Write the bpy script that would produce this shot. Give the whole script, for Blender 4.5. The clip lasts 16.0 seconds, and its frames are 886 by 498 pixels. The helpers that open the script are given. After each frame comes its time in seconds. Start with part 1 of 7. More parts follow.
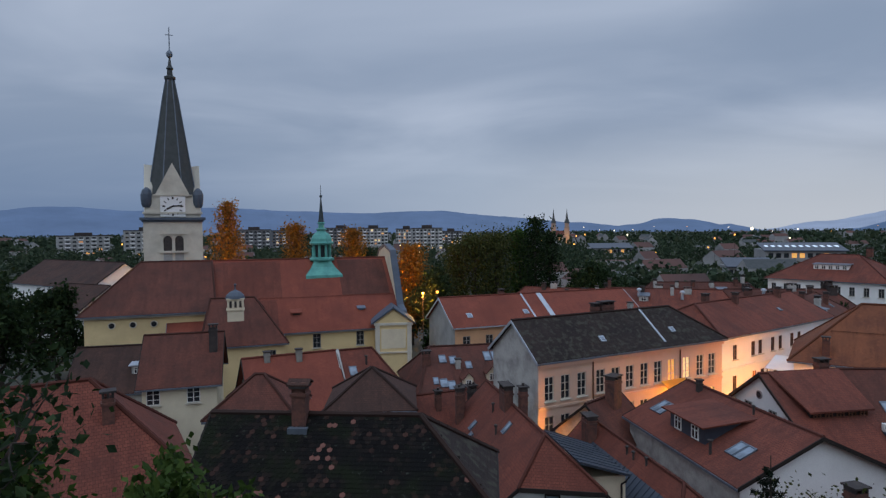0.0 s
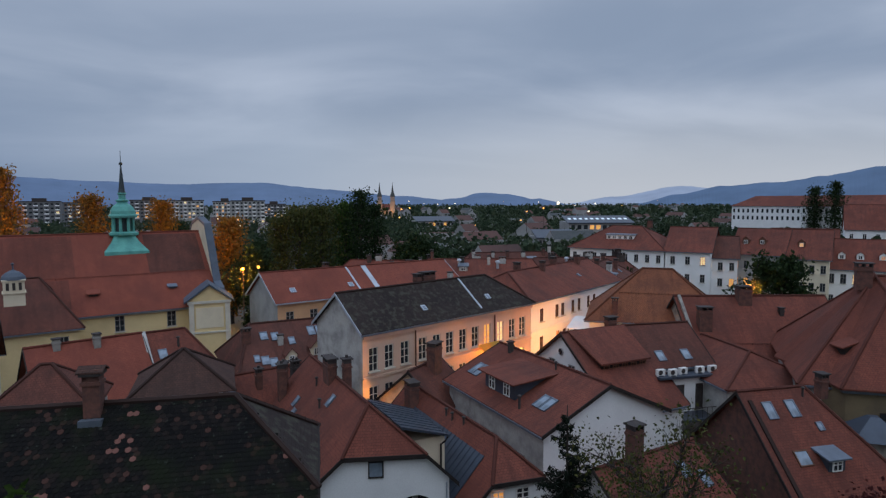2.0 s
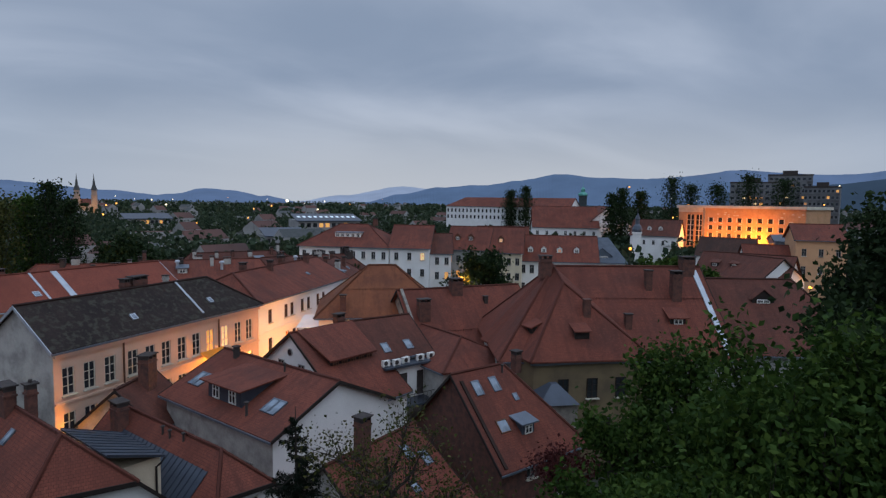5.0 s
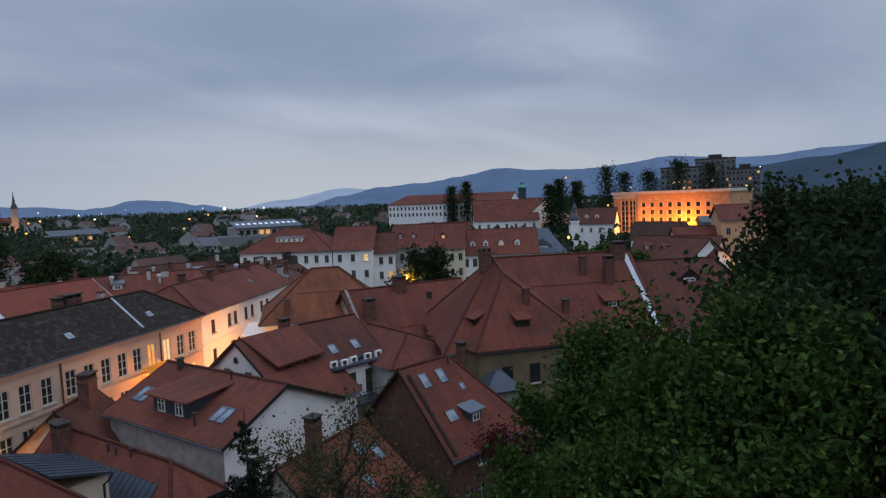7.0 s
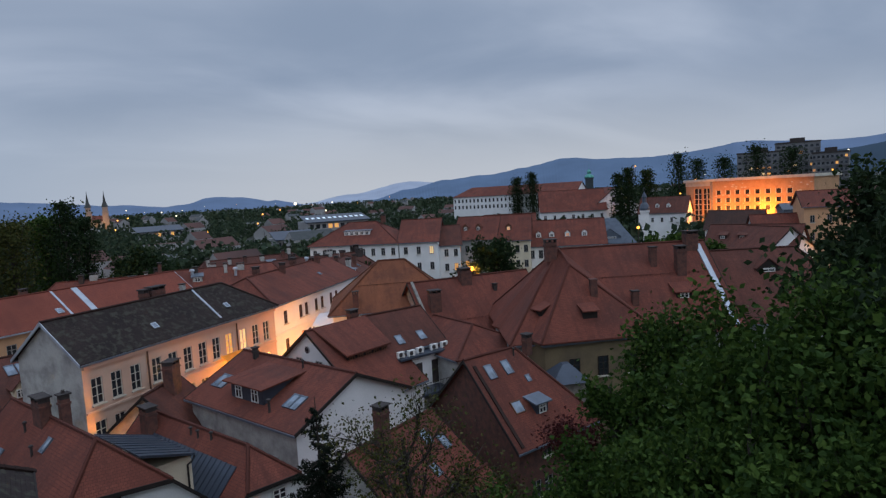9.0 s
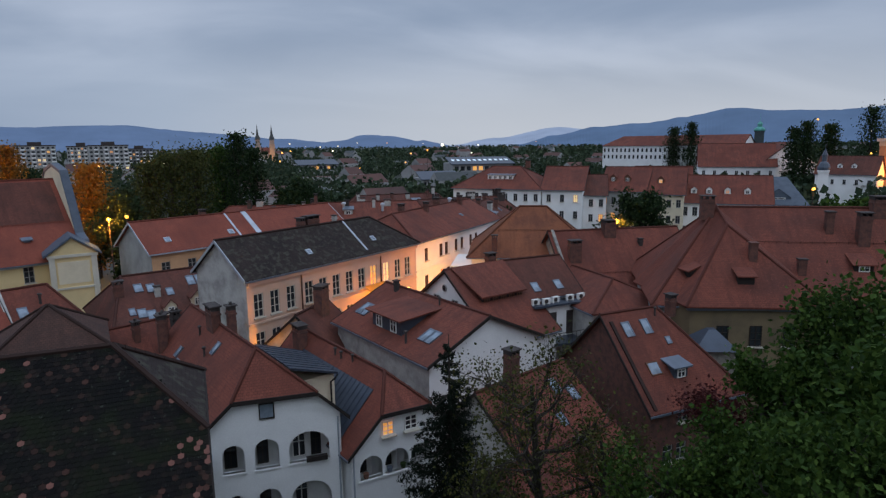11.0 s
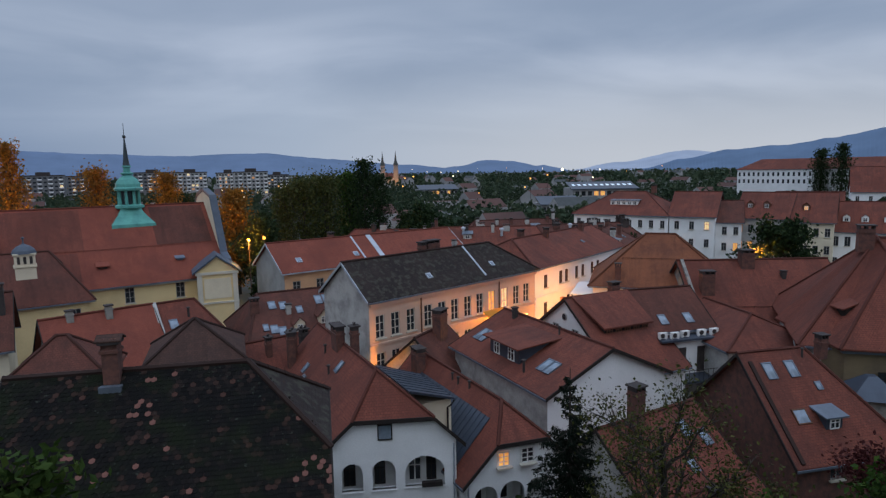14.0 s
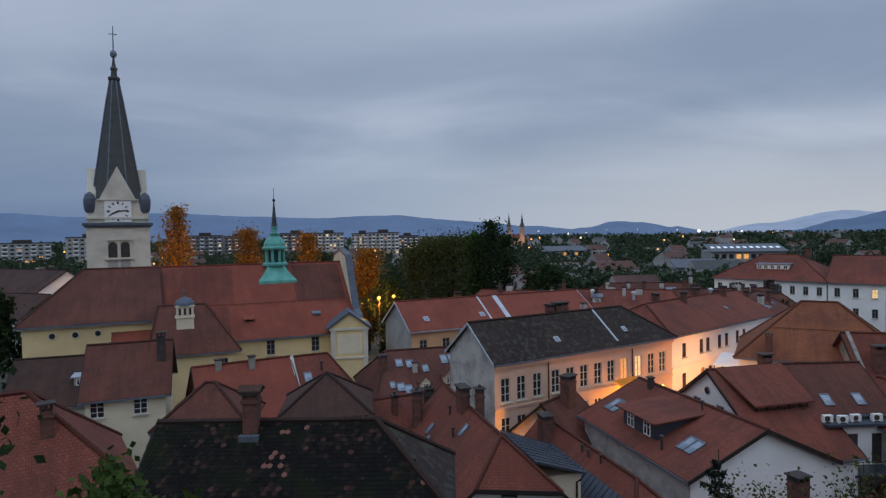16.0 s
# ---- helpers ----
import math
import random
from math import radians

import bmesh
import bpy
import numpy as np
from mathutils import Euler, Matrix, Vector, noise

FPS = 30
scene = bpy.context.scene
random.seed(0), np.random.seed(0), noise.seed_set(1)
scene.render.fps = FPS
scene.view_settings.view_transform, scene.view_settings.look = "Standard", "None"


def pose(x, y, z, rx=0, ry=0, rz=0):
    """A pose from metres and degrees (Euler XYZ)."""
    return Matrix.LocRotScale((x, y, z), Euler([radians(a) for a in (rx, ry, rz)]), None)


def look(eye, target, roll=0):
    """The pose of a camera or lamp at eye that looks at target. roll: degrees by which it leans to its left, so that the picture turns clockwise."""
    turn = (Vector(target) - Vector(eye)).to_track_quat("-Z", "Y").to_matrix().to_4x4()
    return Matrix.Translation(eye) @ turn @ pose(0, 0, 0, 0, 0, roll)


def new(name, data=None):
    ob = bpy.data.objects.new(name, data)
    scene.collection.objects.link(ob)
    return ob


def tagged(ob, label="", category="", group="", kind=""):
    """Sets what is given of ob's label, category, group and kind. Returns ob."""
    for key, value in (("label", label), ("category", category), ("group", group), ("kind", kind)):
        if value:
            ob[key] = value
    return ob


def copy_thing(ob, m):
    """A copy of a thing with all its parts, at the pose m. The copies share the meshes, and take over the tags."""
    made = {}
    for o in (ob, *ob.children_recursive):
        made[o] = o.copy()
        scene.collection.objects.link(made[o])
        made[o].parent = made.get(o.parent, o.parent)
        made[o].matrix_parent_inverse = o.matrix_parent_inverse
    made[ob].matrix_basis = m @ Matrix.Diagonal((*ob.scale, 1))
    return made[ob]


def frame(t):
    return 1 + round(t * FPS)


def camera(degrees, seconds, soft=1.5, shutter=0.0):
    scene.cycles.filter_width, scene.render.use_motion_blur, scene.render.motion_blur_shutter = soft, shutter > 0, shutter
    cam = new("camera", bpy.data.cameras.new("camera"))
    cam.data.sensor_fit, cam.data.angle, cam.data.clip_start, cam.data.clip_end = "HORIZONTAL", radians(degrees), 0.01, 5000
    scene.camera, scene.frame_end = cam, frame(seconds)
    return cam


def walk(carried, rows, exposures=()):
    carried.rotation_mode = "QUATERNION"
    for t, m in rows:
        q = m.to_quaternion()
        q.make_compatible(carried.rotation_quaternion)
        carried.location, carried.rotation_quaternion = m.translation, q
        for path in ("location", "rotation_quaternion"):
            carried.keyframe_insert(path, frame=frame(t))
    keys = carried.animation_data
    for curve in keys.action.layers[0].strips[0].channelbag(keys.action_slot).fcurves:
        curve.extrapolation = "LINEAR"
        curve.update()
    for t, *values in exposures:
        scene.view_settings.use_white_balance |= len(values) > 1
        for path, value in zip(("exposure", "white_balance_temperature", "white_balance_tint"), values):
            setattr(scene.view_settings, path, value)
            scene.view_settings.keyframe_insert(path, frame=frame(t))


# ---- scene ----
cam = camera(72.08, 16.0, 1.3)
# seconds, place, heading, pitch, lean
ROWS = [
    (0.0, -0.22, 0.33, 23.08, 2.50, -1.82, 0.49),
    (0.5, -0.18, 0.30, 23.06, -0.78, -2.25, 0.22),
    (1.0, -0.13, 0.40, 23.04, -4.85, -3.02, 0.56),
    (1.5, -0.02, 0.44, 23.01, -9.54, -3.84, 0.28),
    (2.0, 0.08, 0.46, 22.97, -13.70, -4.41, 0.18),
    (2.5, 0.13, 0.46, 22.95, -17.59, -4.86, 0.29),
    (3.0, 0.26, 0.54, 22.98, -21.79, -5.09, 0.04),
    (3.5, 0.34, 0.62, 23.00, -25.99, -5.11, -0.18),
    (4.0, 0.37, 0.62, 23.01, -30.24, -4.70, -0.47),
    (4.5, 0.36, 0.56, 23.02, -34.58, -4.52, -0.88),
    (5.0, 0.33, 0.47, 23.04, -38.68, -4.48, -0.77),
    (5.2, 0.32, 0.44, 23.05, -40.24, -4.69, -0.17),
    (7.3, -0.16, -0.79, 23.04, -44.11, -4.71, 2.24),
    (7.5, -0.17, -0.83, 23.05, -43.12, -4.72, 2.30),
    (8.0, -0.09, -0.88, 23.05, -41.09, -4.70, 2.49),
    (8.5, -0.12, -0.84, 23.02, -39.64, -4.72, 2.51),
    (9.0, -0.10, -0.76, 22.99, -38.00, -5.17, 3.26),
    (9.5, -0.15, -0.68, 22.93, -35.45, -7.05, 2.16),
    (10.0, 0.00, -0.48, 22.92, -29.62, -8.31, 1.40),
    (10.2, 0.01, -0.46, 22.90, -28.40, -8.85, 1.13),
    (12.5, 0.13, -0.31, 22.98, -19.72, -10.40, 0.70),
    (13.0, 0.14, -0.26, 22.99, -19.07, -10.37, 0.59),
    (13.5, 0.05, -0.10, 22.99, -17.00, -9.20, 0.70),
    (14.0, -0.02, 0.00, 22.99, -13.38, -7.38, 1.03),
    (14.5, -0.06, -0.16, 22.97, -9.70, -6.12, 1.32),
    (15.0, -0.03, 0.16, 23.00, -5.73, -4.56, 1.36),
    (15.5, -0.07, 0.31, 22.96, -3.75, -3.00, 1.56),
    (16.0, -0.13, 0.44, 22.96, -1.59, -1.46, 0.92),
]
walk(cam, [(t, pose(x, y, z, 90 + pitch, lean, yaw)) for t, x, y, z, yaw, pitch, lean in ROWS],
     [(0.0, -0.08), (5.0, -0.10), (9.0, -0.08), (13.0, 0.02), (16.0, -0.10)])

# ---- light ----
world = bpy.data.worlds.new("world")
scene.world = world
world.use_nodes = True
wt = world.node_tree
wt.nodes.clear()


def nd(tree, kind, **vals):
    n = tree.nodes.new(kind)
    for k, v in vals.items():
        if k in n.inputs:
            n.inputs[k].default_value = v
    return n


def world_sky():
    lk = wt.links.new
    out = nd(wt, "ShaderNodeOutputWorld")
    bg = nd(wt, "ShaderNodeBackground")
    sky = nd(wt, "ShaderNodeTexSky")
    sky.sky_type = 'NISHITA'
    sky.sun_disc = False
    sky.sun_elevation = radians(4.0)
    sky.sun_rotation = radians(195)
    sky_dim = nd(wt, "ShaderNodeVectorMath")
    sky_dim.operation = 'SCALE'
    sky_dim.inputs["Scale"].default_value = 0.1
    lk(sky.outputs[0], sky_dim.inputs[0])
    co = nd(wt, "ShaderNodeTexCoord")
    sep = nd(wt, "ShaderNodeSeparateXYZ")
    lk(co.outputs["Generated"], sep.inputs[0])
    # cloud deck: the direction thrown onto a high plane
    zz = nd(wt, "ShaderNodeMath")
    zz.operation = 'MAXIMUM'
    zz.inputs[1].default_value = 0.0
    lk(sep.outputs[2], zz.inputs[0])
    za = nd(wt, "ShaderNodeMath")
    za.operation = 'ADD'
    za.inputs[1].default_value = 0.16
    lk(zz.outputs[0], za.inputs[0])
    dv = nd(wt, "ShaderNodeVectorMath")
    dv.operation = 'DIVIDE'
    cz = nd(wt, "ShaderNodeCombineXYZ")
    for i in range(3):
        lk(za.outputs[0], cz.inputs[i])
    lk(co.outputs["Generated"], dv.inputs[0])
    lk(cz.outputs[0], dv.inputs[1])
    turn = nd(wt, "ShaderNodeMapping")
    turn.inputs["Rotation"].default_value = (0, 0, radians(-18))
    turn.inputs["Scale"].default_value = (0.62, 0.95, 0.0)
    turn.inputs["Location"].default_value = (3.2, 1.1, 0.0)
    lk(dv.outputs[0], turn.inputs[0])
    n1 = nd(wt, "ShaderNodeTexNoise", Scale=0.9, Detail=5.0, Roughness=0.48, Distortion=0.5)
    lk(turn.outputs[0], n1.inputs["Vector"])
    r1 = nd(wt, "ShaderNodeValToRGB")
    r1.color_ramp.interpolation = 'EASE'
    r1.color_ramp.elements[0].position, r1.color_ramp.elements[0].color = 0.30, (0.215, 0.275, 0.385, 1)
    r1.color_ramp.elements[1].position, r1.color_ramp.elements[1].color = 0.74, (0.375, 0.435, 0.550, 1)
    lk(n1.outputs[0], r1.inputs[0])
    # towards the horizon the deck pales, then sinks into blue distance
    hz = nd(wt, "ShaderNodeValToRGB")
    hz.color_ramp.interpolation = 'EASE'
    e = hz.color_ramp.elements
    e[0].position, e[0].color = 0.0, (1, 1, 1, 1)
    e[1].position, e[1].color = 0.20, (0, 0, 0, 1)
    lk(sep.outputs[2], hz.inputs[0])
    # the west glows faintly under the deck
    ramp = nd(wt, "ShaderNodeVectorMath")
    ramp.operation = 'DOT_PRODUCT'
    ramp.inputs[1].default_value = (0.66, 0.75, 0.0)
    lk(co.outputs["Generated"], ramp.inputs[0])
    glow = nd(wt, "ShaderNodeValToRGB")
    g = glow.color_ramp.elements
    g[0].position, g[0].color = 0.35, (0.125, 0.190, 0.315, 1)
    g[1].position, g[1].color = 0.98, (0.430, 0.465, 0.525, 1)
    mid = glow.color_ramp.elements.new(0.75)
    mid.color = (0.310, 0.375, 0.480, 1)
    lk(ramp.outputs["Value"], glow.inputs[0])
    m1 = nd(wt, "ShaderNodeMix")
    m1.data_type = 'RGBA'
    lk(hz.outputs[0], m1.inputs[0])
    lk(r1.outputs[0], m1.inputs[6])
    lk(glow.outputs[0], m1.inputs[7])
    m2 = nd(wt, "ShaderNodeMix")
    m2.data_type = 'RGBA'
    m2.inputs[0].default_value = 0.97
    lk(sky_dim.outputs[0], m2.inputs[6])
    lk(m1.outputs[2], m2.inputs[7])
    zen = nd(wt, "ShaderNodeMapRange")
    zen.interpolation_type = 'SMOOTHSTEP'
    for i, v in ((1, 0.34), (2, 1.0), (3, 1.0), (4, 2.6)):
        zen.inputs[i].default_value = v
    lk(sep.outputs[2], zen.inputs[0])
    up = nd(wt, "ShaderNodeVectorMath")
    up.operation = 'SCALE'
    lk(m2.outputs[2], up.inputs[0])
    lk(zen.outputs[0], up.inputs["Scale"])
    lk(up.outputs[0], bg.inputs[0])
    bg.inputs[1].default_value = 1.22
    lk(bg.outputs[0], out.inputs[0])


world_sky()
sun = new("sun", bpy.data.lights.new("sun", 'SUN'))
# soft light through the deck, from behind the viewpoint
sun.data.energy, sun.data.angle, sun.data.color = 0.62, radians(80), (0.90, 0.95, 1.0)
sun.matrix_world = look((-14, -50, 42), (0, 0, 0))

# ---- materials ----
MATS = {}


def mat(name):
    m = bpy.data.materials.new(name)
    m.use_nodes = True
    MATS[name] = m
    t = m.node_tree
    b = t.nodes["Principled BSDF"]
    return m, t, b, t.links.new


def mixc(t, fac, a, b):
    n = t.nodes.new("ShaderNodeMix")
    n.data_type = 'RGBA'
    for sock, v in ((0, fac), (6, a), (7, b)):
        if isinstance(v, (int, float)):
            n.inputs[sock].default_value = v
        elif isinstance(v, tuple):
            n.inputs[sock].default_value = (*v, 1)
        else:
            t.links.new(v, n.inputs[sock])
    return n.outputs[2]


def noise_fac(t, vec, scale, lo, hi, detail=4.0):
    n = nd(t, "ShaderNodeTexNoise", Scale=scale, Detail=detail, Roughness=0.6)
    t.links.new(vec, n.inputs["Vector"])
    r = nd(t, "ShaderNodeMapRange")
    r.inputs[1].default_value, r.inputs[2].default_value = lo, hi
    t.links.new(n.outputs[0], r.inputs[0])
    return r.outputs[0]


def bumped(t, b, height, strength, dist):
    bp = nd(t, "ShaderNodeBump", Strength=strength, Distance=dist)
    t.links.new(height, bp.inputs["Height"])
    t.links.new(bp.outputs[0], b.inputs["Normal"])


ROOF_TONE = 0.58  # weathered clay


def roof_mat(name, c1, c2, stain, tile=(0.2, 0.17), stains=0.55, moss=None, rough=0.85):
    c1, c2, stain = (tuple(x * ROOF_TONE for x in (c[0] * 1.06, c[1] * 0.93, c[2] * 0.86)) for c in (c1, c2, stain))
    m, t, b, lk = mat(name)
    uv = nd(t, "ShaderNodeUVMap").outputs[0]
    ob = nd(t, "ShaderNodeTexCoord").outputs["Object"]
    br = nd(t, "ShaderNodeTexBrick", Scale=1.0)
    br.offset = 0.5
    br.inputs["Color1"].default_value, br.inputs["Color2"].default_value = (*c1, 1), (*c2, 1)
    br.inputs["Mortar"].default_value = (*[x * 0.45 for x in c2], 1)
    br.inputs["Mortar Size"].default_value = 0.012
    br.inputs["Mortar Smooth"].default_value = 0.6
    br.inputs["Brick Width"].default_value, br.inputs["Row Height"].default_value = tile
    lk(uv, br.inputs["Vector"])
    col = mixc(t, noise_fac(t, ob, 0.35, 0.42, 0.68), br.outputs[0], stain)
    # streaks that run down the slope
    mp = nd(t, "ShaderNodeMapping")
    mp.inputs["Scale"].default_value = (1.6, 0.16, 1)
    lk(uv, mp.inputs[0])
    f2 = noise_fac(t, mp.outputs[0], 1.0, 0.45, 0.75)
    fm = nd(t, "ShaderNodeMath")
    fm.operation = 'MULTIPLY'
    fm.inputs[1].default_value = stains
    lk(f2, fm.inputs[0])
    col = mixc(t, fm.outputs[0], col, tuple(x * 0.6 for x in stain))
    f3 = noise_fac(t, uv, 5.0, 0.55, 0.72, 2.0)
    f3m = nd(t, "ShaderNodeMath")
    f3m.operation = 'MULTIPLY'
    f3m.inputs[1].default_value = 0.35
    lk(f3, f3m.inputs[0])
    col = mixc(t, f3m.outputs[0], col, tuple(min(1, x * 1.35) for x in c1))
    patch = noise_fac(t, ob, 0.12, 0.50, 0.60, 2.0)
    pm = nd(t, "ShaderNodeMath")
    pm.operation = 'MULTIPLY'
    pm.inputs[1].default_value = 0.45
    lk(patch, pm.inputs[0])
    col = mixc(t, pm.outputs[0], col, tuple(x * 0.62 for x in c2))
    if moss:
        col = mixc(t, noise_fac(t, ob, 2.2, 0.5, 0.62, 6.0), col, moss)
    lk(col, b.inputs["Base Color"])
    b.inputs["Roughness"].default_value = rough
    b.inputs["Specular IOR Level"].default_value = 0.25
    bumped(t, b, br.outputs["Fac"], 0.7, 0.02)
    return m


def plain_mat(name, c, c2=None, scale=0.6, rough=0.85, metal=0.0, fine=14.0, bump=0.25, spec=0.3, lo=0.4, hi=0.7):
    m, t, b, lk = mat(name)
    ob = nd(t, "ShaderNodeTexCoord").outputs["Object"]
    c2 = c2 or tuple(x * 0.7 for x in c)
    col = mixc(t, noise_fac(t, ob, scale, lo, hi), c, c2)
    fine_f = noise_fac(t, ob, fine, 0.35, 0.75)
    fm = nd(t, "ShaderNodeMath")
    fm.operation = 'MULTIPLY'
    fm.inputs[1].default_value = 0.3
    lk(fine_f, fm.inputs[0])
    col = mixc(t, fm.outputs[0], col, tuple(x * 0.75 for x in c2))
    lk(col, b.inputs["Base Color"])
    b.inputs["Roughness"].default_value, b.inputs["Metallic"].default_value = rough, metal
    b.inputs["Specular IOR Level"].default_value = spec
    bumped(t, b, fine_f, bump, 0.01)
    return m


def leaf_mat(name, c1, c2, c3):
    m, t, b, lk = mat(name)
    g = nd(t, "ShaderNodeNewGeometry")
    r = nd(t, "ShaderNodeValToRGB")
    e = r.color_ramp.elements
    e[0].position, e[0].color = 0.0, (*c1, 1)
    e[1].position, e[1].color = 1.0, (*c3, 1)
    r.color_ramp.elements.new(0.55).color = (*c2, 1)
    lk(g.outputs["Random Per Island"], r.inputs[0])
    lk(r.outputs[0], b.inputs["Base Color"])
    b.inputs["Roughness"].default_value = 0.75
    b.inputs["Specular IOR Level"].default_value = 0.12
    tr = nd(t, "ShaderNodeBsdfTranslucent")
    lk(r.outputs[0], tr.inputs[0])
    ms = nd(t, "ShaderNodeMixShader")
    ms.inputs[0].default_value = 0.25
    lk(b.outputs[0], ms.inputs[1])
    lk(tr.outputs[0], ms.inputs[2])
    lk(ms.outputs[0], t.nodes["Material Output"].inputs[0])
    return m


def glow_mat(name, c, s, c2=None):
    m, t, b, lk = mat(name)
    b.inputs["Base Color"].default_value = (*c, 1)
    b.inputs["Emission Color"].default_value = (*c, 1)
    b.inputs["Emission Strength"].default_value = s
    if c2:
        ob = nd(t, "ShaderNodeTexCoord").outputs["Object"]
        lk(mixc(t, noise_fac(t, ob, 3.0, 0.4, 0.6), c, c2), b.inputs["Emission Color"])
    b.inputs["Roughness"].default_value = 0.3
    return m


def glass_mat(name, c, rough=0.06):
    m, t, b, lk = mat(name)
    ob = nd(t, "ShaderNodeTexCoord").outputs["Object"]
    lk(mixc(t, noise_fac(t, ob, 0.8, 0.4, 0.65), c, tuple(x * 0.5 for x in c)), b.inputs["Base Color"])
    b.inputs["Roughness"].default_value = rough
    b.inputs["IOR"].default_value = 1.5
    b.inputs["Specular IOR Level"].default_value = 0.7
    bumped(t, b, noise_fac(t, ob, 1.2, 0.3, 0.7), 0.12, 0.02)
    return m


roof_mat("tile_red", (0.33, 0.112, 0.078), (0.27, 0.090, 0.064), (0.165, 0.066, 0.052))
roof_mat("tile_new", (0.40, 0.125, 0.085), (0.36, 0.110, 0.075), (0.26, 0.085, 0.062), stains=0.3)
roof_mat("tile_old", (0.24, 0.092, 0.068), (0.19, 0.078, 0.060), (0.115, 0.056, 0.046))
roof_mat("tile_brown", (0.135, 0.075, 0.058), (0.105, 0.060, 0.050), (0.060, 0.042, 0.038))
roof_mat("tile_dark", (0.062, 0.046, 0.042), (0.050, 0.038, 0.036), (0.032, 0.026, 0.026), moss=(0.050, 0.046, 0.034))
# Red tile warmed towards orange: street-lamp glow put into the colour.
roof_mat("tile_orange", (0.40, 0.165, 0.085), (0.34, 0.135, 0.070), (0.20, 0.085, 0.055))
plain_mat("pale_tile", (0.190, 0.080, 0.060), (0.085, 0.042, 0.034), 1.4)
plain_mat("plaster_white", (0.80, 0.80, 0.79), (0.70, 0.70, 0.69), 0.35)
plain_mat("plaster_yellow", (0.72, 0.56, 0.30), (0.60, 0.46, 0.25), 0.35)
plain_mat("plaster_cream", (0.70, 0.62, 0.46), (0.58, 0.50, 0.37), 0.35)
plain_mat("plaster_peach", (0.66, 0.46, 0.345), (0.56, 0.385, 0.29), 0.4)
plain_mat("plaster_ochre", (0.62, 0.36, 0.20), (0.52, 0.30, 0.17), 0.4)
plain_mat("plaster_grey", (0.36, 0.36, 0.35), (0.24, 0.24, 0.235), 0.5)
plain_mat("plaster_dirty", (0.46, 0.45, 0.42), (0.24, 0.23, 0.22), 0.8)
plain_mat("stone", (0.30, 0.28, 0.25), (0.16, 0.15, 0.135), 1.6, fine=5.0, bump=0.6)
plain_mat("stone_pale", (0.60, 0.56, 0.47), (0.46, 0.42, 0.35), 0.5)
plain_mat("brick", (0.15, 0.064, 0.048), (0.065, 0.038, 0.033), 2.2, fine=9.0, bump=0.5)
plain_mat("soot", (0.060, 0.048, 0.044), (0.030, 0.026, 0.026), 2.0)
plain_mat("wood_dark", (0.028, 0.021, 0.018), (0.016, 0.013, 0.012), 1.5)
plain_mat("wood_brown", (0.16, 0.075, 0.045), (0.10, 0.050, 0.034), 1.5)
plain_mat("frame_white", (0.74, 0.73, 0.70), (0.64, 0.63, 0.60), 2.0, rough=0.5)
plain_mat("frame_grey", (0.30, 0.29, 0.28), (0.22, 0.21, 0.20), 2.0, rough=0.5)
plain_mat("metal_grey", (0.16, 0.19, 0.23), (0.11, 0.13, 0.16), 0.8, rough=0.45, metal=0.35, bump=0.1)
plain_mat("metal_dark", (0.065, 0.080, 0.105), (0.050, 0.060, 0.080), 0.8, rough=0.42, metal=0.3, bump=0.1)
plain_mat("metal_light", (0.46, 0.50, 0.55), (0.34, 0.38, 0.43), 0.8, rough=0.4, metal=0.4, bump=0.1)
plain_mat("slate", (0.060, 0.066, 0.066), (0.040, 0.046, 0.046), 0.8, rough=0.6)
plain_mat("slate_green", (0.080, 0.100, 0.130), (0.055, 0.070, 0.095), 0.8, rough=0.55)
plain_mat("copper", (0.12, 0.38, 0.32), (0.07, 0.25, 0.22), 0.8, rough=0.6)
plain_mat("copper_shade", (0.040, 0.055, 0.060), (0.028, 0.038, 0.042), 1.0, rough=0.5)
plain_mat("ground", (0.050, 0.052, 0.042), (0.028, 0.036, 0.022), 0.02, fine=1.0, bump=0.3)
plain_mat("hillside", (0.040, 0.055, 0.024), (0.028, 0.034, 0.018), 0.3, fine=3.0, bump=0.6)
plain_mat("asphalt", (0.055, 0.054, 0.053), (0.042, 0.042, 0.042), 0.3)
# Darkened copy of the ochre plaster: the wing wall's dimness is in the colour.
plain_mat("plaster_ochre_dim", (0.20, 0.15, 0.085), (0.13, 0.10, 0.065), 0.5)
plain_mat("bark", (0.045, 0.036, 0.028), (0.024, 0.020, 0.017), 3.0, bump=0.7)
plain_mat("canvas", (0.80, 0.52, 0.12), (0.72, 0.46, 0.10), 0.8)


def see_through_cloth(m):
    """Cloth that lets part of the light through."""
    nt = m.node_tree
    out = next(n for n in nt.nodes if n.type == 'OUTPUT_MATERIAL')
    src = out.inputs["Surface"].links[0].from_socket
    tl = nt.nodes.new("ShaderNodeBsdfTranslucent")
    tl.inputs["Color"].default_value = (0.85, 0.55, 0.13, 1)
    mx = nt.nodes.new("ShaderNodeMixShader")
    mx.inputs[0].default_value = 0.6
    nt.links.new(src, mx.inputs[1])
    nt.links.new(tl.outputs[0], mx.inputs[2])
    nt.links.new(mx.outputs[0], out.inputs["Surface"])


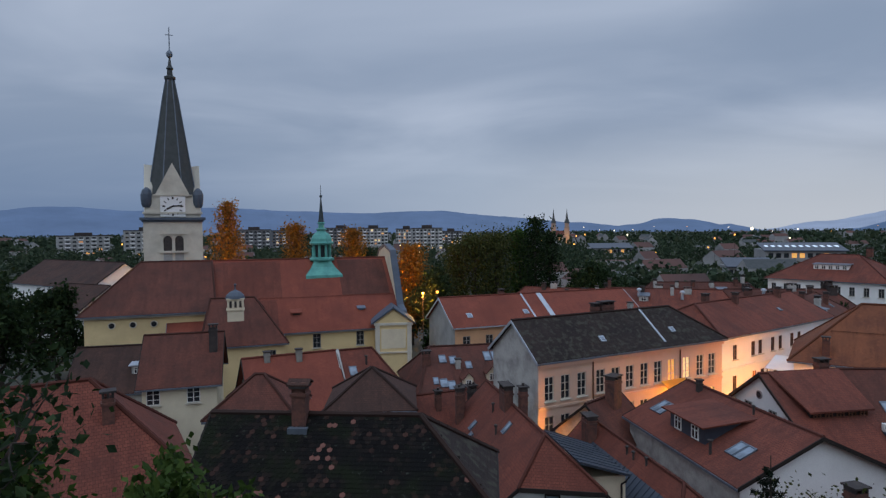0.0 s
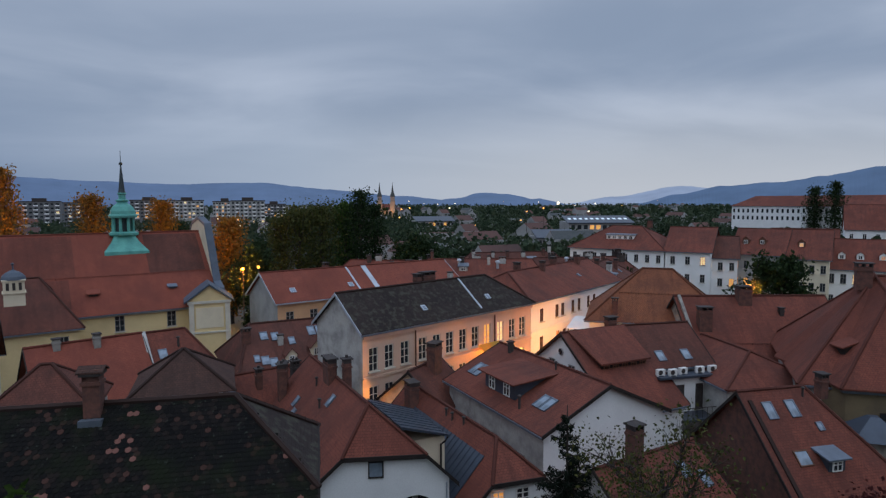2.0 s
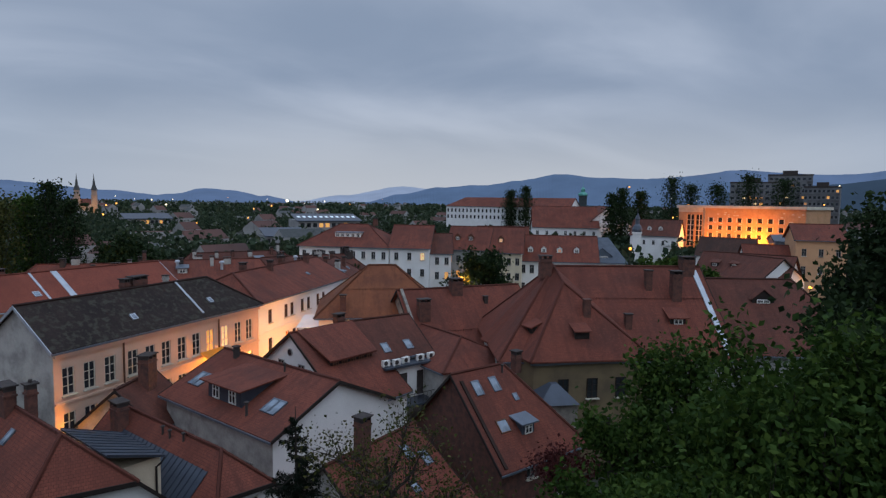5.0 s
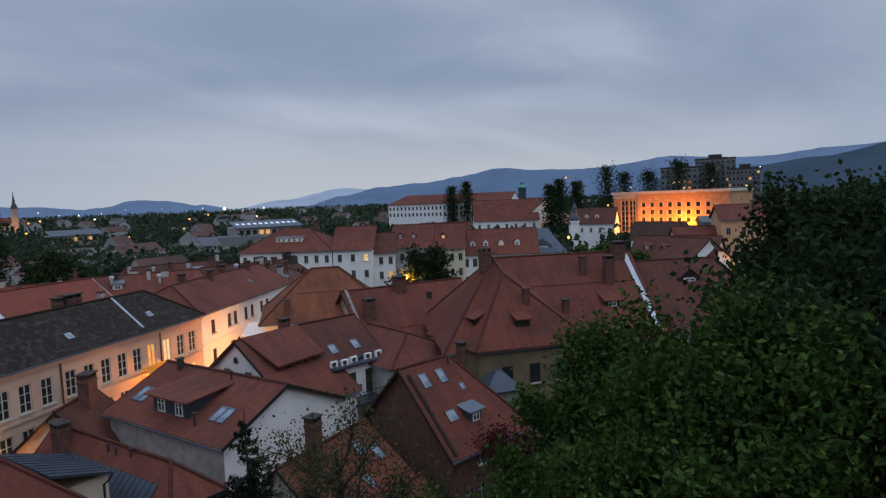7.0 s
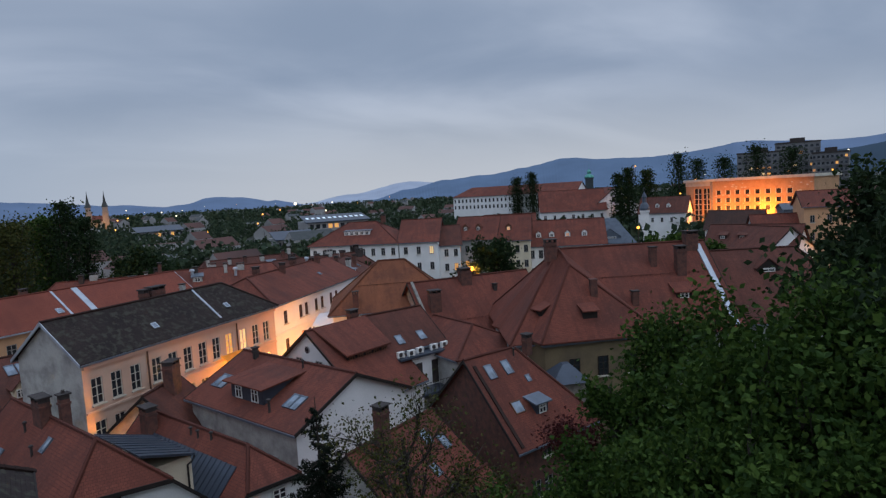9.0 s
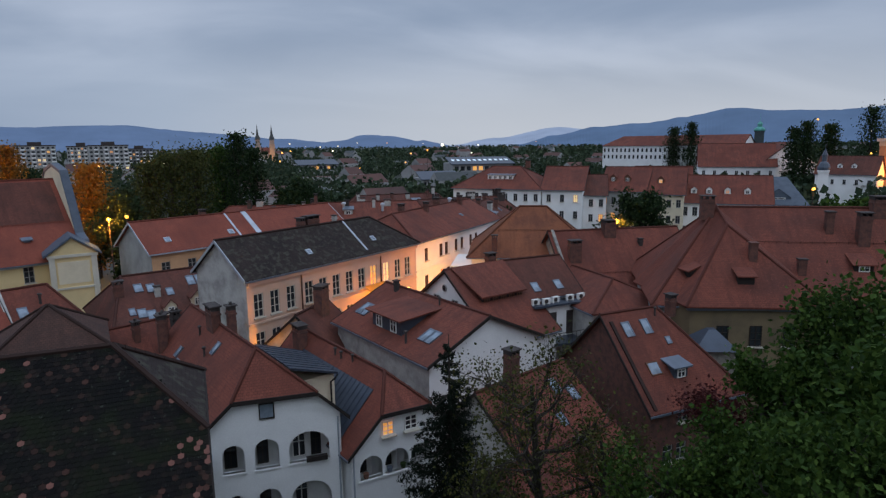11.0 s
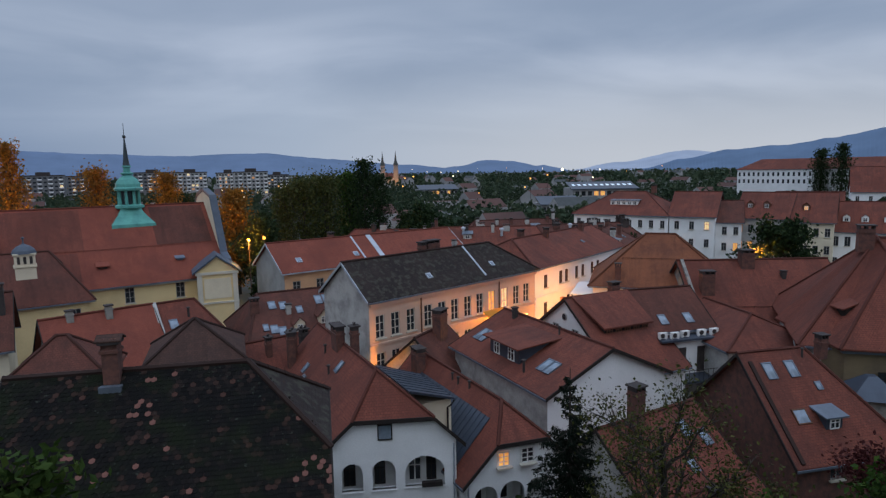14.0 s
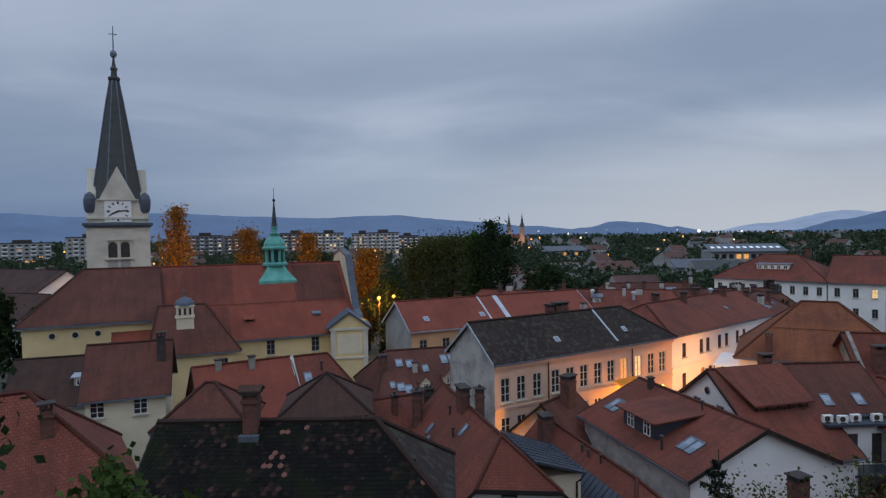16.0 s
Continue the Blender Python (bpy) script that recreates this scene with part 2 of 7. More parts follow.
see_through_cloth(MATS["canvas"])
plain_mat("far_wall", (0.34, 0.335, 0.33), (0.17, 0.17, 0.17), 0.05)
leaf_mat("leaf_green", (0.018, 0.040, 0.008), (0.036, 0.072, 0.013), (0.075, 0.120, 0.022))
leaf_mat("leaf_fresh", (0.024, 0.046, 0.010), (0.042, 0.074, 0.015), (0.080, 0.120, 0.026))
leaf_mat("leaf_dark", (0.010, 0.020, 0.008), (0.018, 0.034, 0.012), (0.034, 0.054, 0.018))
leaf_mat("leaf_olive", (0.036, 0.046, 0.012), (0.060, 0.066, 0.018), (0.092, 0.086, 0.024))
leaf_mat("leaf_autumn", (0.200, 0.090, 0.018), (0.300, 0.135, 0.022), (0.140, 0.085, 0.020))
leaf_mat("needle", (0.005, 0.009, 0.006), (0.008, 0.014, 0.008), (0.013, 0.020, 0.012))
leaf_mat("leaf_red", (0.050, 0.014, 0.014), (0.075, 0.020, 0.020), (0.10, 0.030, 0.025))
glass_mat("glass", (0.030, 0.034, 0.040))
# Pane with the sky's pale blue reflection put into its base colour.
glass_mat("glass_sky", (0.22, 0.27, 0.33), 0.12)
glow_mat("lit_window", (1.0, 0.50, 0.13), 0.75, (0.55, 0.16, 0.03))
glow_mat("lit_dim", (0.95, 0.42, 0.14), 0.22, (0.6, 0.2, 0.06))
glow_mat("lit_white", (1.0, 0.70, 0.34), 1.0, (0.35, 0.16, 0.06))
glow_mat("lamp_orange", (1.0, 0.42, 0.07), 2.6)
glow_mat("lamp_white", (1.0, 0.82, 0.52), 3.0)
plain_mat("concrete", (0.17, 0.17, 0.175), (0.11, 0.11, 0.115), 0.1)

# ---- builders ----
CACHE = {}


def mesh_of(name, bm, material):
    me = bpy.data.meshes.new(name)
    bm.normal_update()
    bm.to_mesh(me)
    bm.free()
    mats = material if isinstance(material, (list, tuple)) else [material]
    for k in mats:
        me.materials.append(MATS[k])
    return me


def part(name, bm, material, parent, label=""):
    ob = new(name, bm if isinstance(bm, bpy.types.Mesh) else mesh_of(name, bm, material))
    ob.parent = parent
    if label:
        ob["label"] = label
    return ob


def thing(name, m, label, category, group="", kind=""):
    ob = new(name)
    ob.matrix_world = m
    return tagged(ob, label, category, group, kind)


def boxes(items, bm=None):
    """Boxes (x0, y0, z0, x1, y1, z1)."""
    bm = bm or bmesh.new()
    for x0, y0, z0, x1, y1, z1 in items:
        v = [bm.verts.new(p) for p in ((x0, y0, z0), (x1, y0, z0), (x1, y1, z0), (x0, y1, z0), (x0, y0, z1), (x1, y0, z1), (x1, y1, z1), (x0, y1, z1))]
        for f in ((3, 2, 1, 0), (4, 5, 6, 7), (0, 1, 5, 4), (1, 2, 6, 5), (2, 3, 7, 6), (3, 0, 4, 7)):
            bm.faces.new([v[i] for i in f])
    return bm


def poly(bm, pts):
    return bm.faces.new([bm.verts.new(p) for p in pts])


def lathe(profile, n=16, bm=None, centre=(0, 0), turn=0.0):
    """Rings (radius, z) turned round the z axis."""
    bm = bm or bmesh.new()
    rings = []
    for r, z in profile:
        rings.append([bm.verts.new((centre[0] + r * math.cos(turn + 2 * math.pi * i / n), centre[1] + r * math.sin(turn + 2 * math.pi * i / n), z)) for i in range(n)])
    for a, b in zip(rings, rings[1:]):
        for i in range(n):
            bm.faces.new((a[i], a[(i + 1) % n], b[(i + 1) % n], b[i]))
    bm.faces.new(rings[0][::-1])
    bm.faces.new(rings[-1])
    return bm


def tube(pts, r, n=6, bm=None):
    bm = bm or bmesh.new()
    prev = None
    pts = [Vector(p) for p in pts]
    for i, p in enumerate(pts):
        d = (pts[min(i + 1, len(pts) - 1)] - pts[max(i - 1, 0)]).normalized()
        a = d.orthogonal().normalized()
        b = d.cross(a)
        rr = r[i] if isinstance(r, (list, tuple)) else r
        ring = [bm.verts.new(p + rr * (math.cos(2 * math.pi * k / n) * a + math.sin(2 * math.pi * k / n) * b)) for k in range(n)]
        if prev:
            # rings are matched by the nearest vertex
            o = min(range(n), key=lambda s: (ring[s].co - prev[0].co).length)
            for k in range(n):
                bm.faces.new((prev[k], prev[(k + 1) % n], ring[(o + k + 1) % n], ring[(o + k) % n]))
            ring = ring[o:] + ring[:o]
        else:
            bm.faces.new(ring[::-1])
        prev = ring
    bm.faces.new(prev)
    return bm


def slab(polys, thick, uv=True):
    """A roof skin of that thickness from polygons, with tile courses in its UVs."""
    bm = bmesh.new()
    seen = {}

    def vert(p, low):
        k = (round(p[0], 3), round(p[1], 3), round(p[2], 3), low)
        if k not in seen:
            seen[k] = bm.verts.new((p[0], p[1], p[2] - (thick if low else 0)))
        return seen[k]

    edges = {}
    for pl in polys:
        bm.faces.new([vert(p, 0) for p in pl])
        bm.faces.new([vert(p, 1) for p in pl][::-1])
        for i in range(len(pl)):
            a, b = vert(pl[i], 0), vert(pl[(i + 1) % len(pl)], 0)
            edges.setdefault(frozenset((a, b)), []).append((pl[i], pl[(i + 1) % len(pl)]))
    for e in edges.values():
        if len(e) == 1:
            p, q = e[0]
            bm.faces.new((vert(q, 0), vert(p, 0), vert(p, 1), vert(q, 1)))
    bm.normal_update()
    lay = bm.loops.layers.uv.new("UVMap")
    for f in bm.faces:
        n = f.normal
        h = Vector((0, 0, 1)).cross(n)
        h = h.normalized() if h.length > 1e-4 else Vector((1, 0, 0))
        v = n.cross(h)
        for l in f.loops:
            l[lay].uv = (l.vert.co.dot(h), l.vert.co.dot(v))
    return bm


def window_parts(w, h, style, frame_mat, pane_mat):
    """Shared meshes of one window: frame with bars, and pane; in the xz plane, outside towards -y."""
    key = (w, h, style, frame_mat, pane_mat)
    if key not in CACHE:
        t, d = (0.07, 0.07) if w > 0.5 else (0.05, 0.05)
        cols = [(t, w - t)] if style == "plain" else [(t, w / 2 - t / 2), (w / 2 + t / 2, w - t)]
        cuts = {"plain": [t, h - t], "multi": [t, h * 0.33, h * 0.66, h - t]}.get(style, [t, h * 0.66, h - t])
        holes = []
        for x0, x1 in cols:
            for k in range(len(cuts) - 1):
                holes.append((x0, cuts[k] + (0.02 if k else 0), x1, cuts[k + 1] - (0.02 if k < len(cuts) - 2 else 0)))
        bm = bmesh.new()
        panel(bm, pose(-w / 2, -d, 0), w, 0, h, holes, d)
        ring = [(-w / 2, 0), (w / 2, 0), (w / 2, h), (-w / 2, h)]
        for k in range(4):
            (xa, za), (xb, zb) = ring[k], ring[(k + 1) % 4]
            poly(bm, [(xa, -d, za), (xa, 0, za), (xb, 0, zb), (xb, -d, zb)])
        bmesh.ops.remove_doubles(bm, verts=bm.verts, dist=0.0005)
        fr = mesh_of("window", bm, frame_mat)
        pn = mesh_of("pane", boxes([(-w / 2 + 0.01, -0.02, 0.01, w / 2 - 0.01, -0.004, h - 0.01)]), pane_mat)
        sl = mesh_of("sill", boxes([(-w / 2 - 0.1, -0.32, -0.09, w / 2 + 0.1, 0, 0)]), "stone_pale")
        CACHE[key] = (fr, pn, sl)
    return CACHE[key]


def side_frames(L, W):
    return {"F": (pose(-L / 2, -W, 0), L), "R": (pose(L / 2, -W, 0, 0, 0, 90), 2 * W), "B": (pose(L / 2, W, 0, 0, 0, 180), L), "L": (pose(-L / 2, W, 0, 0, 0, -90), 2 * W)}


def panel(bm, m, length, z0, z1, holes, deep=0.2):
    """A wall face with openings (x0, z0, x1, z1) and their reveals, in the xz plane of m."""
    xs = sorted({0.0, length, *[h[0] for h in holes], *[h[2] for h in holes]})
    zs = sorted({z0, z1, *[h[1] for h in holes], *[h[3] for h in holes]})
    P = lambda x, y, z: m @ Vector((x, y, z))
    for a, b in zip(xs, xs[1:]):
        for c, d in zip(zs, zs[1:]):
            if b - a < 1e-4 or d - c < 1e-4:
                continue
            mx, mz = (a + b) / 2, (c + d) / 2
            if any(h[0] < mx < h[2] and h[1] < mz < h[3] for h in holes):
                continue
            poly(bm, [P(a, 0, c), P(b, 0, c), P(b, 0, d), P(a, 0, d)])
    for x0, c, x1, d in holes:
        for q in (((x0, c), (x1, c)), ((x1, c), (x1, d)), ((x1, d), (x0, d)), ((x0, d), (x0, c))):
            (a, e), (b, g) = q
            poly(bm, [P(a, 0, e), P(a, deep, e), P(b, deep, g), P(b, 0, g)])


class House:
    """A house with a pitched roof. r0, r1: the ends of its length on the ridge's line, the first to the left seen from its front.
    hip: how far the ridge stops short of each end; jerk: (set-back, height) of a clipped gable at each end."""

    def __init__(self, label, r0, r1, zr, hw, ze, zg=0.0, hip=(0, 0), jerk=(None, None), wall="plaster_white", roof="tile_red", over=0.45, wins=(), category="house", name="house",
                 verge="wood_dark", gutter="metal_grey", group="", back=None, caps=True, skew=0.0, arches=()):
        dx, dy = r1[0] - r0[0], r1[1] - r0[1]
        self.L, self.W, self.zr, self.ze, self.zg = math.hypot(dx, dy), hw, zr, ze, zg
        self.ang = math.degrees(math.atan2(dy, dx))
        self.m = pose((r0[0] + r1[0]) / 2, (r0[1] + r1[1]) / 2, zg, 0, 0, self.ang)
        self.root = thing(name, self.m, label, category, group)
        zr, ze = zr - zg, ze - zg
        self.k = (zr - ze) / hw
        L, W, k = self.L, hw, self.k
        self.h = ze
        self.wallmat, self.roofmat = wall, roof
        # walls with openings
        holes = {"F": [], "R": [], "B": [], "L": []}
        spots = []
        frames = side_frames(L, W)
        if skew:
            # the near gable stands at a slant
            frames["L"] = (pose(-L / 2 + skew * W, W, 0, 0, 0, -90 - math.degrees(math.atan(skew))), 2 * W * math.sqrt(1 + skew * skew))
            frames["F"] = (pose(-L / 2 - skew * W, -W, 0), L + skew * W)
            frames["B"] = (pose(L / 2, W, 0, 0, 0, 180), L - skew * W)
        lean = lambda p: (p[0] + skew * p[1] * (0.5 - p[0] / L), p[1], p[2])
        bays = {"F": [], "R": [], "B": [], "L": []}
        for side, x, z, aw, ah in arches:
            bays[side].append((x - aw / 2, z - zg, x + aw / 2, z - zg + ah))
        for w in wins:
            side, xs, sill, ww, wh = w[:5]
            opt = w[5] if len(w) > 5 else {}
            length = frames[side][1]
            for i, x in enumerate(xs):
                x = x * length
                lit = opt.get("lit", {}).get(i)
                z = sill - zg
                spots.append((side, x, z, ww, wh, opt, lit))
                if z + wh < self.h + (50 if side in "LR" else 0):
                    holes[side].append((x - ww / 2, z, x + ww / 2, z + wh))
        bm = bmesh.new()
        galleries = []
        for s, (fm, length) in frames.items():
            low = [h for h in holes[s] if h[3] < ze]
            panel(bm, fm, length, -1.5, ze, low + bays[s], 0.2)
            for x0, c, x1, d in bays[s]:
                P = lambda x, y, z: fm @ Vector((x, y, z))
                r = (x1 - x0) / 2
                rise = min(r, (d - c) * 0.55)
                mx = (x0 + x1) / 2
                arc = [(mx - r * math.cos(math.pi * i / 16), d - rise + rise * math.sin(math.pi * i / 16)) for i in range(17)]
                # spandrels and the soffit of the arch
                for i in range(16):
                    (xa, za), (xb, zb) = arc[i], arc[i + 1]
                    poly(bm, [P(xa, 0, za), P(xb, 0, zb), P(xb, 0, d), P(xa, 0, d)])
                    poly(bm, [P(xa, 0, za), P(xa, 0.35, za), P(xb, 0.35, zb), P(xb, 0, zb)])
                    poly(bm, [P(xb, 0.35, zb), P(xa, 0.35, za), P(xa, 0.35, d), P(xb, 0.35, d)])
                # the gallery behind
                g0, g1, gz = x0 - 0.3, x1 + 0.3, d + 0.15
                gb = bmesh.new()
                poly(gb, [P(g0, 1.5, c - 0.9), P(g1, 1.5, c - 0.9), P(g1, 1.5, gz), P(g0, 1.5, gz)])
                poly(gb, [P(g0, 0.36, gz), P(g1, 0.36, gz), P(g1, 1.5, gz), P(g0, 1.5, gz)])
                for gx in (g0, g1):
                    poly(gb, [P(gx, 0.36, c - 0.9), P(gx, 1.5, c - 0.9), P(gx, 1.5, gz), P(gx, 0.36, gz)])
                poly(gb, [P(g0, 0.2, c - 0.9), P(g1, 0.2, c - 0.9), P(g1, 1.5, c - 0.9), P(g0, 1.5, c - 0.9)])
                bmesh.ops.remove_doubles(gb, verts=gb.verts, dist=0.001)
                galleries.append(gb)
            if s in "RL":
                i = 0 if s == "L" else 1
                if hip[i] == 0:
                    P = lambda x, z: fm @ Vector((x, 0, z))
                    if jerk[i]:
                        zj = jerk[i][1] - zg
                        o = (zj - ze) / k
                        poly(bm, [P(0, ze), P(length, ze), P(length - o, zj), P(o, zj)])
                    else:
                        poly(bm, [P(0, ze), P(length, ze), P(length / 2, zr)])
        bmesh.ops.remove_doubles(bm, verts=bm.verts, dist=0.001)
        self.wall = part("wall", bm, wall, self.root)
        for gb in galleries:
            part("gallery", gb, wall, self.root)
        for side, x, z, ww, wh, opt, lit in spots:
            fm = frames[side][0]
            inset = 0.13 if z + wh < ze else -0.02
            fr, pn, sl = window_parts(ww, wh, opt.get("style", "cross"), opt.get("frame", "frame_white"), lit or opt.get("pane", "glass"))
            wo = part("window", fr, None, self.root)
            wo.matrix_local = fm @ pose(x, inset, z)
            po = part("pane", pn, None, wo)
            if opt.get("sill", True):
                part("sill", sl, None, wo)
        # roof
        o = over
        zo = ze - k * o
        a, b = -L / 2, L / 2
        polys = []
        top, side0, side1 = [], [], []
        F = [(a - o, -W - o, zo), (b + o, -W - o, zo)]
        B = [(b + o, W + o, zo), (a - o, W + o, zo)]
        ends = []
        for i, (x, sg) in enumerate(((a, -1), (b, 1))):
            if hip[i]:
                ends.append(("hip", (x - sg * hip[i], 0, zr)))
            elif jerk[i]:
                back_off, zj = jerk[i]
                zj -= zg
                yj = (zr - zj) / k
                ends.append(("jerk", (x - sg * back_off, 0, zr), (x + sg * o, -yj, zj), (x + sg * o, yj, zj)))
            else:
                ends.append(("gable", (x + sg * o, 0, zr)))
        e0, e1 = ends
        front = [F[0], F[1]] + ([e1[2]] if e1[0] == "jerk" else []) + [e1[1], e0[1]] + ([e0[2]] if e0[0] == "jerk" else [])
        rear = [B[0], B[1]] + ([e0[3]] if e0[0] == "jerk" else []) + [e0[1], e1[1]] + ([e1[3]] if e1[0] == "jerk" else [])
        polys = [front, rear]
        if e1[0] == "hip":
            polys.append([F[1], B[0], e1[1]])
        if e0[0] == "hip":
            polys.append([B[1], F[0], e0[1]])
        if e1[0] == "jerk":
            polys.append([e1[2], e1[3], e1[1]])
        if e0[0] == "jerk":
            polys.append([e0[3], e0[2], e0[1]])
        # dedupe a pyramid's point
        clean = []
        for pl in polys:
            c = []
            for p in pl:
                if not c or (Vector(p) - Vector(c[-1])).length > 1e-3:
                    c.append(p)
            if (Vector(c[0]) - Vector(c[-1])).length < 1e-3:
                c.pop()
            if len(c) > 2:
                clean.append([(lean(p)[0], p[1], p[2] + 0.14) for p in c])
        self.roof = part("roof", slab(clean, 0.14), roof, self.root)
        if caps:
            lines = [(e0[1], e1[1])]
            for e, fp, bp in ((e0, F[0], B[1]), (e1, F[1], B[0])):
                if e[0] == "hip":
                    lines += [(e[1], fp), (e[1], bp)]
                if e[0] == "jerk":
                    lines += [(e[1], e[2]), (e[1], e[3])]
            bm = bmesh.new()
            for p, q in lines:
                p, q = Vector(lean(p)), Vector(lean(q))
                n = max(1, int((q - p).length / 0.42))
                up = Vector((0, 0, 0.16))
                for j in range(n):
                    s, e = p.lerp(q, j / n) + up, p.lerp(q, (j + 1.12) / n) + up
                    tube([s, e], [0.125, 0.10], 6, bm)
            part("ridge_tiles", bm, roof if roof != "tile_dark" else "tile_brown", self.root)
        if gutter:
            for y, sg in ((-W - o, -1), (W + o, 1)):
                bm = bmesh.new()
                boxes([(a - o + skew * y, y - 0.07, zo - 0.06, b + o, y + 0.07, zo + 0.08)], bm)
                part("gutter", bm, gutter, self.root)
        if verge:
            for e, x, sg in ((e0, a, -1), (e1, b, 1)):
                if e[0] != "hip":
                    xx = x + sg * (o + 0.02)
                    tops = [(xx, 0, zr + 0.05)] if e[0] == "gable" else [(xx, -abs(e[2][1]), e[2][2] + 0.05), (xx, abs(e[2][1]), e[2][2] + 0.05)]
                    runs = [((xx, -W - o, zo + 0.05), tops[0]), ((xx, W + o, zo + 0.05), tops[-1])]
                    if e[0] == "jerk":
                        runs.append((tops[0], tops[1]))
                    for p, q in runs:
                        bm = bmesh.new()
                        p, q = Vector(lean(p)), Vector(lean(q))
                        dz = Vector((0, 0, 0.13))
                        dxv = Vector((0.03, 0, 0))
                        vs = [bm.verts.new(v) for v in (p - dz - dxv, p + dz - dxv, q + dz - dxv, q - dz - dxv, p - dz + dxv, p + dz + dxv, q + dz + dxv, q - dz + dxv)]
                        for f in ((0, 1, 2, 3), (7, 6, 5, 4), (0, 4, 5, 1), (1, 5, 6, 2), (2, 6, 7, 3), (3, 7, 4, 0)):
                            bm.faces.new([vs[i] for i in f])
                        bmesh.ops.recalc_face_normals(bm, faces=bm.faces)
                        part("verge_board", bm, verge, self.root)

    def z(self, y):
        return self.zr - self.zg - abs(y) * self.k + 0.14

    def chimney(self, x, y, h=1.6, w=0.6, d=0.6, m="brick", cap="open", pots=0):
        """A chimney at x along the ridge and y across it, h above the roof."""
        z0 = min(self.z(y - d / 2), self.z(y + d / 2)) - 0.15
        z1 = self.z(y) + h
        bm = boxes([(-w / 2, -d / 2, 0, w / 2, d / 2, z1 - z0), (-w / 2 - 0.05, -d / 2 - 0.05, z1 - z0 - 0.32, w / 2 + 0.05, d / 2 + 0.05, z1 - z0 - 0.2)])
        c = part("chimney", bm, m, self.root)
        c.location = (x, y, z0)
        H = z1 - z0
        if cap == "open":
            bm = boxes([(-w / 2, -d / 2, H, -w / 2 + 0.1, d / 2, H + 0.25), (w / 2 - 0.1, -d / 2, H, w / 2, d / 2, H + 0.25), (-0.05, -d / 2, H, 0.05, d / 2, H + 0.25),
                        (-w / 2 - 0.1, -d / 2 - 0.1, H + 0.25, w / 2 + 0.1, d / 2 + 0.1, H + 0.34)])
        else:
            bm = boxes([(-w / 2 - 0.08, -d / 2 - 0.08, H, w / 2 + 0.08, d / 2 + 0.08, H + 0.1)])
        for i in range(pots):
            lathe([(0.12, H + 0.1), (0.1, H + 0.5), (0.13, H + 0.52)], 8, bm, (-w / 2 + w * (i + 0.5) / pots, 0))
        part("chimney_cap", bm, "soot", c)
        return c

    def slope(self, x, y, lift=0.0):
        """The frame on the roof's slope at (x, y): x along, y up the slope, z out of it."""
        sg = 1 if y < 0 else -1
        t = math.degrees(math.atan(self.k))
        return pose(x, y, self.z(y) + lift, 0, 0, 0 if sg > 0 else 180) @ pose(0, 0, 0, t, 0, 0)

    def skylight(self, x, y, w=0.78, h=1.2, pane="glass_sky", frame_mat="metal_grey"):
        key = ("sky", w, h, pane, frame_mat)
        if key not in CACHE:
            f = mesh_of("skylight", boxes([(-w / 2, -h / 2, -0.05, -w / 2 + 0.07, h / 2, 0.09), (w / 2 - 0.07, -h / 2, -0.05, w / 2, h / 2, 0.09), (-w / 2, -h / 2, -0.05, w / 2, -h / 2 + 0.07, 0.088), (-w / 2, h / 2 - 0.09, -0.05, w / 2, h / 2, 0.1)]), frame_mat)
            g = mesh_of("pane", boxes([(-w / 2 + 0.06, -h / 2 + 0.06, 0, w / 2 - 0.06, h / 2 - 0.08, 0.06)]), pane)
            CACHE[key] = (f, g)
        f, g = CACHE[key]
        s = part("skylight", f, None, self.root)
        s.matrix_local = self.slope(x, y)
        part("pane", g, None, s)

    def vent(self, x, y, h=0.5, r=0.07):
        bm = lathe([(r, -0.2), (r, h), (r * 1.9, h + 0.02), (r * 1.9, h + 0.1), (r * 0.5, h + 0.16)], 8)
        v = part("vent_pipe", bm, "soot", self.root)
        v.location = (x, y, self.z(y))

    def strip(self, x, y0, y1, w=0.35, m="metal_light", lift=0.05):
        """A metal strip that runs down the roof."""
        mid = (y0 + y1) / 2
        ln = abs(y1 - y0) * math.sqrt(1 + self.k ** 2)
        s = part("roof_flashing", boxes([(-w / 2, -ln / 2, -0.02, w / 2, ln / 2, lift)]), m, self.root)
        s.matrix_local = self.slope(x, mid)

    def snow_rail(self, y, x0=None, x1=None):
        x0, x1 = (-self.L / 2 if x0 is None else x0), (self.L / 2 if x1 is None else x1)
        bm = bmesh.new()
        t = math.atan(self.k)
        n = int((x1 - x0) / 0.9)
        z = self.z(y)
        for i in range(n + 1):
            x = x0 + (x1 - x0) * i / n
            boxes([(x - 0.02, y - 0.03, z - 0.05, x + 0.02, y + 0.03, z + 0.22)], bm)
        boxes([(x0, y - 0.02, z + 0.12, x1, y + 0.02, z + 0.16)], bm)
        part("snow_rail", bm, self.roofmat, self.root)

    def shed_dormer(self, x, y, w, run, front_h, roof=None, front="wood_dark", wins=0, slope_deg=12, over=0.25, lit=None):
        """A dormer with a flat-pitched roof; its front stands at y on the front slope, run: its depth back into the roof."""
        sg = 1 if y < 0 else -1
        z0 = self.z(y) - 0.1
        base = pose(x, y, z0, 0, 0, 0 if sg > 0 else 180)
        d = part("dormer", boxes([(-w / 2, 0, 0, w / 2, run, front_h)]), front, self.root)
        d.matrix_local = base
        rise = run * math.tan(radians(slope_deg))
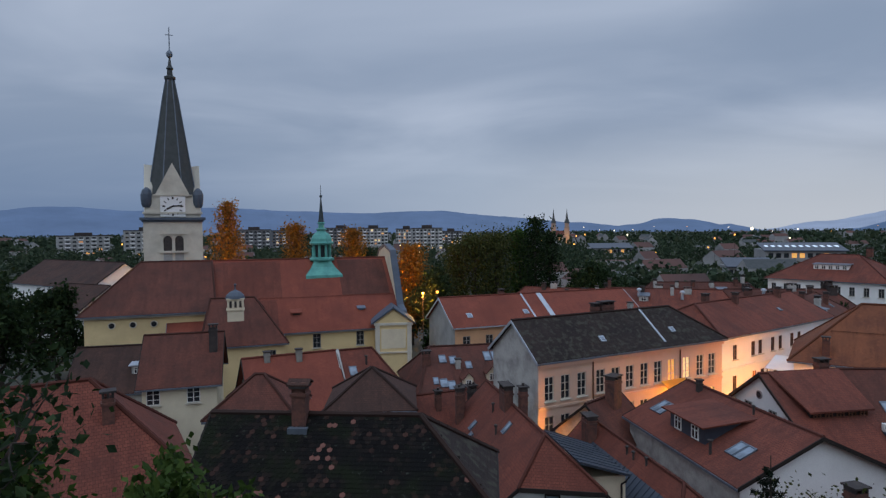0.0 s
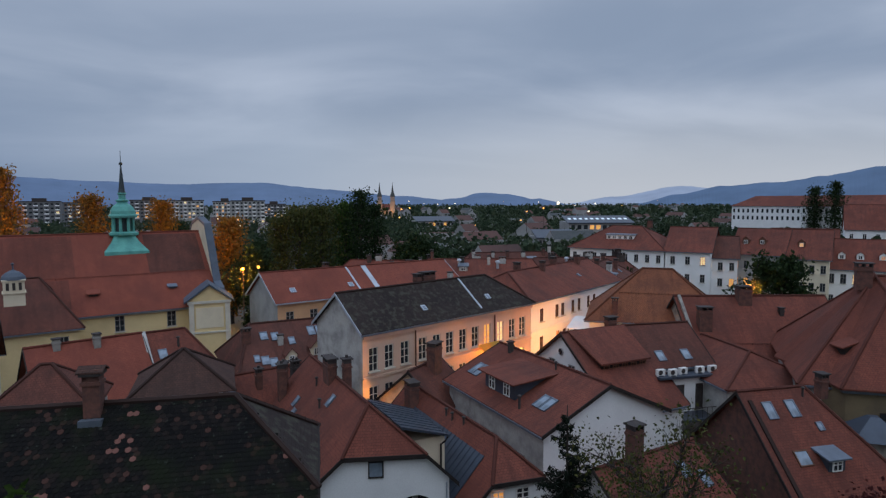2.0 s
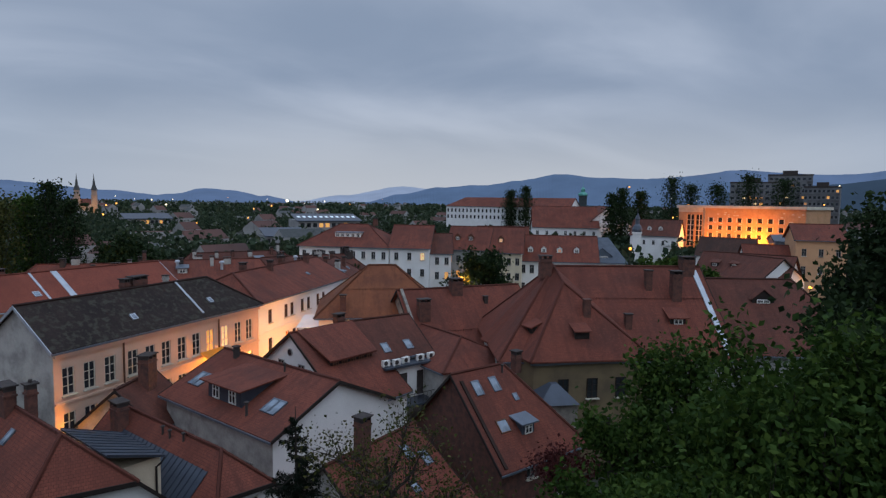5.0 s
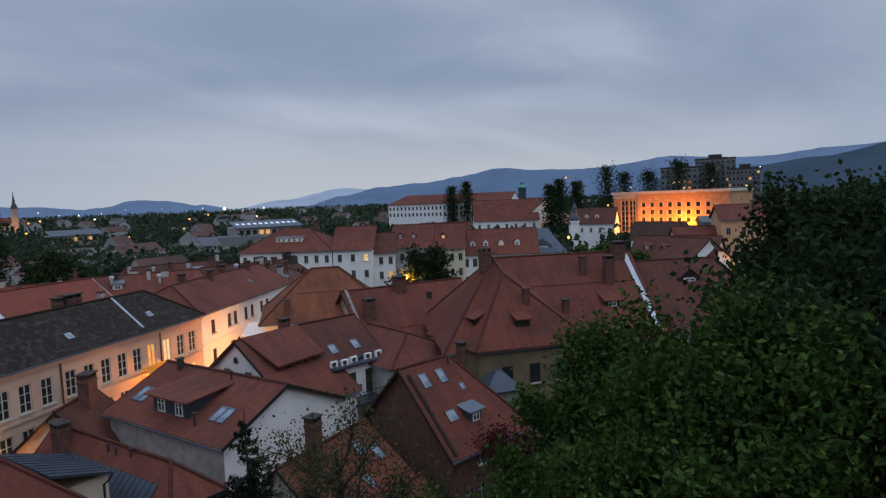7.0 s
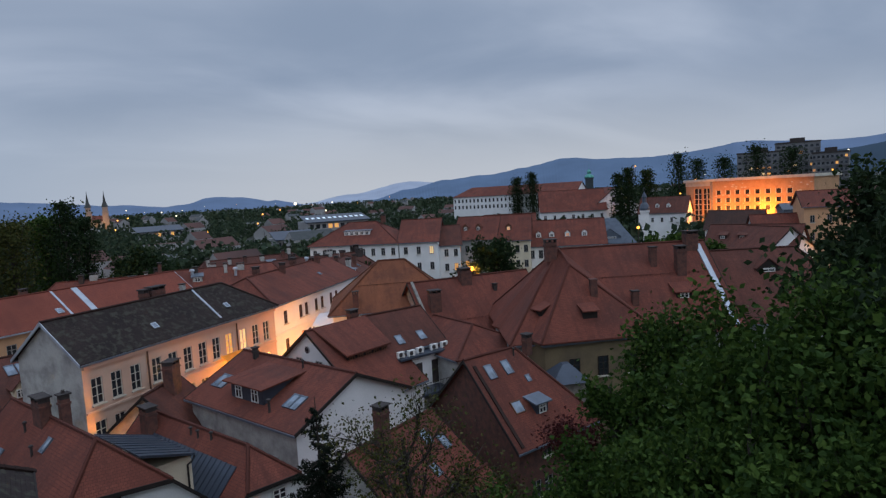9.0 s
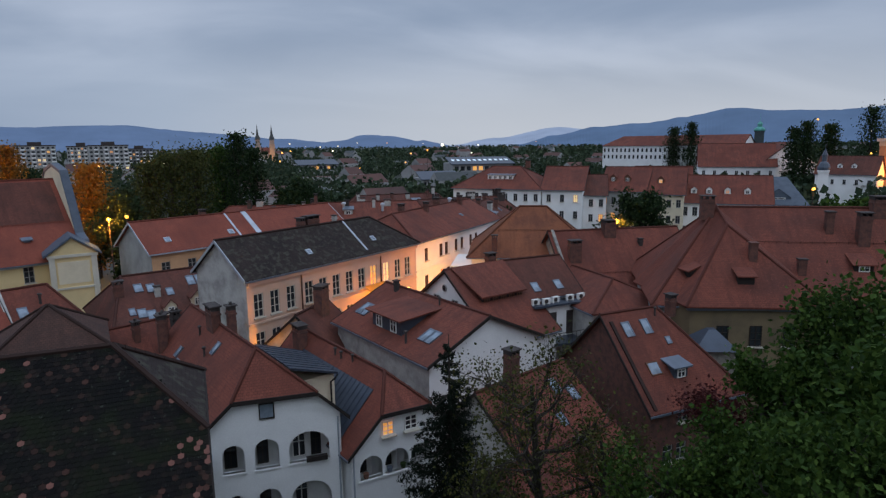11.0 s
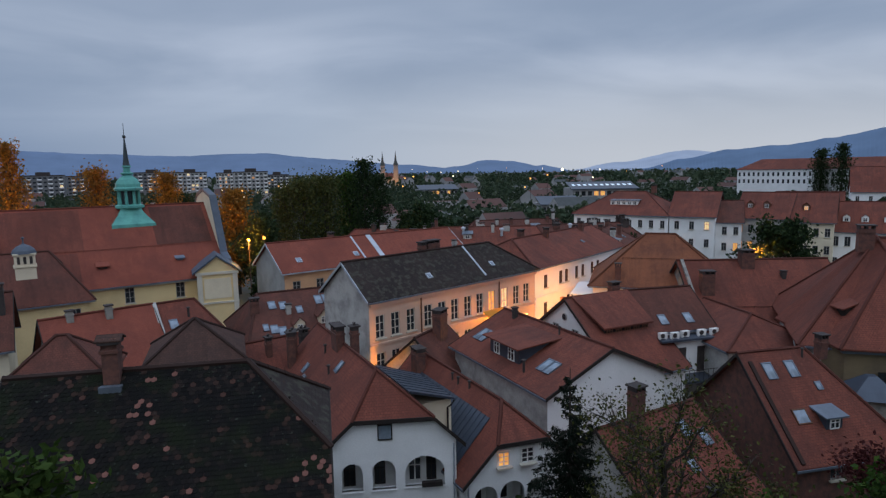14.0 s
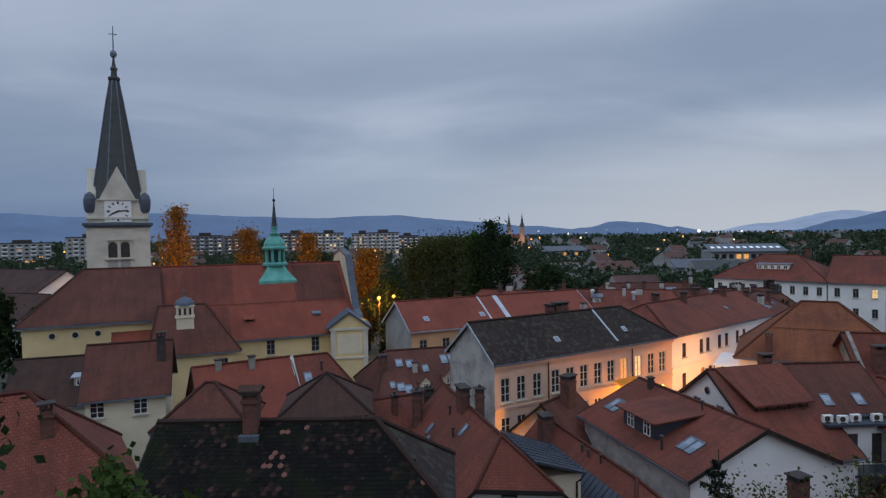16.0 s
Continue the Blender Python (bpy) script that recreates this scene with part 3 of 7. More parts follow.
        pl = [(-w / 2 - over, -over, front_h - over * math.tan(radians(slope_deg)) + 0.1), (w / 2 + over, -over, front_h - over * math.tan(radians(slope_deg)) + 0.1), (w / 2 + over, run + 0.3, front_h + rise + 0.12), (-w / 2 - over, run + 0.3, front_h + rise + 0.12)]
        part("dormer_roof", slab([pl], 0.1), roof or self.roofmat, d)
        for i in range(wins):
            ww, wh = min(0.8, w / wins * 0.6), front_h * 0.72
            fr, pn, sl = window_parts(ww, wh, "tee", "frame_white", (lit or {}).get(i, "glass"))
            wo = part("window", fr, None, d)
            wo.location = (-w / 2 + w * (i + 0.5) / wins, -0.012, front_h * 0.12)
            part("pane", pn, None, wo).location = (0, -0.012, 0)
        return d

    def gable_dormer(self, x, y, w=1.3, h=1.3, rise=0.6, wall="plaster_cream", roof=None, lit=None, run=None):
        sg = 1 if y < 0 else -1
        z0 = self.z(y) - 0.1
        run = run or (h + rise) / self.k + 0.2
        d = part("dormer", bmesh.new(), wall, self.root)
        bm = bmesh.new()
        pts = [(-w / 2, 0), (w / 2, 0), (w / 2, h), (0, h + rise), (-w / 2, h)]
        f0 = [bm.verts.new((p[0], 0, p[1])) for p in pts]
        f1 = [bm.verts.new((p[0], run, p[1])) for p in pts]
        bm.faces.new(f0)
        bm.faces.new(f1[::-1])
        for i in range(5):
            bm.faces.new((f0[i], f1[i], f1[(i + 1) % 5], f0[(i + 1) % 5]))
        bmesh.ops.recalc_face_normals(bm, faces=bm.faces)
        bm.to_mesh(d.data)
        bm.free()
        d.matrix_local = pose(x, y, z0, 0, 0, 0 if sg > 0 else 180)
        o = 0.15
        kk = rise / (w / 2)
        pl = [[(-w / 2 - o, -o, h - o * kk + 0.08), (0, -o, h + rise + 0.08), (0, run, h + rise + 0.08), (-w / 2 - o, run, h - o * kk + 0.08)],
              [(0, -o, h + rise + 0.08), (w / 2 + o, -o, h - o * kk + 0.08), (w / 2 + o, run, h - o * kk + 0.08), (0, run, h + rise + 0.08)]]
        pl = [p[::-1] for p in pl]
        part("dormer_roof", slab(pl, 0.07), roof or self.roofmat, d)
        ww, wh = w * 0.58, h * 0.75
        fr, pn, sl = window_parts(ww, wh, "cross", "frame_white", lit or "glass")
        wo = part("window", fr, None, d)
        wo.location = (0, -0.012, h * 0.15)
        pan = part("pane", pn, None, wo)
        pan.location = (0, -0.012, 0)
        return d


def polar(az, d):
    return (d * math.sin(radians(az)), d * math.cos(radians(az)))


def block(label, az, d, w, dep, z0, z1, turn=0.0, **kw):
    """A house square to the line of sight at a bearing and distance; w across, dep deep; z1: eaves."""
    x, y = polar(az, d)
    a = radians(-az + turn)
    cx, cy = x + math.sin(radians(az)) * dep / 2, y + math.cos(radians(az)) * dep / 2
    ux, uy = math.cos(a), math.sin(a)
    rise = kw.pop("rise", dep / 2 * 0.8)
    return House(label, (cx - ux * w / 2, cy - uy * w / 2), (cx + ux * w / 2, cy + uy * w / 2), z1 + rise, dep / 2, z1, z0, **kw)


def row(n, a=0.0, b=1.0):
    return [a + (b - a) * (i + 0.5) / n for i in range(n)]


def front(label, p, q, ze, zr, hw, **kw):
    """A house by the ends of its front wall, left to right seen from the front."""
    dx, dy = q[0] - p[0], q[1] - p[1]
    n = math.hypot(dx, dy)
    ox, oy = -dy / n * hw, dx / n * hw
    return House(label, (p[0] + ox, p[1] + oy), (q[0] + ox, q[1] + oy), zr, hw, ze, **kw)

# ---- the ground and the distance ----


def ground_sheet():
    """One sheet: the town's plain out to the horizon, rising near the viewpoint into the castle hill."""
    bm = bmesh.new()
    radii = [0.0, 4, 8, 12, 16, 20, 25, 30, 36, 45, 60, 90, 150, 300, 700, 1600, 3000, 4900]
    n = 72
    rings = []
    for r in radii:
        ring = []
        for i in range(n):
            a = 2 * math.pi * i / n
            x, y = r * math.sin(a), r * math.cos(a)
            # the hill rises behind the viewpoint and falls towards the town
            s = y + 0.25 * x
            if s > 0:
                hill = 19.5 * max(0.0, 1 - s / 30.0) ** 1.15
            else:
                hill = 19.5 + min(30.0, -s * 0.35)
            fade = 1.0 if r < 60 else max(0.0, 1 - (r - 60) / 200.0)
            hill *= fade * (0.9 + 0.2 * noise.noise((x * 0.05, y * 0.05, 0)))
            ring.append(bm.verts.new((x, y, min(hill, 21.0) if r < 8 else hill)))
        rings.append(ring)
    for a, b in zip(rings, rings[1:]):
        for i in range(n):
            if a is rings[0]:
                bm.faces.new((a[i], b[(i + 1) % n], b[i]))
            else:
                bm.faces.new((a[i], a[(i + 1) % n], b[(i + 1) % n], b[i]))
    bmesh.ops.remove_doubles(bm, verts=bm.verts, dist=0.001)
    bmesh.ops.recalc_face_normals(bm, faces=bm.faces)
    if sum(f.normal.z for f in bm.faces) < 0:
        bmesh.ops.reverse_faces(bm, faces=bm.faces)
    for f in bm.faces:
        f.material_index = 1 if f.calc_center_median().length < 70 and f.calc_center_median().z > 1.5 else 0
    ob = new("ground", mesh_of("ground", bm, ["ground", "hillside"]))
    tagged(ob, "dark dusky town ground rising into a grassy hillside", "ground", kind="structure")


ground_sheet()


# Hills with the haze of distance put into their colour and a faint glow.
def hazed_hill_mat(name, c):
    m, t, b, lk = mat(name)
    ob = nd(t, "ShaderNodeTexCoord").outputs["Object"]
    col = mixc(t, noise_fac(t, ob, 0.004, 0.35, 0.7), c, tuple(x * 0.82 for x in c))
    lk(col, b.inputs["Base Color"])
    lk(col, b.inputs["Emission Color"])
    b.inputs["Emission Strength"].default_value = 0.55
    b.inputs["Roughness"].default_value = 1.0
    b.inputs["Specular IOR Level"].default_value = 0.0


# Blue and pale tones stand for the air between, paler where it is thicker.
hazed_hill_mat("hill_far", (0.088, 0.128, 0.205))
hazed_hill_mat("hill_mid", (0.075, 0.115, 0.185))
hazed_hill_mat("hill_near", (0.032, 0.050, 0.074))
hazed_hill_mat("hill_pale", (0.215, 0.255, 0.330))


def hill_range(label, az0, az1, d, tops, m, seed):
    """A chain of hills: tops are elevations in degrees at even steps."""
    bm = bmesh.new()
    n = 120
    lo, hi = [], []
    for i in range(n + 1):
        f = i / n
        az = az0 + (az1 - az0) * f
        g = f * (len(tops) - 1)
        j = min(int(g), len(tops) - 2)
        s = g - j
        s = s * s * (3 - 2 * s)
        el = tops[j] * (1 - s) + tops[j + 1] * s
        el += 0.10 * noise.noise((az * 0.35, seed, 0)) + 0.05 * noise.noise((az * 1.3, seed, 4))
        x, y = polar(az, d)
        z = 23 + d * math.tan(radians(el))
        x2, y2 = polar(az, d * 0.86)
        lo.append(bm.verts.new((x2, y2, -30)))
        hi.append(bm.verts.new((x, y, z)))
    for i in range(n):
        bm.faces.new((lo[i + 1], lo[i], hi[i], hi[i + 1]))
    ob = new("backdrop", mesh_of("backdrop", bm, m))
    tagged(ob, label, "hills", kind="structure")


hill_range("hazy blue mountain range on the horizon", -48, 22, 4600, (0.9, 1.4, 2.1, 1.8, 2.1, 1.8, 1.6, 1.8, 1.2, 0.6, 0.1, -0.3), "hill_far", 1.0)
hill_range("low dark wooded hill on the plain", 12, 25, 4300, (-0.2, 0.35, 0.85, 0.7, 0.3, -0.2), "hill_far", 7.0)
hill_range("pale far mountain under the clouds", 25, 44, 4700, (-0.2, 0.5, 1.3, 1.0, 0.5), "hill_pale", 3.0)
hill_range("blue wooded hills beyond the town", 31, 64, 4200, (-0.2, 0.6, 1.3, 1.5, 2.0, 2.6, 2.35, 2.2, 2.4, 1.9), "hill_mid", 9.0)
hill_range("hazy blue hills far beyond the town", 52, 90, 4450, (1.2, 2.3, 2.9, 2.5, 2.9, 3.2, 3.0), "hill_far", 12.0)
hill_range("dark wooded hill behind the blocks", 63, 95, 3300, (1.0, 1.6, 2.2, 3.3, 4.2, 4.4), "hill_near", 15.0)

# ---- the church ----
YW = "plaster_yellow"
nave = House("long yellow church nave with a patched red tiled roof", (-38.0, 77.1), (-12.5, 86.9), 19.1, 8.7, 11.0, wall=YW, roof="tile_new", over=0.5, name="church_nave", category="church",
             wins=[("F", (0.435, 0.611, 0.81), 8.5, 1.0, 1.95, {"style": "multi", "frame": "frame_grey"})], verge="metal_grey")
nave.snow_rail(-5.2)
choir = House("yellow church choir with a hipped dark red roof", (-46.5, 73.8), (-34.0, 78.7), 19.15, 7.4, 13.9, wall=YW, roof="tile_old", over=0.6, hip=(5.0, 0.01), name="church_choir", category="church")
chapel = House("low yellow side chapel of the church with a dark red roof", (-31.5, 70.6), (-23.5, 73.8), 15.0, 5.6, 10.6, wall=YW, roof="tile_old", over=0.45, hip=(0.6, 3.0), name="church_chapel", category="church",
               wins=[("F", (0.84,), 7.6, 0.9, 2.0, {"style": "multi", "frame": "frame_grey"})])


def church_tower():
    T = thing("church_tower", pose(-49.7, 100.1, 0, 0, 0, 26.5), "pale plastered church clock tower with a slate needle spire", "church tower")
    w = 4.35
    part("shaft", boxes([(-w, -w, -1, w, w, 24.7)]), "stone_pale", T)
    part("cornice", boxes([(-w - 0.5, -w - 0.5, 25.0, w + 0.5, w + 0.5, 25.4), (-w - 0.22, -w - 0.22, 24.7, w + 0.22, w + 0.22, 25.0)]), "slate_green", T)
    part("clock_storey", boxes([(-w + 0.3, -w + 0.3, 25.4, w - 0.3, w - 0.3, 28.9)]), "stone_pale", T)
    part("string_course", boxes([(-w - 0.05, -w - 0.05, 26.0, w + 0.05, w + 0.05, 26.3)]), "stone_pale", T)
    for q in range(4):
        fm = pose(0, 0, 0, 0, 0, 90 * q)
        # a pair of arched belfry openings over a balustrade
        b = part("belfry_window", boxes([(-2.0, -w - 0.22, 22.7, 2.0, -w + 0.05, 22.95)]), "stone_pale", T)
        part("balcony_slab", boxes([(-2.0, -w - 0.35, 19.75, 2.0, -w + 0.05, 20.05)]), "stone_pale", b)
        b.matrix_local = fm
        for x0, x1 in ((-1.85, -1.55), (-0.15, 0.15), (1.55, 1.85)):
            part("pillar", boxes([(x0, -w - 0.14, 20.05, x1, -w + 0.05, 22.7)]), "stone_pale", b)
        for x in (-0.85, 0.85):
            bm = bmesh.new()
            pts = [(-0.62, 20.05), (0.62, 20.05)] + [(0.62 * math.cos(math.pi * k / 8), 21.85 + 0.62 * math.sin(math.pi * k / 8)) for k in range(9)]
            f0 = [bm.verts.new((x + u, -w - 0.04, z)) for u, z in pts]
            f1 = [bm.verts.new((x + u, -w + 0.02, z)) for u, z in pts]
            bm.faces.new(f0)
            for k in range(len(pts)):
                bm.faces.new((f0[k], f1[k], f1[(k + 1) % len(pts)], f0[(k + 1) % len(pts)]))
            bmesh.ops.recalc_face_normals(bm, faces=bm.faces)
            # solid near-black plate: the shade inside the arch put into colour
            part("opening", bm, "soot", b)
            part("louvre", boxes([(x - 0.65, -w - 0.03, 17.4, x + 0.65, -w + 0.02, 19.7)]), "plaster_grey", b)
        # gabled front above the clock
        bm = bmesh.new()
        pts = [(-2.7, 28.7), (2.7, 28.7), (0, 34.2)]
        f0 = [bm.verts.new((x, -w + 0.15, z)) for x, z in pts]
        f1 = [bm.verts.new((x * 0.4, -0.6, z if i < 2 else 33.8)) for i, (x, z) in enumerate(pts)]
        bm.faces.new(f0)
        for i in range(3):
            bm.faces.new((f0[i], f1[i], f1[(i + 1) % 3], f0[(i + 1) % 3]))
        bmesh.ops.recalc_face_normals(bm, faces=bm.faces)
        g = part("clock_gable", bm, "stone_pale", T)
        g.matrix_local = fm
        part("gable_ledge", boxes([(-2.9, -w - 0.05, 28.9, 2.9, -w + 0.3, 29.1)]), "stone_pale", g)
        d = part("clock_face", boxes([(-1.85, -w + 0.05, 25.55, 1.85, -w + 0.28, 28.8)]), "plaster_white", T, "white square clock face with dark marks")
        d.matrix_local = fm
        for k in range(12):
            big = 0.13 if k % 3 == 0 else 0.08
            part("hour_mark", boxes([(-big, -0.015, 1.12, big, 0.015, 1.52)]), "soot", d).matrix_local = pose(0, -w + 0.03, 27.2, 0, 30 * k, 0)
        for ang, ln, th in ((84, 1.35, 0.10), (243, 1.05, 0.13)):
            part("clock_pointer", boxes([(-th, -0.03, -0.25, th, -0.005, ln)]), "soot", d).matrix_local = pose(0, -w + 0.02, 27.2, 0, ang, 0)
        c = part("corner_roof", lathe([(0.55, 27.0), (0.75, 27.5), (0.85, 28.4), (0.85, 29.1), (0.6, 29.8), (0.15, 30.2)], 10, None, (-w + 0.55, -w + 0.55)), "slate_green", T)
        c.matrix_local = fm
    part("spire", lathe([(4.05, 28.7), (3.6, 30.4), (2.5, 37.4), (1.35, 44.6), (0.7, 48.3), (0.9, 48.35), (0.95, 48.7), (0.5, 49.0), (0.42, 49.9), (0.6, 50.1), (0.32, 50.6), (0.14, 51.8)], 8, None, (0, 0), math.pi / 8), "slate", T, "dark slate needle spire")
    for i in range(8):
        a = math.pi / 8 + math.pi / 4 * i
        pts = [(r * 1.01 * math.cos(a), r * 1.01 * math.sin(a), z) for r, z in ((3.62, 30.4), (2.52, 37.4), (1.37, 44.6), (0.72, 48.2))]
        part("spire_rib", tube(pts, 0.09, 5), "metal_grey", T, "pale metal spire rib")
    bm = lathe([(0.1, 51.8), (0.42, 52.1), (0.52, 52.5), (0.42, 52.9), (0.1, 53.2), (0.06, 57.0)], 10)
    part("finial", bm, "metal_grey", T, "ball finial on a thin rod")
    part("cross_arm", boxes([(-0.6, -0.04, 55.6, 0.6, 0.04, 55.72)]), "metal_grey", T)


church_tower()


def ridge_turret():
    """The copper turret on the nave's ridge."""
    T = thing("ridge_turret", pose(-20.65, 83.5, 17.0, 0, 0, 22), "green copper ridge turret with a dark needle top", "turret")
    q = math.pi / 4
    part("skirt", lathe([(3.5, -0.9), (3.45, 0.1), (2.9, 0.55), (2.2, 1.15), (1.7, 1.75), (1.5, 2.2)], 4, None, (0, 0), q), "copper", T)
    part("lantern_base", lathe([(1.5, 1.9), (1.75, 2.05), (1.75, 2.3), (1.35, 2.45)], 8, None, (0, 0), q / 2), "copper", T)
    for i in range(8):
        a = q / 2 + i * q
        part("lantern_post", lathe([(0.2, 2.4), (0.17, 4.15)], 6, None, (1.15 * math.cos(a), 1.15 * math.sin(a))), "copper", T)
    # added dark core: shade of the voids between the posts, as colour
    part("lantern_core", lathe([(0.85, 2.4), (0.85, 4.2)], 8), "copper_shade", T)
    part("cornice", lathe([(1.2, 4.1), (1.65, 4.2), (1.7, 4.45), (1.5, 4.6)], 8, None, (0, 0), q / 2), "copper", T)
    part("dome", lathe([(1.5, 4.6), (1.45, 5.0), (1.15, 5.55), (0.7, 5.9), (0.55, 6.1), (0.75, 6.2), (0.75, 6.35), (0.42, 6.45), (0.4, 7.0), (0.55, 7.1), (0.5, 7.25)], 8, None, (0, 0), q / 2), "copper", T)
    part("needle", lathe([(0.42, 7.25), (0.34, 7.7), (0.2, 9.2), (0.08, 10.5), (0.08, 10.6), (0.2, 10.7), (0.2, 10.9), (0.04, 11.05), (0.03, 12.4)], 8), "copper_shade", T, "dark metal needle")


ridge_turret()


def ridge_lantern():
    T = thing("roof_lantern", pose(-25.87, 65.64, 14.55, 0, 0, 22), "small cream roof lantern with a domed metal cap", "lantern")
    part("drum", boxes([(-0.85, -0.85, -1.2, 0.85, 0.85, 1.2), (-0.95, -0.95, -0.02, 0.95, 0.95, 0.1), (-0.95, -0.95, 1.15, 0.95, 0.95, 1.28)]), "plaster_cream", T)
    # no holes are cut: dark strips stand for the shade in the slots
    for x in (-0.5, 0.0, 0.5):
        part("slot", boxes([(x - 0.12, -0.88, 0.3, x + 0.12, -0.84, 1.0)]), "soot", T)
    part("cap", lathe([(1.1, 1.24), (1.0, 1.55), (0.65, 1.9), (0.22, 2.1), (0.08, 2.2), (0.06, 2.6), (0.18, 2.72), (0.04, 2.85)], 8, None, (0, 0), math.pi / 8), "slate_green", T)


ridge_lantern()


def church_front():
    """The curved west gable with metal coping, and the pedimented bay beside it."""
    T = nave.root
    far = nave.m.inverted() @ pose(-12.4, 87.0, 0, 0, 0, 22)
    bm = bmesh.new()
    prof = [(-9.0, 10.8), (-8.4, 12.2), (-6.9, 12.9), (-6.0, 14.8), (-5.0, 16.8), (-4.0, 18.6), (-3.3, 20.0), (0, 20.8), (3.3, 20.0), (4.2, 19.0), (6.2, 17.4), (6.6, 15.0), (7.3, 13.2), (8.6, 12.6), (9.2, 10.5), (9.2, -1), (-9.2, -1)]
    f0 = [bm.verts.new((0.0, y, z)) for y, z in prof]
    f1 = [bm.verts.new((0.7, y, z)) for y, z in prof]
    bm.faces.new(f0)
    bm.faces.new(f1[::-1])
    n = len(prof)
    for i in range(n):
        bm.faces.new((f0[i], f1[i], f1[(i + 1) % n], f0[(i + 1) % n]))
    bmesh.ops.recalc_face_normals(bm, faces=bm.faces)
    part("gable_wall", bm, "plaster_cream", T).matrix_local = far
    for (y0, z0), (y1, z1) in zip(prof[:14], prof[1:15]):
        bm = bmesh.new()
        vs = []
        for x in (-0.1, 0.8):
            vs += [bm.verts.new((x, y0, z0)), bm.verts.new((x, y1, z1)), bm.verts.new((x, y1, z1 + 0.35)), bm.verts.new((x, y0, z0 + 0.35))]
        for f in ((0, 1, 2, 3), (7, 6, 5, 4), (0, 4, 5, 1), (1, 5, 6, 2), (2, 6, 7, 3), (3, 7, 4, 0)):
            bm.faces.new([vs[i] for i in f])
        bmesh.ops.recalc_face_normals(bm, faces=bm.faces)
        part("coping", bm, "slate_green", T, "blue-grey metal coping").matrix_local = far
    B = thing("church_porch", pose(-9.75, 75.2, 0.4, 0, 0, 10), "yellow pedimented church bay with grey metal roof", "church")
    part("bay_wall", boxes([(-2.2, 0, -1, 2.2, 4, 11.0)]), YW, B)
    part("bay_panel", boxes([(-1.5, -0.05, 8.0, 1.5, 0.02, 10.4)]), "plaster_cream", B)
    part("bay_pilaster", boxes([(-2.25, -0.12, -1, -1.7, 0.05, 11.0), (1.7, -0.12, -1, 2.25, 0.05, 11.0), (-2.4, -0.2, 10.9, 2.4, 0.1, 11.2), (-2.3, -0.15, 7.4, 2.3, 0.05, 7.6)]), "stone_pale", B)
    bm = bmesh.new()
    pts = [(-2.3, 11.2), (2.3, 11.2), (0, 12.9)]
    f0 = [bm.verts.new((x, -0.05, z)) for x, z in pts]
    f1 = [bm.verts.new((x, 4, z)) for x, z in pts]
    bm.faces.new(f0)
    bm.faces.new(f1[::-1])
    for i in range(3):
        bm.faces.new((f0[i], f1[i], f1[(i + 1) % 3], f0[(i + 1) % 3]))
    bmesh.ops.recalc_face_normals(bm, faces=bm.faces)
    part("pediment", bm, YW, B)
    part("bay_roof", slab([[(-2.75, -0.4, 11.2), (0, -0.4, 13.2), (0, 4.5, 13.2), (-2.75, 4.5, 11.2)][::-1], [(0, -0.4, 13.2), (2.75, -0.4, 11.2), (2.75, 4.5, 11.2), (0, 4.5, 13.2)][::-1]], 0.2), "slate_green", B)


church_front()

# ---- the old town, nearer houses ----
SCHOOL_BAYS = (0.050, 0.126, 0.205, 0.299, 0.377, 0.4525, 0.532, 0.609, 0.688, 0.777, 0.861, 0.936)
school = House("long peach school building with tall windows and a dark tiled roof", (3.54, 52.14), (22.44, 63.03), 15.2, 3.36, 12.5, wall="plaster_peach", roof="tile_dark", over=0.35, hip=(0, 3.6), name="school_building", category="school", verge="metal_light",
               wins=[("F", SCHOOL_BAYS, 9.05, 0.95, 2.0, {"style": "multi", "frame": "stone_pale", "lit": {8: "lit_window", 9: "lit_white"}}),
                     ("F", SCHOOL_BAYS, 5.75, 0.95, 2.05, {"style": "multi", "frame": "stone_pale", "lit": {3: "lit_dim", 4: "lit_window"}})])
corner = front("long pale corner house with a red roof", (25.2, 62.7), (44.3, 77.4), 12.0, 14.5, 5.0, wall="plaster_white", roof="tile_red", over=0.4, hip=(3.0, 0), name="corner_house",
               wins=[("F", (0.10, 0.25, 0.31, 0.42, 0.49, 0.60, 0.67, 0.84, 0.95), 9.4, 0.8, 1.5, {"style": "cross", "frame": "wood_brown"}), ("F", (0.10, 0.26, 0.33, 0.45, 0.55, 0.67, 0.8, 0.92), 6.1, 0.8, 1.6, {"frame": "wood_brown", "lit": {1: "lit_dim"}})])
part("cornice", boxes([(-corner.L / 2, -5.25, 11.5, corner.L / 2, -5.0, 11.8)]), "plaster_white", corner.root)
part("string_course", boxes([(-corner.L / 2, -5.12, 8.4, corner.L / 2, -5.0, 8.6)]), "plaster_white", corner.root)
redhouse = House("long ochre house with a clean red tiled roof", (-3.86, 76.91), (21.18, 88.0), 14.35, 4.46, 11.48, wall="plaster_ochre", roof="tile_new", over=0.4, verge="metal_light", gutter="metal_light",
                 wins=[("F", row(9), 8.6, 1.0, 1.6, {"frame": "frame_grey"})])
house_a = House("white house with small-paned windows and a red-brown roof", (-29.6, 54.6), (-23.9, 56.55), 13.5, 4.2, 10.0, wall="plaster_cream", roof="tile_old",
                wins=[("F", (0.145, 0.68), 8.2, 1.1, 1.4, {"style": "multi"})])
house_b = House("house with a broad red tiled roof below the trees", (-45.0, 40.5), (-27.5, 47.0), 11.0, 6.0, 6.6, wall="plaster_dirty", roof="tile_red", hip=(3, 4.5))
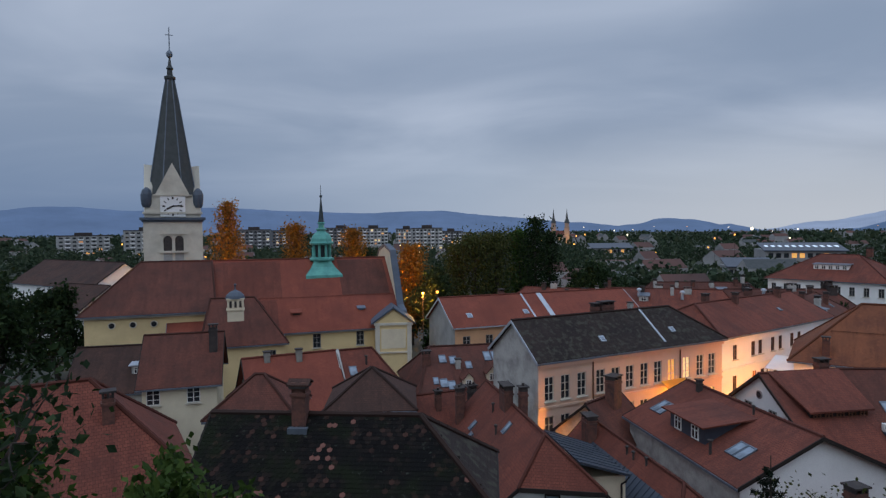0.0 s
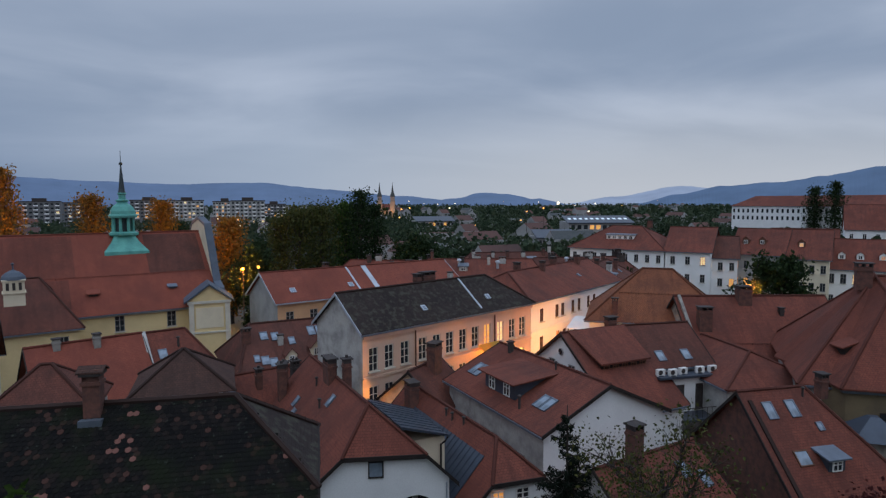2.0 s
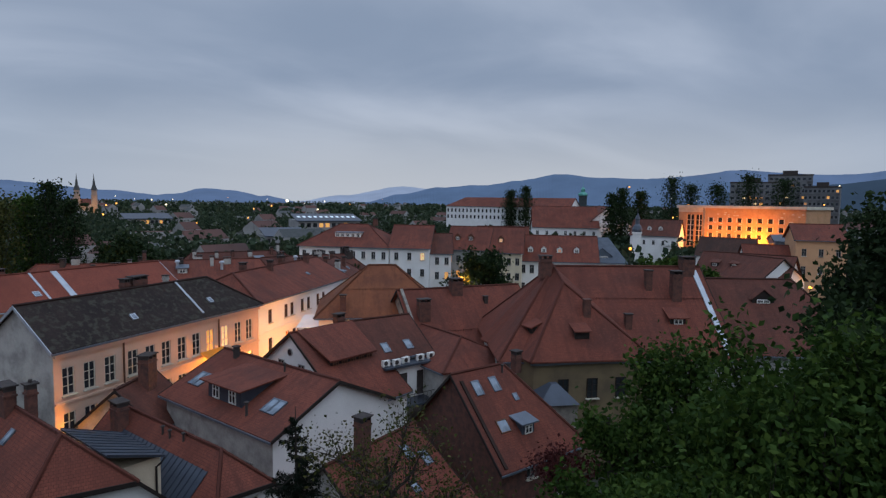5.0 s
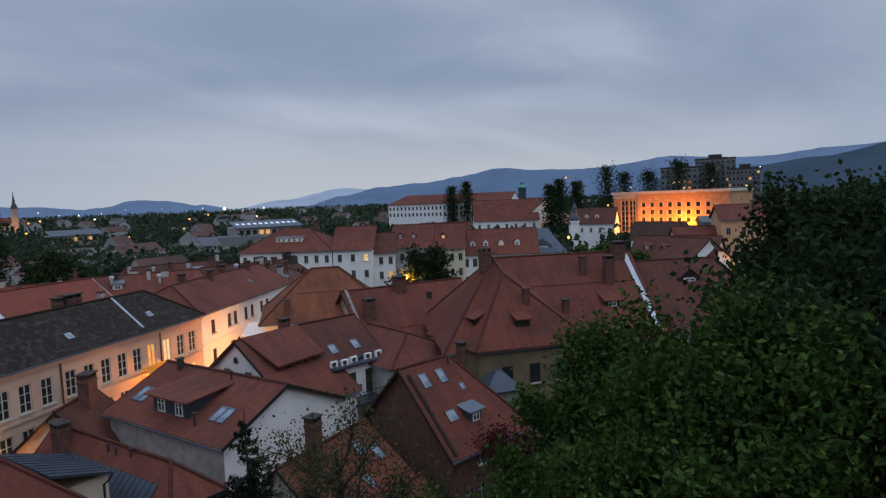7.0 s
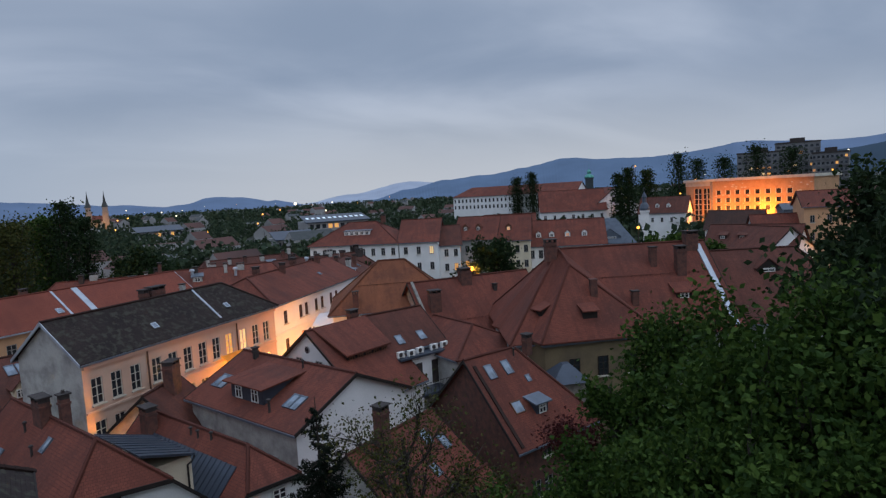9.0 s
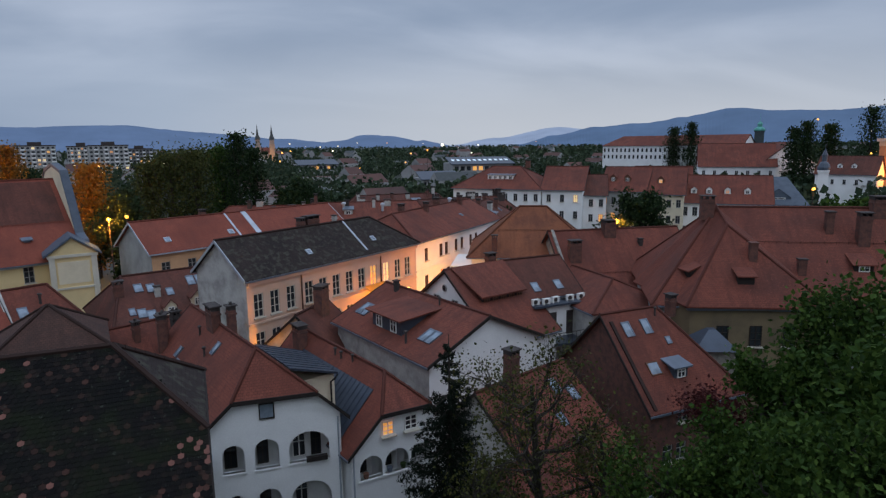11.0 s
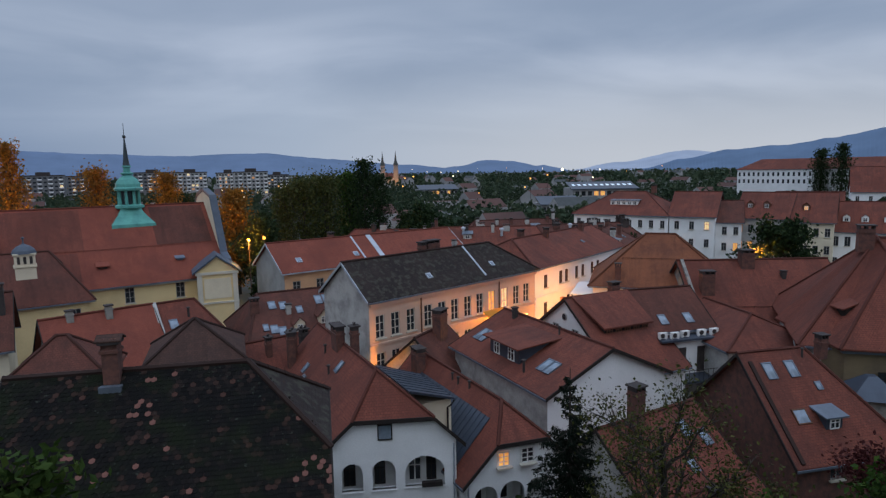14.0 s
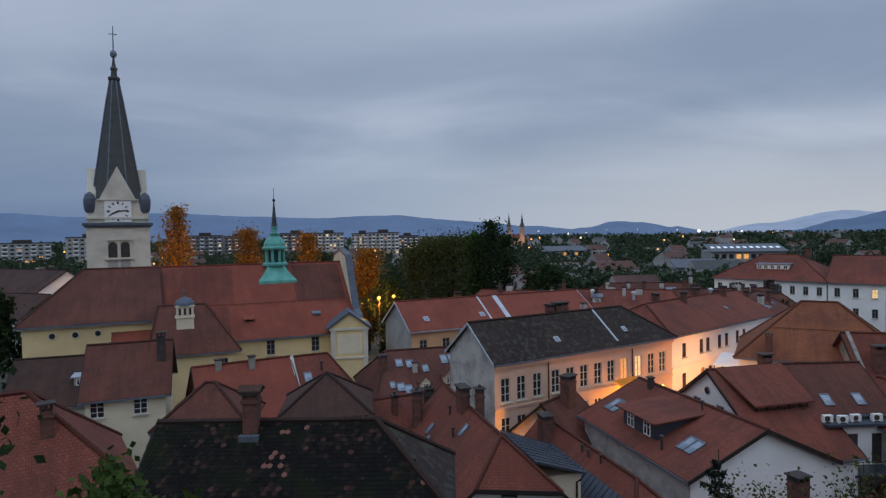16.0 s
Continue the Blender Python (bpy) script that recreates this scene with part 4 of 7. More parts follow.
house_c = House("house with a plain red roof and rows of tiles", (-20.0, 53.0), (-13.3, 56.6), 11.7, 4.4, 8.0, wall="plaster_dirty", roof="tile_new")
house_c2 = House("narrow red-roofed house beside a party wall", (-13.0, 57.0), (-7.5, 59.6), 11.6, 4.6, 7.6, wall="plaster_dirty", roof="tile_red", hip=(0, 2.5))
house_d = House("house with a steep brown pyramid roof", (-10.3, 43.8), (-4.5, 44.4), 12.95, 2.85, 10.9, wall="plaster_dirty", roof="tile_brown", hip=(2.85, 2.85), over=0.3)
house_e = House("small house with a low brown hipped roof", (-18.4, 43.2), (-12.6, 43.8), 12.6, 2.6, 10.4, wall="plaster_dirty", roof="tile_old", hip=(2.6, 2.6), over=0.3)
mossy = House("old house with a dark mossy tiled roof", (-9.69, 22.92), (0.35, 22.56), 16.05, 6.0, 11.03, 4.0, wall="plaster_dirty", roof="tile_dark", jerk=(None, (2.43, 13.73)), over=0.4, name="mossy_house")
red_left = House("plain house with a smooth red roof", (-26.0, 23.6), (-15.1, 30.7), 15.9, 4.6, 12.0, 2.5, wall="plaster_dirty", roof="tile_red", hip=(0, 4.0), over=0.3)
red_left.chimney(3.2, -1.8, 1.0, 0.5, 0.5)
gab = House("white arcaded house with a clipped red gable", (4.53, 33.05), (1.08, 47.47), 11.12, 3.5, 7.57, wall="plaster_white", roof="tile_red", jerk=((2.17, 8.92), None), over=0.35, name="arcaded_house", verge="wood_dark", skew=0.364, zg=0.0,
            arches=[("L", 1.42, 4.75, 1.2, 1.65), ("L", 3.23, 4.75, 1.35, 1.75), ("L", 5.6, 4.8, 2.3, 1.8), ("L", 1.42, 1.7, 1.2, 1.65), ("L", 3.23, 1.7, 1.35, 1.75), ("L", 5.6, 1.7, 2.3, 1.8)],
            wins=[("L", (0.45,), 7.75, 0.85, 0.95, {"frame": "wood_dark", "style": "plain", "pane": "glass_sky", "sill": False})])
gab2 = House("white house with an arcade and a red clipped roof", (12.07, 32.26), (8.69, 46.57), 8.73, 3.43, 5.16, wall="plaster_white", roof="tile_red", jerk=((2.07, 7.04), None), over=0.35, name="arcaded_house", verge="wood_dark", skew=0.15,
             arches=[("L", 1.25, 3.2, 1.45, 1.4), ("L", 2.95, 3.2, 1.6, 1.45), ("L", 4.6, 3.2, 1.4, 1.4)],
             wins=[("L", (0.34,), 5.7, 0.75, 0.9, {"frame": "frame_white", "style": "multi", "lit": {0: "lit_window"}}), ("L", (0.56,), 5.7, 0.85, 0.95, {"frame": "frame_white", "style": "multi"})])
dormerhouse = House("grey-white house with a wide dormer and red roof", (19.81, 36.04), (16.96, 48.57), 10.9, 5.05, 8.59, wall="plaster_dirty", roof="tile_red", over=0.4)
gablehouse = House("white gabled house with a round window and red roof", (21.86, 47.12), (28.48, 48.56), 11.86, 6.7, 7.0, wall="plaster_white", roof="tile_red", over=0.35)
terracehouse = House("red-roofed wing with skylights above a narrow terrace", (28.5, 48.56), (34.4, 48.59), 11.86, 3.7, 9.2, wall="plaster_white", roof="tile_old", over=0.35)
bigred = House("stone-gabled house with a large red roof", (37.5, 54.1), (51.5, 50.6), 13.3, 8.0, 6.4, wall="stone", roof="tile_red", over=0.4)
skylt = House("house with skylights in a red roof above a rough brick wall", (28.07, 33.5), (36.19, 33.45), 10.51, 5.08, 5.45, wall="brick", roof="tile_red", hip=(0, 3.4), over=0.4, wins=[("F", (0.35, 0.72), 4.0, 0.9, 1.3, {"frame": "frame_grey"}), ("F", (0.2, 0.35, 0.72), 1.2, 0.9, 1.3, {"frame": "frame_grey"})])
bigright = House("large old house with a steep red hipped roof", (40.5, 43.0), (57.0, 31.5), 16.8, 7.6, 10.0, wall="plaster_grey", roof="tile_red", hip=(6.0, 0), over=0.5, wins=[("F", (0.7,), 6.6, 0.9, 1.8, {"frame": "wood_dark"})])
orangehip = House("hipped house whose tiled roof catches lamp light", (33.0, 63.5), (45.0, 56.5), 15.4, 5.5, 10.8, wall="plaster_white", roof="tile_orange", hip=(5.4, 5.4), over=0.5)


# ---- on the roofs ----
def gable_skin(house, m, label):
    """A coat of other plaster on the first gable."""
    x, W, ze, zr = -house.L / 2, house.W, house.ze - house.zg, house.zr - house.zg
    pts = [(W, -1.0), (W, ze), (0, zr), (-W, ze), (-W, -1.0)]
    bm = bmesh.new()
    f0, f1 = [bm.verts.new((x - 0.03, y, z)) for y, z in pts], [bm.verts.new((x + 0.02, y, z)) for y, z in pts]
    bm.faces.new(f0)
    bm.faces.new(f1[::-1])
    for k in range(5):
        bm.faces.new((f0[k], f1[k], f1[(k + 1) % 5], f0[(k + 1) % 5]))
    bmesh.ops.recalc_face_normals(bm, faces=bm.faces)
    part("gable_plaster", bm, m, house.root, label)


gable_skin(school, "plaster_dirty", "grey weathered gable plaster")
gable_skin(redhouse, "plaster_grey", "grey gable plaster")
gable_skin(dormerhouse, "plaster_white", "spotted white gable plaster")
school.strip(3.35, 0.0, -3.3, 0.22)
for x, y in ((-3.36, -2.4), (5.28, -2.3)):
    school.skylight(x, y, 0.55, 0.6, frame_mat="metal_light")
school.chimney(-1.6, 0.5, 0.9, 0.6, 0.6)
school.chimney(-0.3, 0.5, 1.0, 1.5, 0.7)
school.chimney(2.7, 0.4, 0.9, 0.35, 0.4, "plaster_dirty", "flat")
for x in (-5.28, 5.12):
    p = part("downpipe", lathe([(0.07, 0.0), (0.07, 12.2)], 8), "wood_brown", school.root)
    p.location = (x, -3.46, 0)
part("cornice", boxes([(-10.9, -3.6, 11.85, 10.9, -3.35, 12.15)]), "plaster_peach", school.root)
part("sill_course", boxes([(-10.9, -3.5, 8.5, 10.9, -3.35, 8.68)]), "plaster_peach", school.root)
for x, y, w in ((-11.2, -3.15, 0.7), (-3.3, -3.1, 0.7)):
    redhouse.skylight(x, y, w, 0.8, frame_mat="metal_light")
redhouse.strip(-2.4, 0.0, -4.6, 0.25)
redhouse.strip(0.2, 0.0, -4.2, 0.7)
redhouse.chimney(-4.8, 0.9, 0.9, 0.7, 0.6)
for x, y, w in ((-6, 0.6, 0.7), (-2, -0.7, 0.5), (3, 0.5, 0.8), (8, -0.6, 0.6)):
    corner.chimney(x, y, 0.9, w, 0.6)
corner.skylight(4.0, -2.8, 0.6, 0.6)
gab.chimney(1.6, 0.25, 1.2, 1.3, 0.6, "brick")
gab.chimney(0.2, -0.5, 1.6, 0.5, 0.5, "brick", pots=1)
for x, y, h in ((6.2, 2.5, 2.2), (7.0, 2.2, 1.8)):
    gab.chimney(x, y, h, 0.55, 0.55, "brick", pots=1)
gab.skylight(-0.87, 0.95, 0.55, 0.9)
gab.skylight(3.6, 2.1, 0.55, 0.8)
gab.skylight(2.7, 2.6, 0.55, 0.8)
gab.vent(2.6, 0.9)
gab.vent(-0.2, 1.5)
for x, y in ((0.53, 0.4), (-0.35, 0.42), (-1.73, 0.3)):
    gab2.vent(x, y, 0.4)
gab2.chimney(5.0, 1.0, 1.6, 1.1, 0.7)


def seams(parent_part, p0, p1, q0, q1, n):
    """Standing seams from the line p0-p1 to the line q0-q1."""
    for i in range(n + 1):
        a, b = p0.lerp(p1, i / n), q0.lerp(q1, i / n)
        up = Vector((0, 0, 0.03))
        part("seam", tube([a + up, b + up], 0.03, 4), "metal_dark", parent_part)


def seam_roof(parent_house, x0, x1, y0, y1, lift, name, side):
    """A standing-seam metal roof plane on a house's slope."""
    pts = [(x0, y0), (x1, y0), (x1, y1), (x0, y1)]
    P = [Vector((x, y, parent_house.z(y) + lift)) for x, y in pts]
    bm = slab([[tuple(p) for p in P] if side < 0 else [tuple(p) for p in P][::-1]], 0.12)
    o = part(name, bm, "metal_dark", parent_house.root, "dark standing-seam metal sheet")
    seams(o, P[0], P[1], P[3], P[2], max(3, int(abs(x1 - x0) / 0.5)))


seam_roof(gab2, -5.4, 4.4, 0.95, 3.5, 0.06, "metal_roof", 1)


def metal_dormer():
    """The broad metal-roofed dormer on the arcaded house, with its pale gable wall and pipe."""
    d = part("dormer", boxes([(-6.3, -4.44, 6.8, -1.95, -1.46, 8.98)]), "plaster_cream", gab.root, "cream-walled dormer under a metal roof")
    Q = [Vector(p) for p in ((-6.7, -4.5, 9.1), (-1.65, -4.5, 9.1), (-1.65, -1.26, 10.3), (-7.3, -1.26, 10.3))]
    o = part("metal_roof", slab([[tuple(p) for p in Q]], 0.1), "metal_dark", d, "dark standing-seam metal sheet")
    seams(o, Q[0], Q[1], Q[3], Q[2], 9)
    part("gutter_pipe", tube([(-6.7, -4.45, 9.0), (-6.6, -4.3, 8.7), (-6.4, -4.15, 8.5), (-6.4, -4.15, 7.0)], 0.06, 6), "wood_dark", d)


metal_dormer()
# gallery furnishings behind the arches
gab_face = pose(-gab.L / 2 + 0.364 * gab.W, gab.W, 0, 0, 0, -110.0)
gab2_face = pose(-gab2.L / 2 + 0.15 * gab2.W, gab2.W, 0, 0, 0, -98.53)
for x, z, w in ((1.2, 4.75, 0.7), (3.0, 4.75, 0.65), (5.1, 4.8, 0.8), (6.1, 4.8, 0.6), (1.2, 1.7, 0.7), (3.0, 1.7, 0.65), (5.1, 1.7, 0.8)):
    fr, pn, sl = window_parts(w, 1.5, "cross", "frame_white" if w > 0.75 else "wood_dark", "glass")
    o = part("gallery_window", fr, None, gab.root)
    o.matrix_local = gab_face @ pose(x, 1.46, z - 0.4)
    part("pane", pn, None, o)
o = part("flower_box", boxes([(5.4, -0.28, 4.82, 6.6, -0.02, 5.1)]), "wood_dark", gab.root)
o.matrix_local = gab_face
for x, w, z in ((1.42, 1.2, 4.75), (3.23, 1.35, 4.75), (5.6, 2.3, 4.8), (1.42, 1.2, 1.7), (3.23, 1.35, 1.7), (5.6, 2.3, 1.7)):
    o = part("parapet_sill", boxes([(x - w / 2 - 0.05, -0.08, z - 0.1, x + w / 2 + 0.05, 0.3, z)]), "plaster_white", gab.root)
    o.matrix_local = gab_face
o = part("parapet_sill", boxes([(0.4, -0.12, 3.08, 5.5, 0.3, 3.2)]), "plaster_white", gab2.root)
o.matrix_local = gab2_face
for x in (1.1, 2.8, 4.5):
    fr, pn, sl = window_parts(0.75, 1.3, "cross", "wood_dark", "glass")
    o = part("gallery_window", fr, None, gab2.root)
    o.matrix_local = gab2_face @ pose(x, 1.46, 2.9)
    part("pane", pn, None, o)
for x, m in ((0.95, "wood_brown"), (2.5, "metal_grey"), (3.4, "leaf_dark")):
    o = part("planter", lathe([(0.14, 3.2), (0.2, 3.5), (0.16, 3.52)], 10, None, (x, 0.15)), m, gab2.root)
    o.matrix_local = gab2_face

o = part("awning", slab([[(-0.55, -0.9, 5.5), (0.35, -0.9, 5.5), (0.35, -0.02, 6.1), (-0.55, -0.02, 6.1)]], 0.04), "metal_light", gab.root, "pale folded cloth awning")
o.matrix_local = gab_face
for face, owner, x, top in ((gab_face, gab, 7.3, 7.3), (gab2_face, gab2, 0.12, 4.9)):
    o = part("downpipe", lathe([(0.05, -0.5), (0.05, top)], 8, None, (x, -0.08)), "metal_light", owner.root)
    o.matrix_local = face


# the house with the wide dormer
d1 = dormerhouse.shed_dormer(0.2, 4.15, 4.0, 3.7, 1.3, None, "metal_dark", 2, 5, 0.45)
for x in (4.5, 5.25):
    dormerhouse.skylight(x, 3.2, 0.7, 1.4)
for x in (-4.55, -3.8):
    dormerhouse.skylight(x, 3.3, 0.7, 1.3)
dormerhouse.vent(-2.9, 4.5, 0.8, 0.09)
dormerhouse.chimney(4.4, 0.5, 0.8, 0.35, 0.35, "soot", "flat")
dormerhouse.vent(-1.6, 0.5)
for s in (0.15, 0.45, 0.75):
    fr, pn, sl = window_parts(0.8, 1.2, "cross", "frame_grey", "glass")
    o = part("window", fr, None, dormerhouse.root)
    o.matrix_local = side_frames(dormerhouse.L, dormerhouse.W)["B"][0] @ pose(s * 14, -0.02, 5.2)
    part("pane", pn, None, o)

# the gabled house with air-conditioning units
for x in (-1.4, 1.07):
    terracehouse.skylight(x, -3.0, 0.75, 1.1)
gablehouse.chimney(2.2, 0.6, 0.9, 0.9, 0.6)
g = part("round_window", lathe([(0.32, -0.03), (0.32, 0.06), (0.26, 0.07)], 16), "frame_grey", gablehouse.root)
g.matrix_local = side_frames(gablehouse.L, gablehouse.W)["L"][0] @ pose(6.4, -0.02, 10.3, 90)
part("pane", lathe([(0.25, 0.0), (0.25, 0.08)], 16), "glass", g)
for x, z in ((5.2, 8.4), (7.9, 8.4)):
    fr, pn, sl = window_parts(0.8, 1.1, "cross", "frame_grey", "glass")
    o = part("window", fr, None, gablehouse.root)
    o.matrix_local = side_frames(gablehouse.L, gablehouse.W)["L"][0] @ pose(x, -0.02, z)
    part("pane", pn, None, o)
    part("sill", sl, None, o)
big = part("dormer_roof", slab([[(-2.5, -3.75, 10.05), (2.75, -3.75, 10.05), (3.1, -0.1, 12.1), (-3.0, -0.1, 12.1)]], 0.14), "tile_red", gablehouse.root)
# Shade beneath the overhanging dormer roof is put into the near-black front.
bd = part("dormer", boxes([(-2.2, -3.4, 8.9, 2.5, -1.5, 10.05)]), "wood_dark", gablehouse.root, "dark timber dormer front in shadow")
for i in range(5):
    fr, pn, sl = window_parts(0.6, 0.5, "tee", "wood_brown", "glass")
    o = part("window", fr, None, bd)
    o.location = (-1.7 + 0.95 * i, -3.42, 9.4)
deck = thing("roof_terrace", terracehouse.m, "narrow roof terrace with a white wall and dark ledge", "terrace")
part("terrace_slab", boxes([(-2.9, -5.3, 8.5, 2.95, -3.75, 8.68)]), "metal_dark", deck)
part("terrace_wall", boxes([(-2.6, -4.7, 4.0, 2.8, -4.2, 8.5)]), "plaster_white", deck)
for x in (-1.9, -0.6, 1.2):
    part("door_leaf", boxes([(x - 0.35, -4.76, 5.6, x + 0.35, -4.66, 7.8)]), "soot", deck)
part("lower_deck", boxes([(-2.9, -6.6, 5.3, 2.9, -4.2, 5.5)]), "metal_dark", deck)
part("terrace_rail", tube([(-2.9, -6.5, 6.4), (2.9, -6.5, 6.4)], 0.03, 6), "soot", deck)
for i in range(14):
    part("baluster", lathe([(0.02, 5.5), (0.02, 6.4)], 5, None, (-2.9 + 5.8 * i / 13, -6.5)), "soot", deck)


def ac_unit(m):
    T = thing("ac_unit", m, "white outdoor air-conditioning unit with a round fan grille", "air conditioner", "air-conditioning units on the terrace")
    part("casing", boxes([(-0.36, -0.15, 0.08, 0.36, 0.15, 0.56), (-0.33, -0.13, 0, -0.25, 0.13, 0.08), (0.25, -0.13, 0, 0.33, 0.13, 0.08)]), "frame_white", T)
    gm = lathe([(0.2, 0), (0.2, 0.02), (0.16, 0.03), (0.06, 0.03)], 20)
    gr = part("fan_grille", gm, "soot", T)
    gr.matrix_local = pose(-0.08, -0.152, 0.32, 90)
    return T


ac = ac_unit(terracehouse.m @ pose(-2.5, -4.7, 8.68))
for x, y, r in ((-1.5, -4.9, 0), (-0.4, -4.7, 6), (1.2, -4.7, -5), (2.4, -4.7, 4)):
    copy_thing(ac, terracehouse.m @ pose(x, y, 8.68, 0, 0, r))

bigred.chimney(-0.8, -0.5, 1.2, 1.3, 1.0, "brick")
bigred.chimney(-5.7, -3.0, 1.7, 1.2, 0.9, "brick")
bigred.chimney(2.3, -1.8, 0.6, 0.4, 0.4, "soot", "flat")
bigred.snow_rail(-4.6)
bigred.shed_dormer(1.6, -6.8, 1.6, 2.1, 0.8, None, "wood_dark", 1, 24)
bigred.strip(-7.1, 0.0, -7.8, 0.3, "stone", 0.2)
skylt.skylight(-2.8, -1.05, 0.72, 1.2)
skylt.skylight(-1.1, -1.05, 0.72, 1.2)
skylt.skylight(0.16, -2.0, 0.45, 0.6)
skylt.skylight(-2.3, -3.3, 1.0, 1.0, "glass_sky", "wood_brown")
skylt.strip(-3.9, -0.5, -5.3, 0.25, "tile_brown", 0.12)
skylt.shed_dormer(-0.5, -4.0, 1.2, 1.2, 0.9, "metal_grey", "metal_dark", 1, 14)
skylt.vent(0.2, -0.5)
skylt.chimney(3.0, 0.8, 1.0, 0.6, 0.6, "brick")
bigright.chimney(-5.0, -0.6, 1.3, 1.1, 0.9, "brick")
bigright.chimney(4.6, -2.0, 1.6, 0.6, 0.6, "brick", "flat")
bigright.chimney(6.9, -2.9, 2.2, 0.9, 0.8, "brick", "open")
bigright.chimney(9.0, -0.5, 1.2, 1.2, 1.0, "brick")
bigright.snow_rail(-3.1, -3.5, 9.5)
bigright.strip(9.75, -0.4, -7.7, 0.5, "metal_light", 0.12)
bigright.shed_dormer(6.2, -5.2, 1.4, 2.4, 0.7, None, "wood_dark", 1, 24)
bigright.chimney(1.5, -5.4, 1.1, 0.6, 0.5, "brick", "flat")
lowhip = House("low hipped house with a plain red roof", (36.9, 40.42), (37.6, 49.95), 10.2, 4.04, 8.3, wall="plaster_dirty", roof="tile_red", hip=(3.0, 0), over=0.35)


def plane_dormer(parent, p, face, w, run, h, pitch):
    """A low wedge dormer at p on a roof face; face: the heading of its front."""
    # solid front coloured near-black for the shade within the dormer's opening
    d = part("dormer", boxes([(-w / 2, 0, -0.3, w / 2, run * 0.5, h)]), "wood_dark", parent)
    d.matrix_local = pose(*p, 0, 0, face)
    t = math.tan(radians(pitch))
    pl = [(-w / 2 - 0.15, -0.3, h - 0.3 * t + 0.08), (w / 2 + 0.15, -0.3, h - 0.3 * t + 0.08), (w / 2 + 0.15, run, h + run * t), (-w / 2 - 0.15, run, h + run * t)]
    part("dormer_roof", slab([pl], 0.1), "tile_red", d)


def corner_wing():
    """The polygonal corner where the big house bends along the lane."""
    A, L, R, M, B = (Vector(p) for p in ((-3.93, -3.43, 15.77), (-8.13, -9.5, 10.0), (3.0, -8.1, 9.85), (-4.05, 0.3, 17.08), (-11.05, 0.0, 9.8)))
    polys = []
    for tri in ((L, R, A), (B, L, A), (B, A, M), (A, R, M)):
        up = (tri[1] - tri[0]).cross(tri[2] - tri[0]).z > 0
        polys.append([tuple(v) for v in (tri if up else tri[::-1])])
    part("wing_roof", slab(polys, 0.14), "tile_red", bigright.root)
    bm = bmesh.new()
    for p, q in ((A, L), (A, R), (A, M)):
        n = int((q - p).length / 0.42)
        for k in range(n):
            tube([p.lerp(q, k / n), p.lerp(q, (k + 1.12) / n)], [0.125, 0.10], 6, bm)
    part("hip_tiles", bm, "tile_red", bigright.root)
    foot = [(-7.7, -8.9), (2.6, -7.65), (2.6, -5.0), (-10.2, -5.0), (-10.2, -6.2)]
    bm = bmesh.new()
    lo, hi = [bm.verts.new((x, y, -1)) for x, y in foot], [bm.verts.new((x, y, 9.9)) for x, y in foot]
    for k in range(5):
        bm.faces.new((lo[k], lo[(k + 1) % 5], hi[(k + 1) % 5], hi[k]))
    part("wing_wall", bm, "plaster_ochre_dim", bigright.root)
    lane = pose(-7.7, -8.9, 0, 0, 0, math.degrees(math.atan2(1.25, 10.3)))
    part("eaves_board", boxes([(-0.3, -0.35, 9.62, 10.6, 0.1, 9.8)]), "metal_grey", bigright.root).matrix_local = lane
    for x, z in ((2.6, 6.6), (5.2, 6.6), (7.8, 6.6), (2.6, 3.2), (5.2, 3.2)):
        fr, pn, sl = window_parts(0.95, 1.7, "multi", "wood_dark", "glass")
        o = part("window", fr, None, bigright.root)
        o.matrix_local = lane @ pose(x, -0.02, z)
        part("pane", pn, None, o)
        part("sill", sl, None, o)
    plane_dormer(bigright.root, L * 0.40 + R * 0.34 + A * 0.26, 7, 1.3, 2.6, 0.75, 20)
    plane_dormer(bigright.root, B * 0.22 + L * 0.50 + A * 0.28, -65, 1.4, 2.6, 0.7, 20)
    c = part("chimney", boxes([(-0.3, -0.3, -0.8, 0.3, 0.3, 1.2), (-0.36, -0.36, 1.2, 0.36, 0.36, 1.32)]), "brick", bigright.root)
    c.location = L * 0.12 + R * 0.30 + A * 0.58


corner_wing()
house_c.chimney(0.7, -0.5, 0.9, 0.5, 0.5, "stone", "flat")
house_c.chimney(-2.1, -0.3, 0.7, 0.5, 0.5, "stone", "flat")
house_c2.skylight(-1.8, -1.9, 0.7, 1.0)
house_c2.vent(-0.4, -1.4, 0.7, 0.1)
house_c2.strip(-2.9, 0, -4.6, 0.3, "plaster_dirty", 0.25)
house_a.chimney(2.6, -1.6, 2.0, 0.7, 0.6, "soot")
house_b.chimney(7.6, -3.6, 1.6, 0.9, 0.7, "brick")
house_b.chimney(3.0, -2.0, 1.2, 0.6, 0.6, "brick")


def roof_patch(house, x0, x1, y0, y1, m):
    """A stretch of older tiles relaid on a slope."""
    pl = [(x0, y0, house.z(y0) + 0.03), (x1, y0, house.z(y0) + 0.03), (x1, y1, house.z(y1) + 0.03), (x0, y1, house.z(y1) + 0.03)]
    part("roof_patch", slab([pl], 0.05), m, house.root, "older darker tiles")


